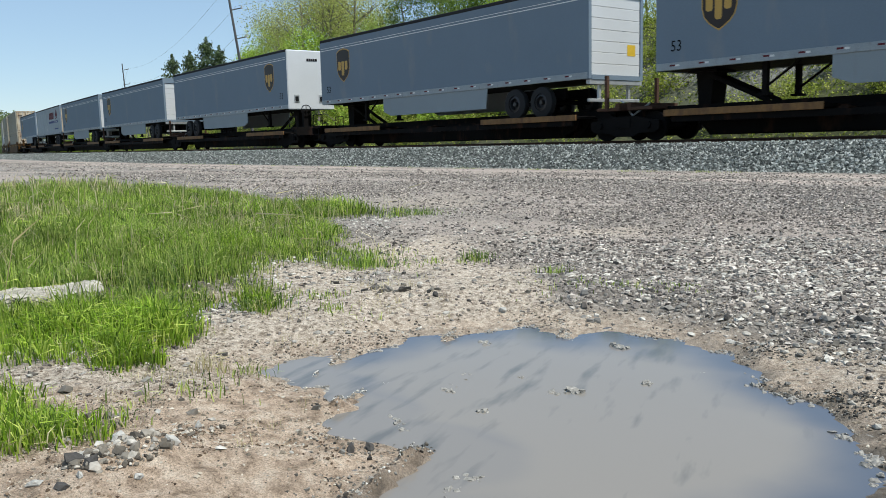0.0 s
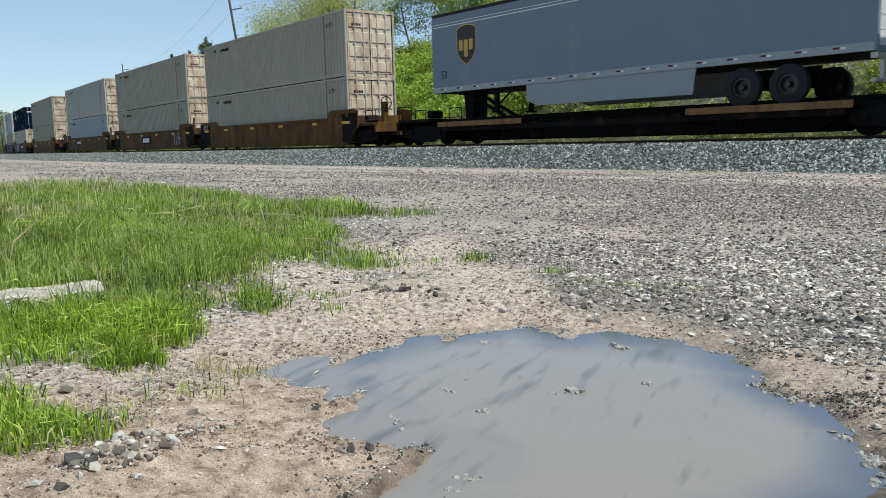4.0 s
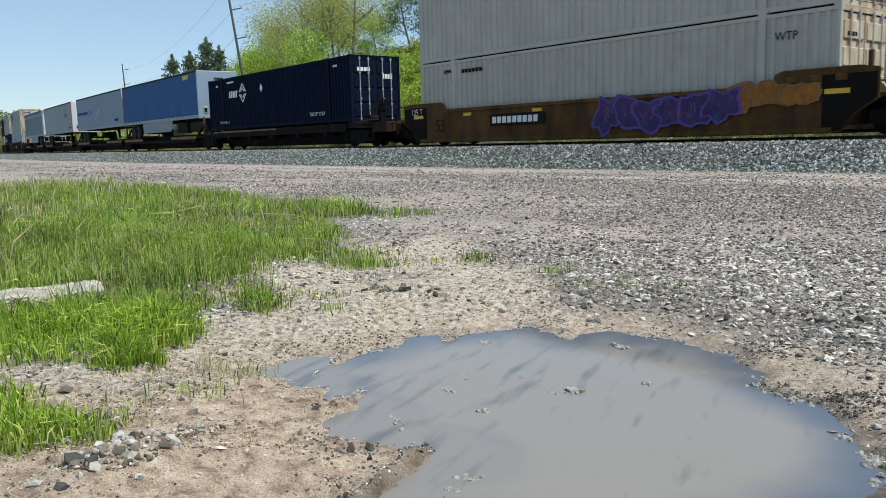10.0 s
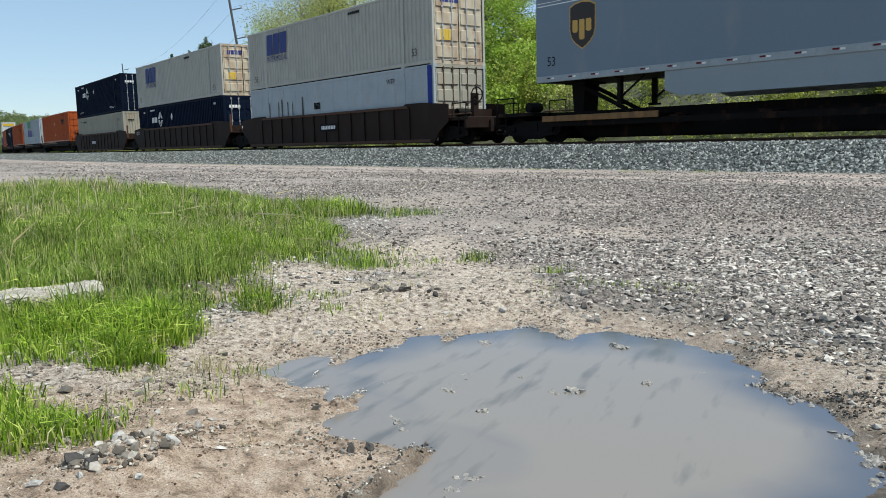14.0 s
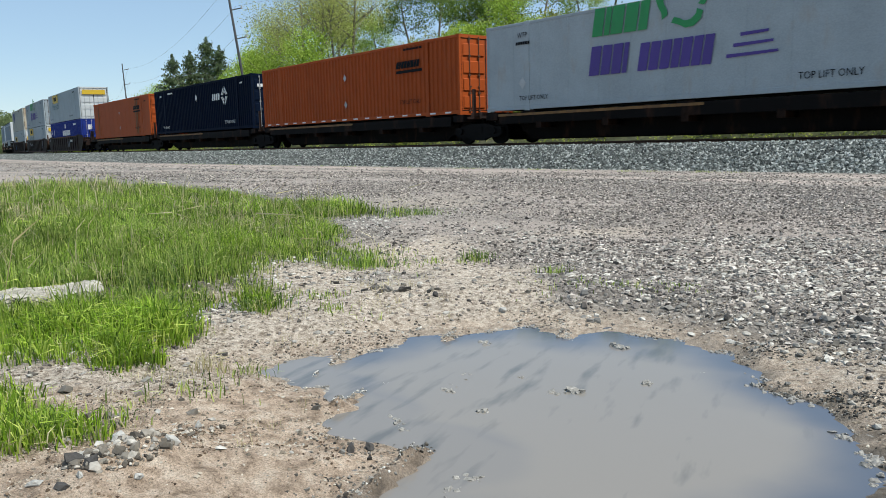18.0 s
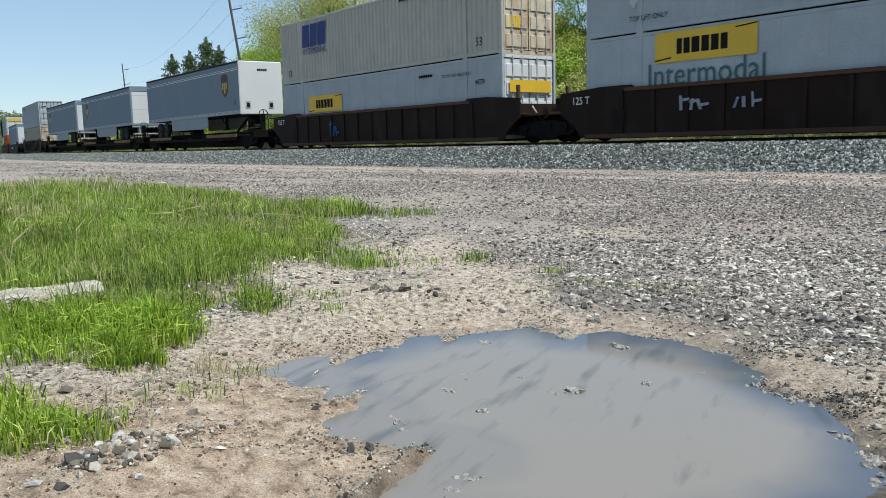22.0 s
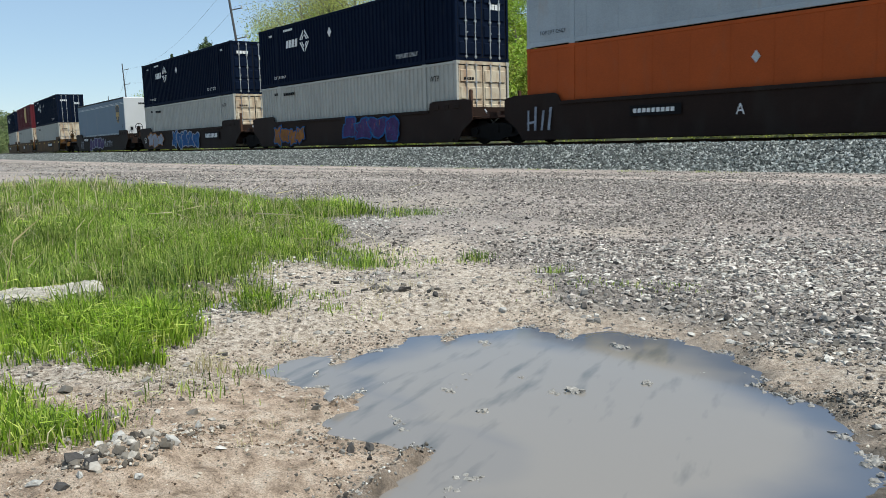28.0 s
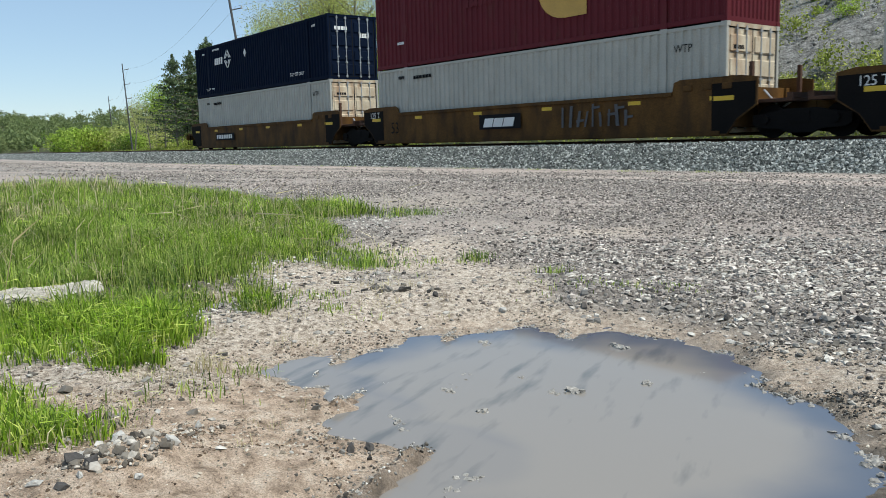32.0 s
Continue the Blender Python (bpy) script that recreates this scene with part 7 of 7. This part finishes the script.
def tree(kind, label, seed, height, at):
    rng = np.random.default_rng(seed)
    t = thing({"conifer": "conifer_tree", "bare": "budding_tree"}.get(kind, "leafy_tree"), label, "tree", "trees beyond the track")
    g = Geo()
    if kind == "conifer":
        g.tube((0, 0, -0.3), (0, 0, height), 0.016 * height, 8, 0.02)
        tips = []
        for k in range(150):
            z = height * (0.1 + 0.88 * (int(16 * rng.uniform(0, 1) ** 0.85) + rng.uniform(0, 1.0)) / 16)
            reach = (1 - z / height) * height * 0.62 * rng.uniform(0.35, 1.1) + 0.15
            a = rng.uniform(0, 2 * math.pi)
            e = np.array([math.cos(a) * reach, math.sin(a) * reach, z + reach * rng.uniform(-0.12, 0.3)])
            g.tube((0, 0, z), tuple(e), 0.004 * height, 5, 0.008)
            q = rng.uniform(0.15, 1.03, 40)[:, None]
            tips.append(q * e + (1 - q) * np.array([0, 0, z]) + rng.normal(0, 1, (40, 3)) * np.array([0.03, 0.03, 0.011]) * height * (1.15 - 0.6 * q))
        zs = rng.uniform(0.84, 1.04, 260)[:, None]
        tips.append(np.concatenate([rng.normal(0, 1, (260, 2)) * (1.06 - zs) * 0.13, zs], 1) * height)
        tips = np.concatenate(tips)
        v, f = leaf_cloud(tips, np.full(len(tips), 0.008 * height), 1, 0.0125 * height, rng, 0.0)
        leafm = M["needles"]
    else:
        ends = limbs(g, rng, (0, 0, -0.3), (rng.normal(0, 0.4), rng.normal(0, 0.4), height * 0.8), 0.012 * height, 0.42, 7, 2)
        cs = np.array([tuple(e) for e in ends])
        if kind == "bare":
            v, f = leaf_cloud(cs, np.full(len(cs), 0.15 * height), 190, 0.0062 * height, rng)
            leafm = M["buds"]
        else:
            v, f = leaf_cloud(cs, np.full(len(cs), 0.15 * height), 220, 0.0115 * height, rng)
            leafm = M["leaves"] if kind == "leafy" else M["leaves_dark"]
    part("trunk", g, M["bark"], t)
    stuff_mesh("crown", v, f, leafm, t)
    t.matrix_basis = at
    return t


M["leaves"] = island_mat("spring_leaves", (0.16, 0.26, 0.03), (0.62, 0.74, 0.17), 0.6, 0.5, mid=(0.36, 0.50, 0.06), fine=3)
M["leaves_dark"] = island_mat("green_leaves", (0.06, 0.11, 0.02), (0.30, 0.40, 0.08), 0.6, 0.45, mid=(0.16, 0.25, 0.04), fine=3)
M["buds"] = island_mat("budding_twigs", (0.20, 0.20, 0.07), (0.68, 0.70, 0.25), 0.7, 0.48, mid=(0.44, 0.47, 0.14), fine=3)
M["needles"] = island_mat("conifer_needles", (0.035, 0.06, 0.025), (0.20, 0.26, 0.11), 0.6, 0.2, mid=(0.10, 0.145, 0.06), fine=3)

M["scrub"] = island_mat("olive_spring_scrub", (0.10, 0.13, 0.02), (0.54, 0.56, 0.13), 0.6, 0.45, mid=(0.28, 0.34, 0.05), fine=3)

FORMS = {k: tree(*a, pose(0, -400 - 30 * i, 0)) for i, (k, a) in enumerate({
    "leafy": ("leafy", "leafy tree in fresh yellow-green spring leaf", 1, 8.0), "leafy2": ("leafy", "leafy tree in fresh yellow-green spring leaf", 2, 7.0),
    "dark": ("dark", "tree in full dark green leaf", 3, 8.0), "bare": ("bare", "tall budding tree with thin grey branches", 4, 9.0),
    "bare2": ("bare", "tall budding tree with thin grey branches", 5, 8.0), "conifer": ("conifer", "tall dark green conifer tree", 6, 10.0)}.items())}
USED = set()


def plant(kind, x, y, scale=1.0, turn=0.0, sink=0.1):
    m = pose(x, y, spot(x, y) - sink, 0, 0, turn)
    if kind in USED:
        t = copy_thing(FORMS[kind], m)
    else:
        t = FORMS[kind]
        USED.add(kind)
        t.matrix_basis = m
    t.scale = (scale, scale, scale)
    return t


R6 = random.Random(66)


def toward(px_dir, dist):
    """A place at a compass bearing (degrees from the track's square, towards -x) and distance."""
    a = radians(px_dir)
    return -dist * math.sin(a), dist * math.cos(a)


for kind, bearing, dist, sc in (
        ("conifer", 65.7, 90, 1.12), ("conifer", 64.9, 88, 0.95), ("conifer", 66.8, 90, 0.98), ("conifer", 67.9, 92, 0.95), ("leafy", 68.7, 98, 0.95), ("bare2", 69.6, 118, 0.95), ("bare", 70.6, 126, 0.85), ("leafy", 67.2, 96, 1.1), ("leafy2", 67.4, 104, 0.9), ("leafy2", 64.2, 84, 1.0), ("leafy", 62.9, 78, 0.95), ("bare", 67.6, 110, 0.85), ("bare2", 69.3, 120, 0.7), ("bare", 70.3, 135, 0.6),
        ("leafy2", 63.0, 74, 1.05), ("leafy", 61.8, 66, 0.9), ("bare2", 60.6, 70, 1.25), ("bare", 59.4, 64, 1.2), ("leafy", 58.6, 58, 0.95), ("bare", 57.9, 62, 1.25), ("bare2", 57.0, 60, 1.3), ("bare", 55.7, 60, 1.25),
        ("leafy2", 54.7, 72, 0.85), ("dark", 51.8, 66, 0.95), ("dark", 50.2, 64, 1.0), ("dark", 48.6, 66, 0.95), ("dark", 46.4, 64, 0.9), ("dark", 44.6, 66, 0.9),
        ("leafy", 61.2, 74, 1.05), ("bare2", 59.9, 76, 1.2), ("leafy2", 58.3, 72, 1.2), ("bare", 56.6, 72, 1.25), ("leafy", 56.2, 74, 0.95), ("leafy", 45.0, 50, 0.7), ("dark", 43.2, 54, 0.8), ("leafy2", 41.0, 50, 0.7), ("dark", 38.5, 52, 0.8), ("bare", 36.0, 54, 0.8), ("leafy", 33.5, 52, 0.7), ("dark", 30.5, 52, 0.75), ("bare2", 27.5, 52, 0.75), ("leafy2", 24.5, 52, 0.7)):
    x, y = toward(bearing, dist)
    plant(kind, x, y, sc * R6.uniform(0.92, 1.08), R6.uniform(0, 360))


def shrub_mesh(seed, mat_name):
    rng = np.random.default_rng(seed)
    cs = np.stack([rng.normal(0, 0.55, 26), rng.normal(0, 0.55, 26), np.abs(rng.normal(0.65, 0.4, 26))], -1)
    v, f = leaf_cloud(cs, rng.uniform(0.22, 0.5, 26), 44, 0.068, rng)
    g = Geo()
    for c in cs[::3]:
        g.tube((0, 0, -0.2), tuple(c), 0.025, 5, 0.008)
    return v, f, g


SHRUBS = []
for i, mn in enumerate(("scrub", "leaves_dark", "leaves", "buds")):
    v, f, g = shrub_mesh(40 + i, mn)
    t = thing("shrub", ("yellow-green", "dark green", "fresh green", "thin budding")[i] + " shrub on the cutting", "shrub", "shrubs on the cutting")
    part("stem", g, M["bark"], t)["kind"] = "stuff"
    stuff_mesh("foliage", v, f, M[mn], t)
    SHRUBS.append([t, False])


def shrub(i, x, y, sc):
    t, used = SHRUBS[i]
    m = pose(x, y, spot(x, y) - 0.1, R6.uniform(-8, 8), R6.uniform(-8, 8), R6.uniform(0, 360))
    if used:
        t = copy_thing(t, m)
    else:
        SHRUBS[i][1] = True
        t.matrix_basis = m
    t.scale = (sc, sc, sc * R6.uniform(0.8, 1.1))


made, extra = 0, []
while made < 235:
    s_, n_ = R6.uniform(-82, -8), R6.uniform(6.5, 21)
    x, y, th_ = track_at(s_)
    x, y = x - math.sin(th_) * n_, y + math.cos(th_) * n_
    a = np.array([x]), np.array([y])
    if R6.random() < 0.62 * float(shale_cover(*a)[0]):
        continue
    if made < 130:
        shrub(R6.choice((0, 0, 0, 1, 2, 3, 3)), x, y, R6.uniform(0.55, 1.25))
    else:
        extra.append((x, y))
    made += 1
# the rest of the scrub grows together
rng = np.random.default_rng(47)
ex = np.repeat(np.array(extra), 16, 0) + rng.normal(0, 0.5, (len(extra) * 16, 2))
v, f = leaf_cloud(np.column_stack([ex, ground_z(ex[:, 0], ex[:, 1]) + np.abs(rng.normal(0.45, 0.35, len(ex)))]), rng.uniform(0.2, 0.45, len(ex)), 44, 0.066, rng)
tagged(stuff_mesh("scrub", v, f, M["scrub"]), "yellow-green scrub grown together on the cutting", "scrub", kind="stuff")
# dense scrub along the top of the bank
for i in range(105):
    b_ = R6.uniform(41.5, 57.0)
    x, y = toward(b_, R6.uniform(29.5, 40.0) / math.cos(radians(b_)))
    shrub(R6.choice((0, 2, 2, 2)), x, y, R6.uniform(1.1, 1.75))
# a clump of tall bushes by the bend, grey twigs beside it
for b0, b1, n_, kinds, s0, s1 in ((72.5, 75.0, 12, (2, 2, 1, 0), 2.6, 3.4), (68.8, 72.2, 13, (3, 3, 0, 2), 2.2, 3.2)):
    for i in range(n_):
        x, y = toward(b0 + (b1 - b0) * (i + R6.random()) / n_, R6.uniform(140, 158))
        shrub(R6.choice(kinds), x, y, R6.uniform(s0, s1))
# thicket and bushes out by the bend
for i in range(36):
    b, d = R6.uniform(64, 82), R6.uniform(105, 200)
    x, y = toward(b, d)
    if float(off_track(np.array([x]), np.array([y]))[0]) > -9:
        continue
    shrub(R6.choice((0, 1, 2, 3, 3)), x, y, R6.uniform(1.2, 2.5))


def utility_pole(bearing, dist, height, lean):
    x, y = toward(bearing, dist)
    t = thing("utility_pole", "weathered timber utility pole with short insulator arms", "utility pole", "poles along the line")
    part("shaft", lambda: Geo().tube((0, 0, -0.5), (0, 0, height), 0.12, 10, 0.075), M["pole"], t)
    b = radians(bearing)
    for k in range(3):
        a = part("insulator_arm", lambda: Geo().tube((0, 0, 0), (0.45, 0.6, 0.05), 0.04, 6), M["pole"], t, key="iarm", at=(0.05, 0, height - 0.9 - 2.0 * k))
        part("insulator", lambda: Geo().tube((0.45, 0.6, 0.0), (0.45, 0.6, 0.22), 0.07, 8, 0.05), M["galv"], a, key="insul")
    m = Matrix.Translation((x, y, spot(x, y))) @ Matrix.Rotation(-radians(lean), 4, Vector((-math.sin(b), math.cos(b), 0)))
    t.matrix_basis = m
    return m @ Vector((0.45, 0.6, height + 0.1))


tops = [utility_pole(62.85, 61, 13.0, 6.8), utility_pole(70.75, 125, 12.3, 2.5), utility_pole(71.85, 200, 12.0, 2.0)]
tops.insert(0, tops[0] + Vector((55, 2, 3)))
M["wire"] = mat("dark_wire", (0.12, 0.12, 0.13), 0.5)
for drop in (0.8, 2.8, 4.8):
    g = Geo()
    for a, b in zip(tops, tops[1:]):
        for i in range(10):
            q0, q1 = i / 10, (i + 1) / 10
            sag = lambda q: a.lerp(b, q) + Vector((0, 0, -drop - 1.6 * 4 * q * (1 - q)))
            g.tube(sag(q0), sag(q1), 0.007, 4)
    tagged(new("overhead_wire", g.mesh("overhead_wire")), "thin dark overhead wire between poles", "wire", "wires").data.materials.append(M["wire"])

# wooded ridge far off
rng = np.random.default_rng(90)
nf = 1500
tb, td = rng.uniform(66, 81, nf), 330 + 820 * rng.uniform(0, 1, nf) ** 1.3
tx, ty_ = -td * np.sin(np.radians(tb)), td * np.cos(np.radians(tb))
ok = np.abs(off_track(tx, ty_)) > 25
tx, ty_ = tx[ok], ty_[ok]
tall = rng.uniform(6, 14, len(tx))
per_tree = 6
fx, fy = np.repeat(tx, per_tree) + rng.normal(0, 2.2, len(tx) * per_tree), np.repeat(ty_, per_tree) + rng.normal(0, 2.2, len(tx) * per_tree)
cz = np.repeat(ground_z(tx, ty_), per_tree) + np.repeat(tall, per_tree) * rng.uniform(0.35, 1.0, len(fx))
v, f = leaf_cloud(np.stack([fx, fy, cz], -1), rng.uniform(1.4, 2.8, len(fx)), 17, 0.85, rng)
M["far_leaves"] = island_mat("distant_spring_woods", (0.11, 0.15, 0.055), (0.25, 0.30, 0.12), 0.7, 0.35, mid=(0.17, 0.215, 0.08), fine=0.06)
tagged(stuff_mesh("far_woods", v, f, M["far_leaves"]), "wooded ridge in spring green far off", "woods", kind="stuff")

# woods round the bend of the track
nf = 1500
fb, fd = rng.uniform(70, 84, nf), rng.uniform(215, 330, nf)
fx, fy = -fd * np.sin(np.radians(fb)), fd * np.cos(np.radians(fb))
ok = (off_track(fx, fy) < -14) | ((off_track(fx, fy) > 9) & (fd > 250))
fx, fy = fx[ok], fy[ok]
cz = ground_z(fx, fy) + rng.uniform(0.2, 1.0, len(fx)) * np.interp(np.arctan2(-fx, fy), [1.25, 1.31, 1.36], [4.0, 6.0, 10.5]) * (0.8 + 0.9 * fbm(fx * 0.05, fy * 0.05, 2, 151))
v, f = leaf_cloud(np.stack([fx, fy, cz], -1), rng.uniform(1.2, 2.8, len(fx)), 70, 0.30, rng)
tagged(stuff_mesh("thicket", v, f, M["far_leaves"]), "thicket of young trees beyond the bend", "woods", kind="stuff")

M["shale_stone"] = island_mat("broken_shale", (0.09, 0.085, 0.075), (0.46, 0.45, 0.415), 0.9, mid=(0.26, 0.252, 0.228), fine=6)
# low growth and rubble on the cutting's bank
nh = 26000
hs, hn = rng.uniform(-110, 4, nh), rng.uniform(4.2, 30, nh)
hth = np.minimum(hs - CURVE_FROM, 0) / RADIUS
hx = CURVE_FROM + np.sin(hth) * (RADIUS - 1.295) - np.sin(hth) * hn
hy = CENTRE + (1 - np.cos(hth)) * (RADIUS - 1.295) + np.cos(hth) * hn
sh = shale_cover(hx, hy)
grow = rng.uniform(0, 1, nh) < (1 - 0.82 * sh) * (0.35 + 0.9 * smooth(-0.2, 0.25, fbm(hx * 0.35, hy * 0.35, 3, 161)))
gx, gy = hx[grow], hy[grow]
v, f = leaf_cloud(np.stack([gx, gy, ground_z(gx, gy) + 0.12], -1), rng.uniform(0.12, 0.38, len(gx)), 8, 0.065, rng)
tagged(stuff_mesh("undergrowth", v, f, M["scrub"]), "low yellow-green growth on the bank", "undergrowth", kind="stuff")
rk = (rng.uniform(0, 1, nh) < 0.75 * sh + 0.06)
rx, ry = hx[rk], hy[rk]
tagged(stones("scree", rx, ry, ground_z(rx, ry), 0.04 + 0.2 * rng.uniform(0, 1, len(rx)) ** 3, rng, M["shale_stone"], 0.7, True, 0.35, 0.6), "broken grey shale lying on the cutting", "scree", kind="stuff")


# ---- what moves: every car and load runs along the track at one speed ----
def motions():
    for ob, u, z in TRAIN:
        walk(ob, [(t * 1.0, track_pose(u + SPEED * t, z)) for t in range(33)])


motions()
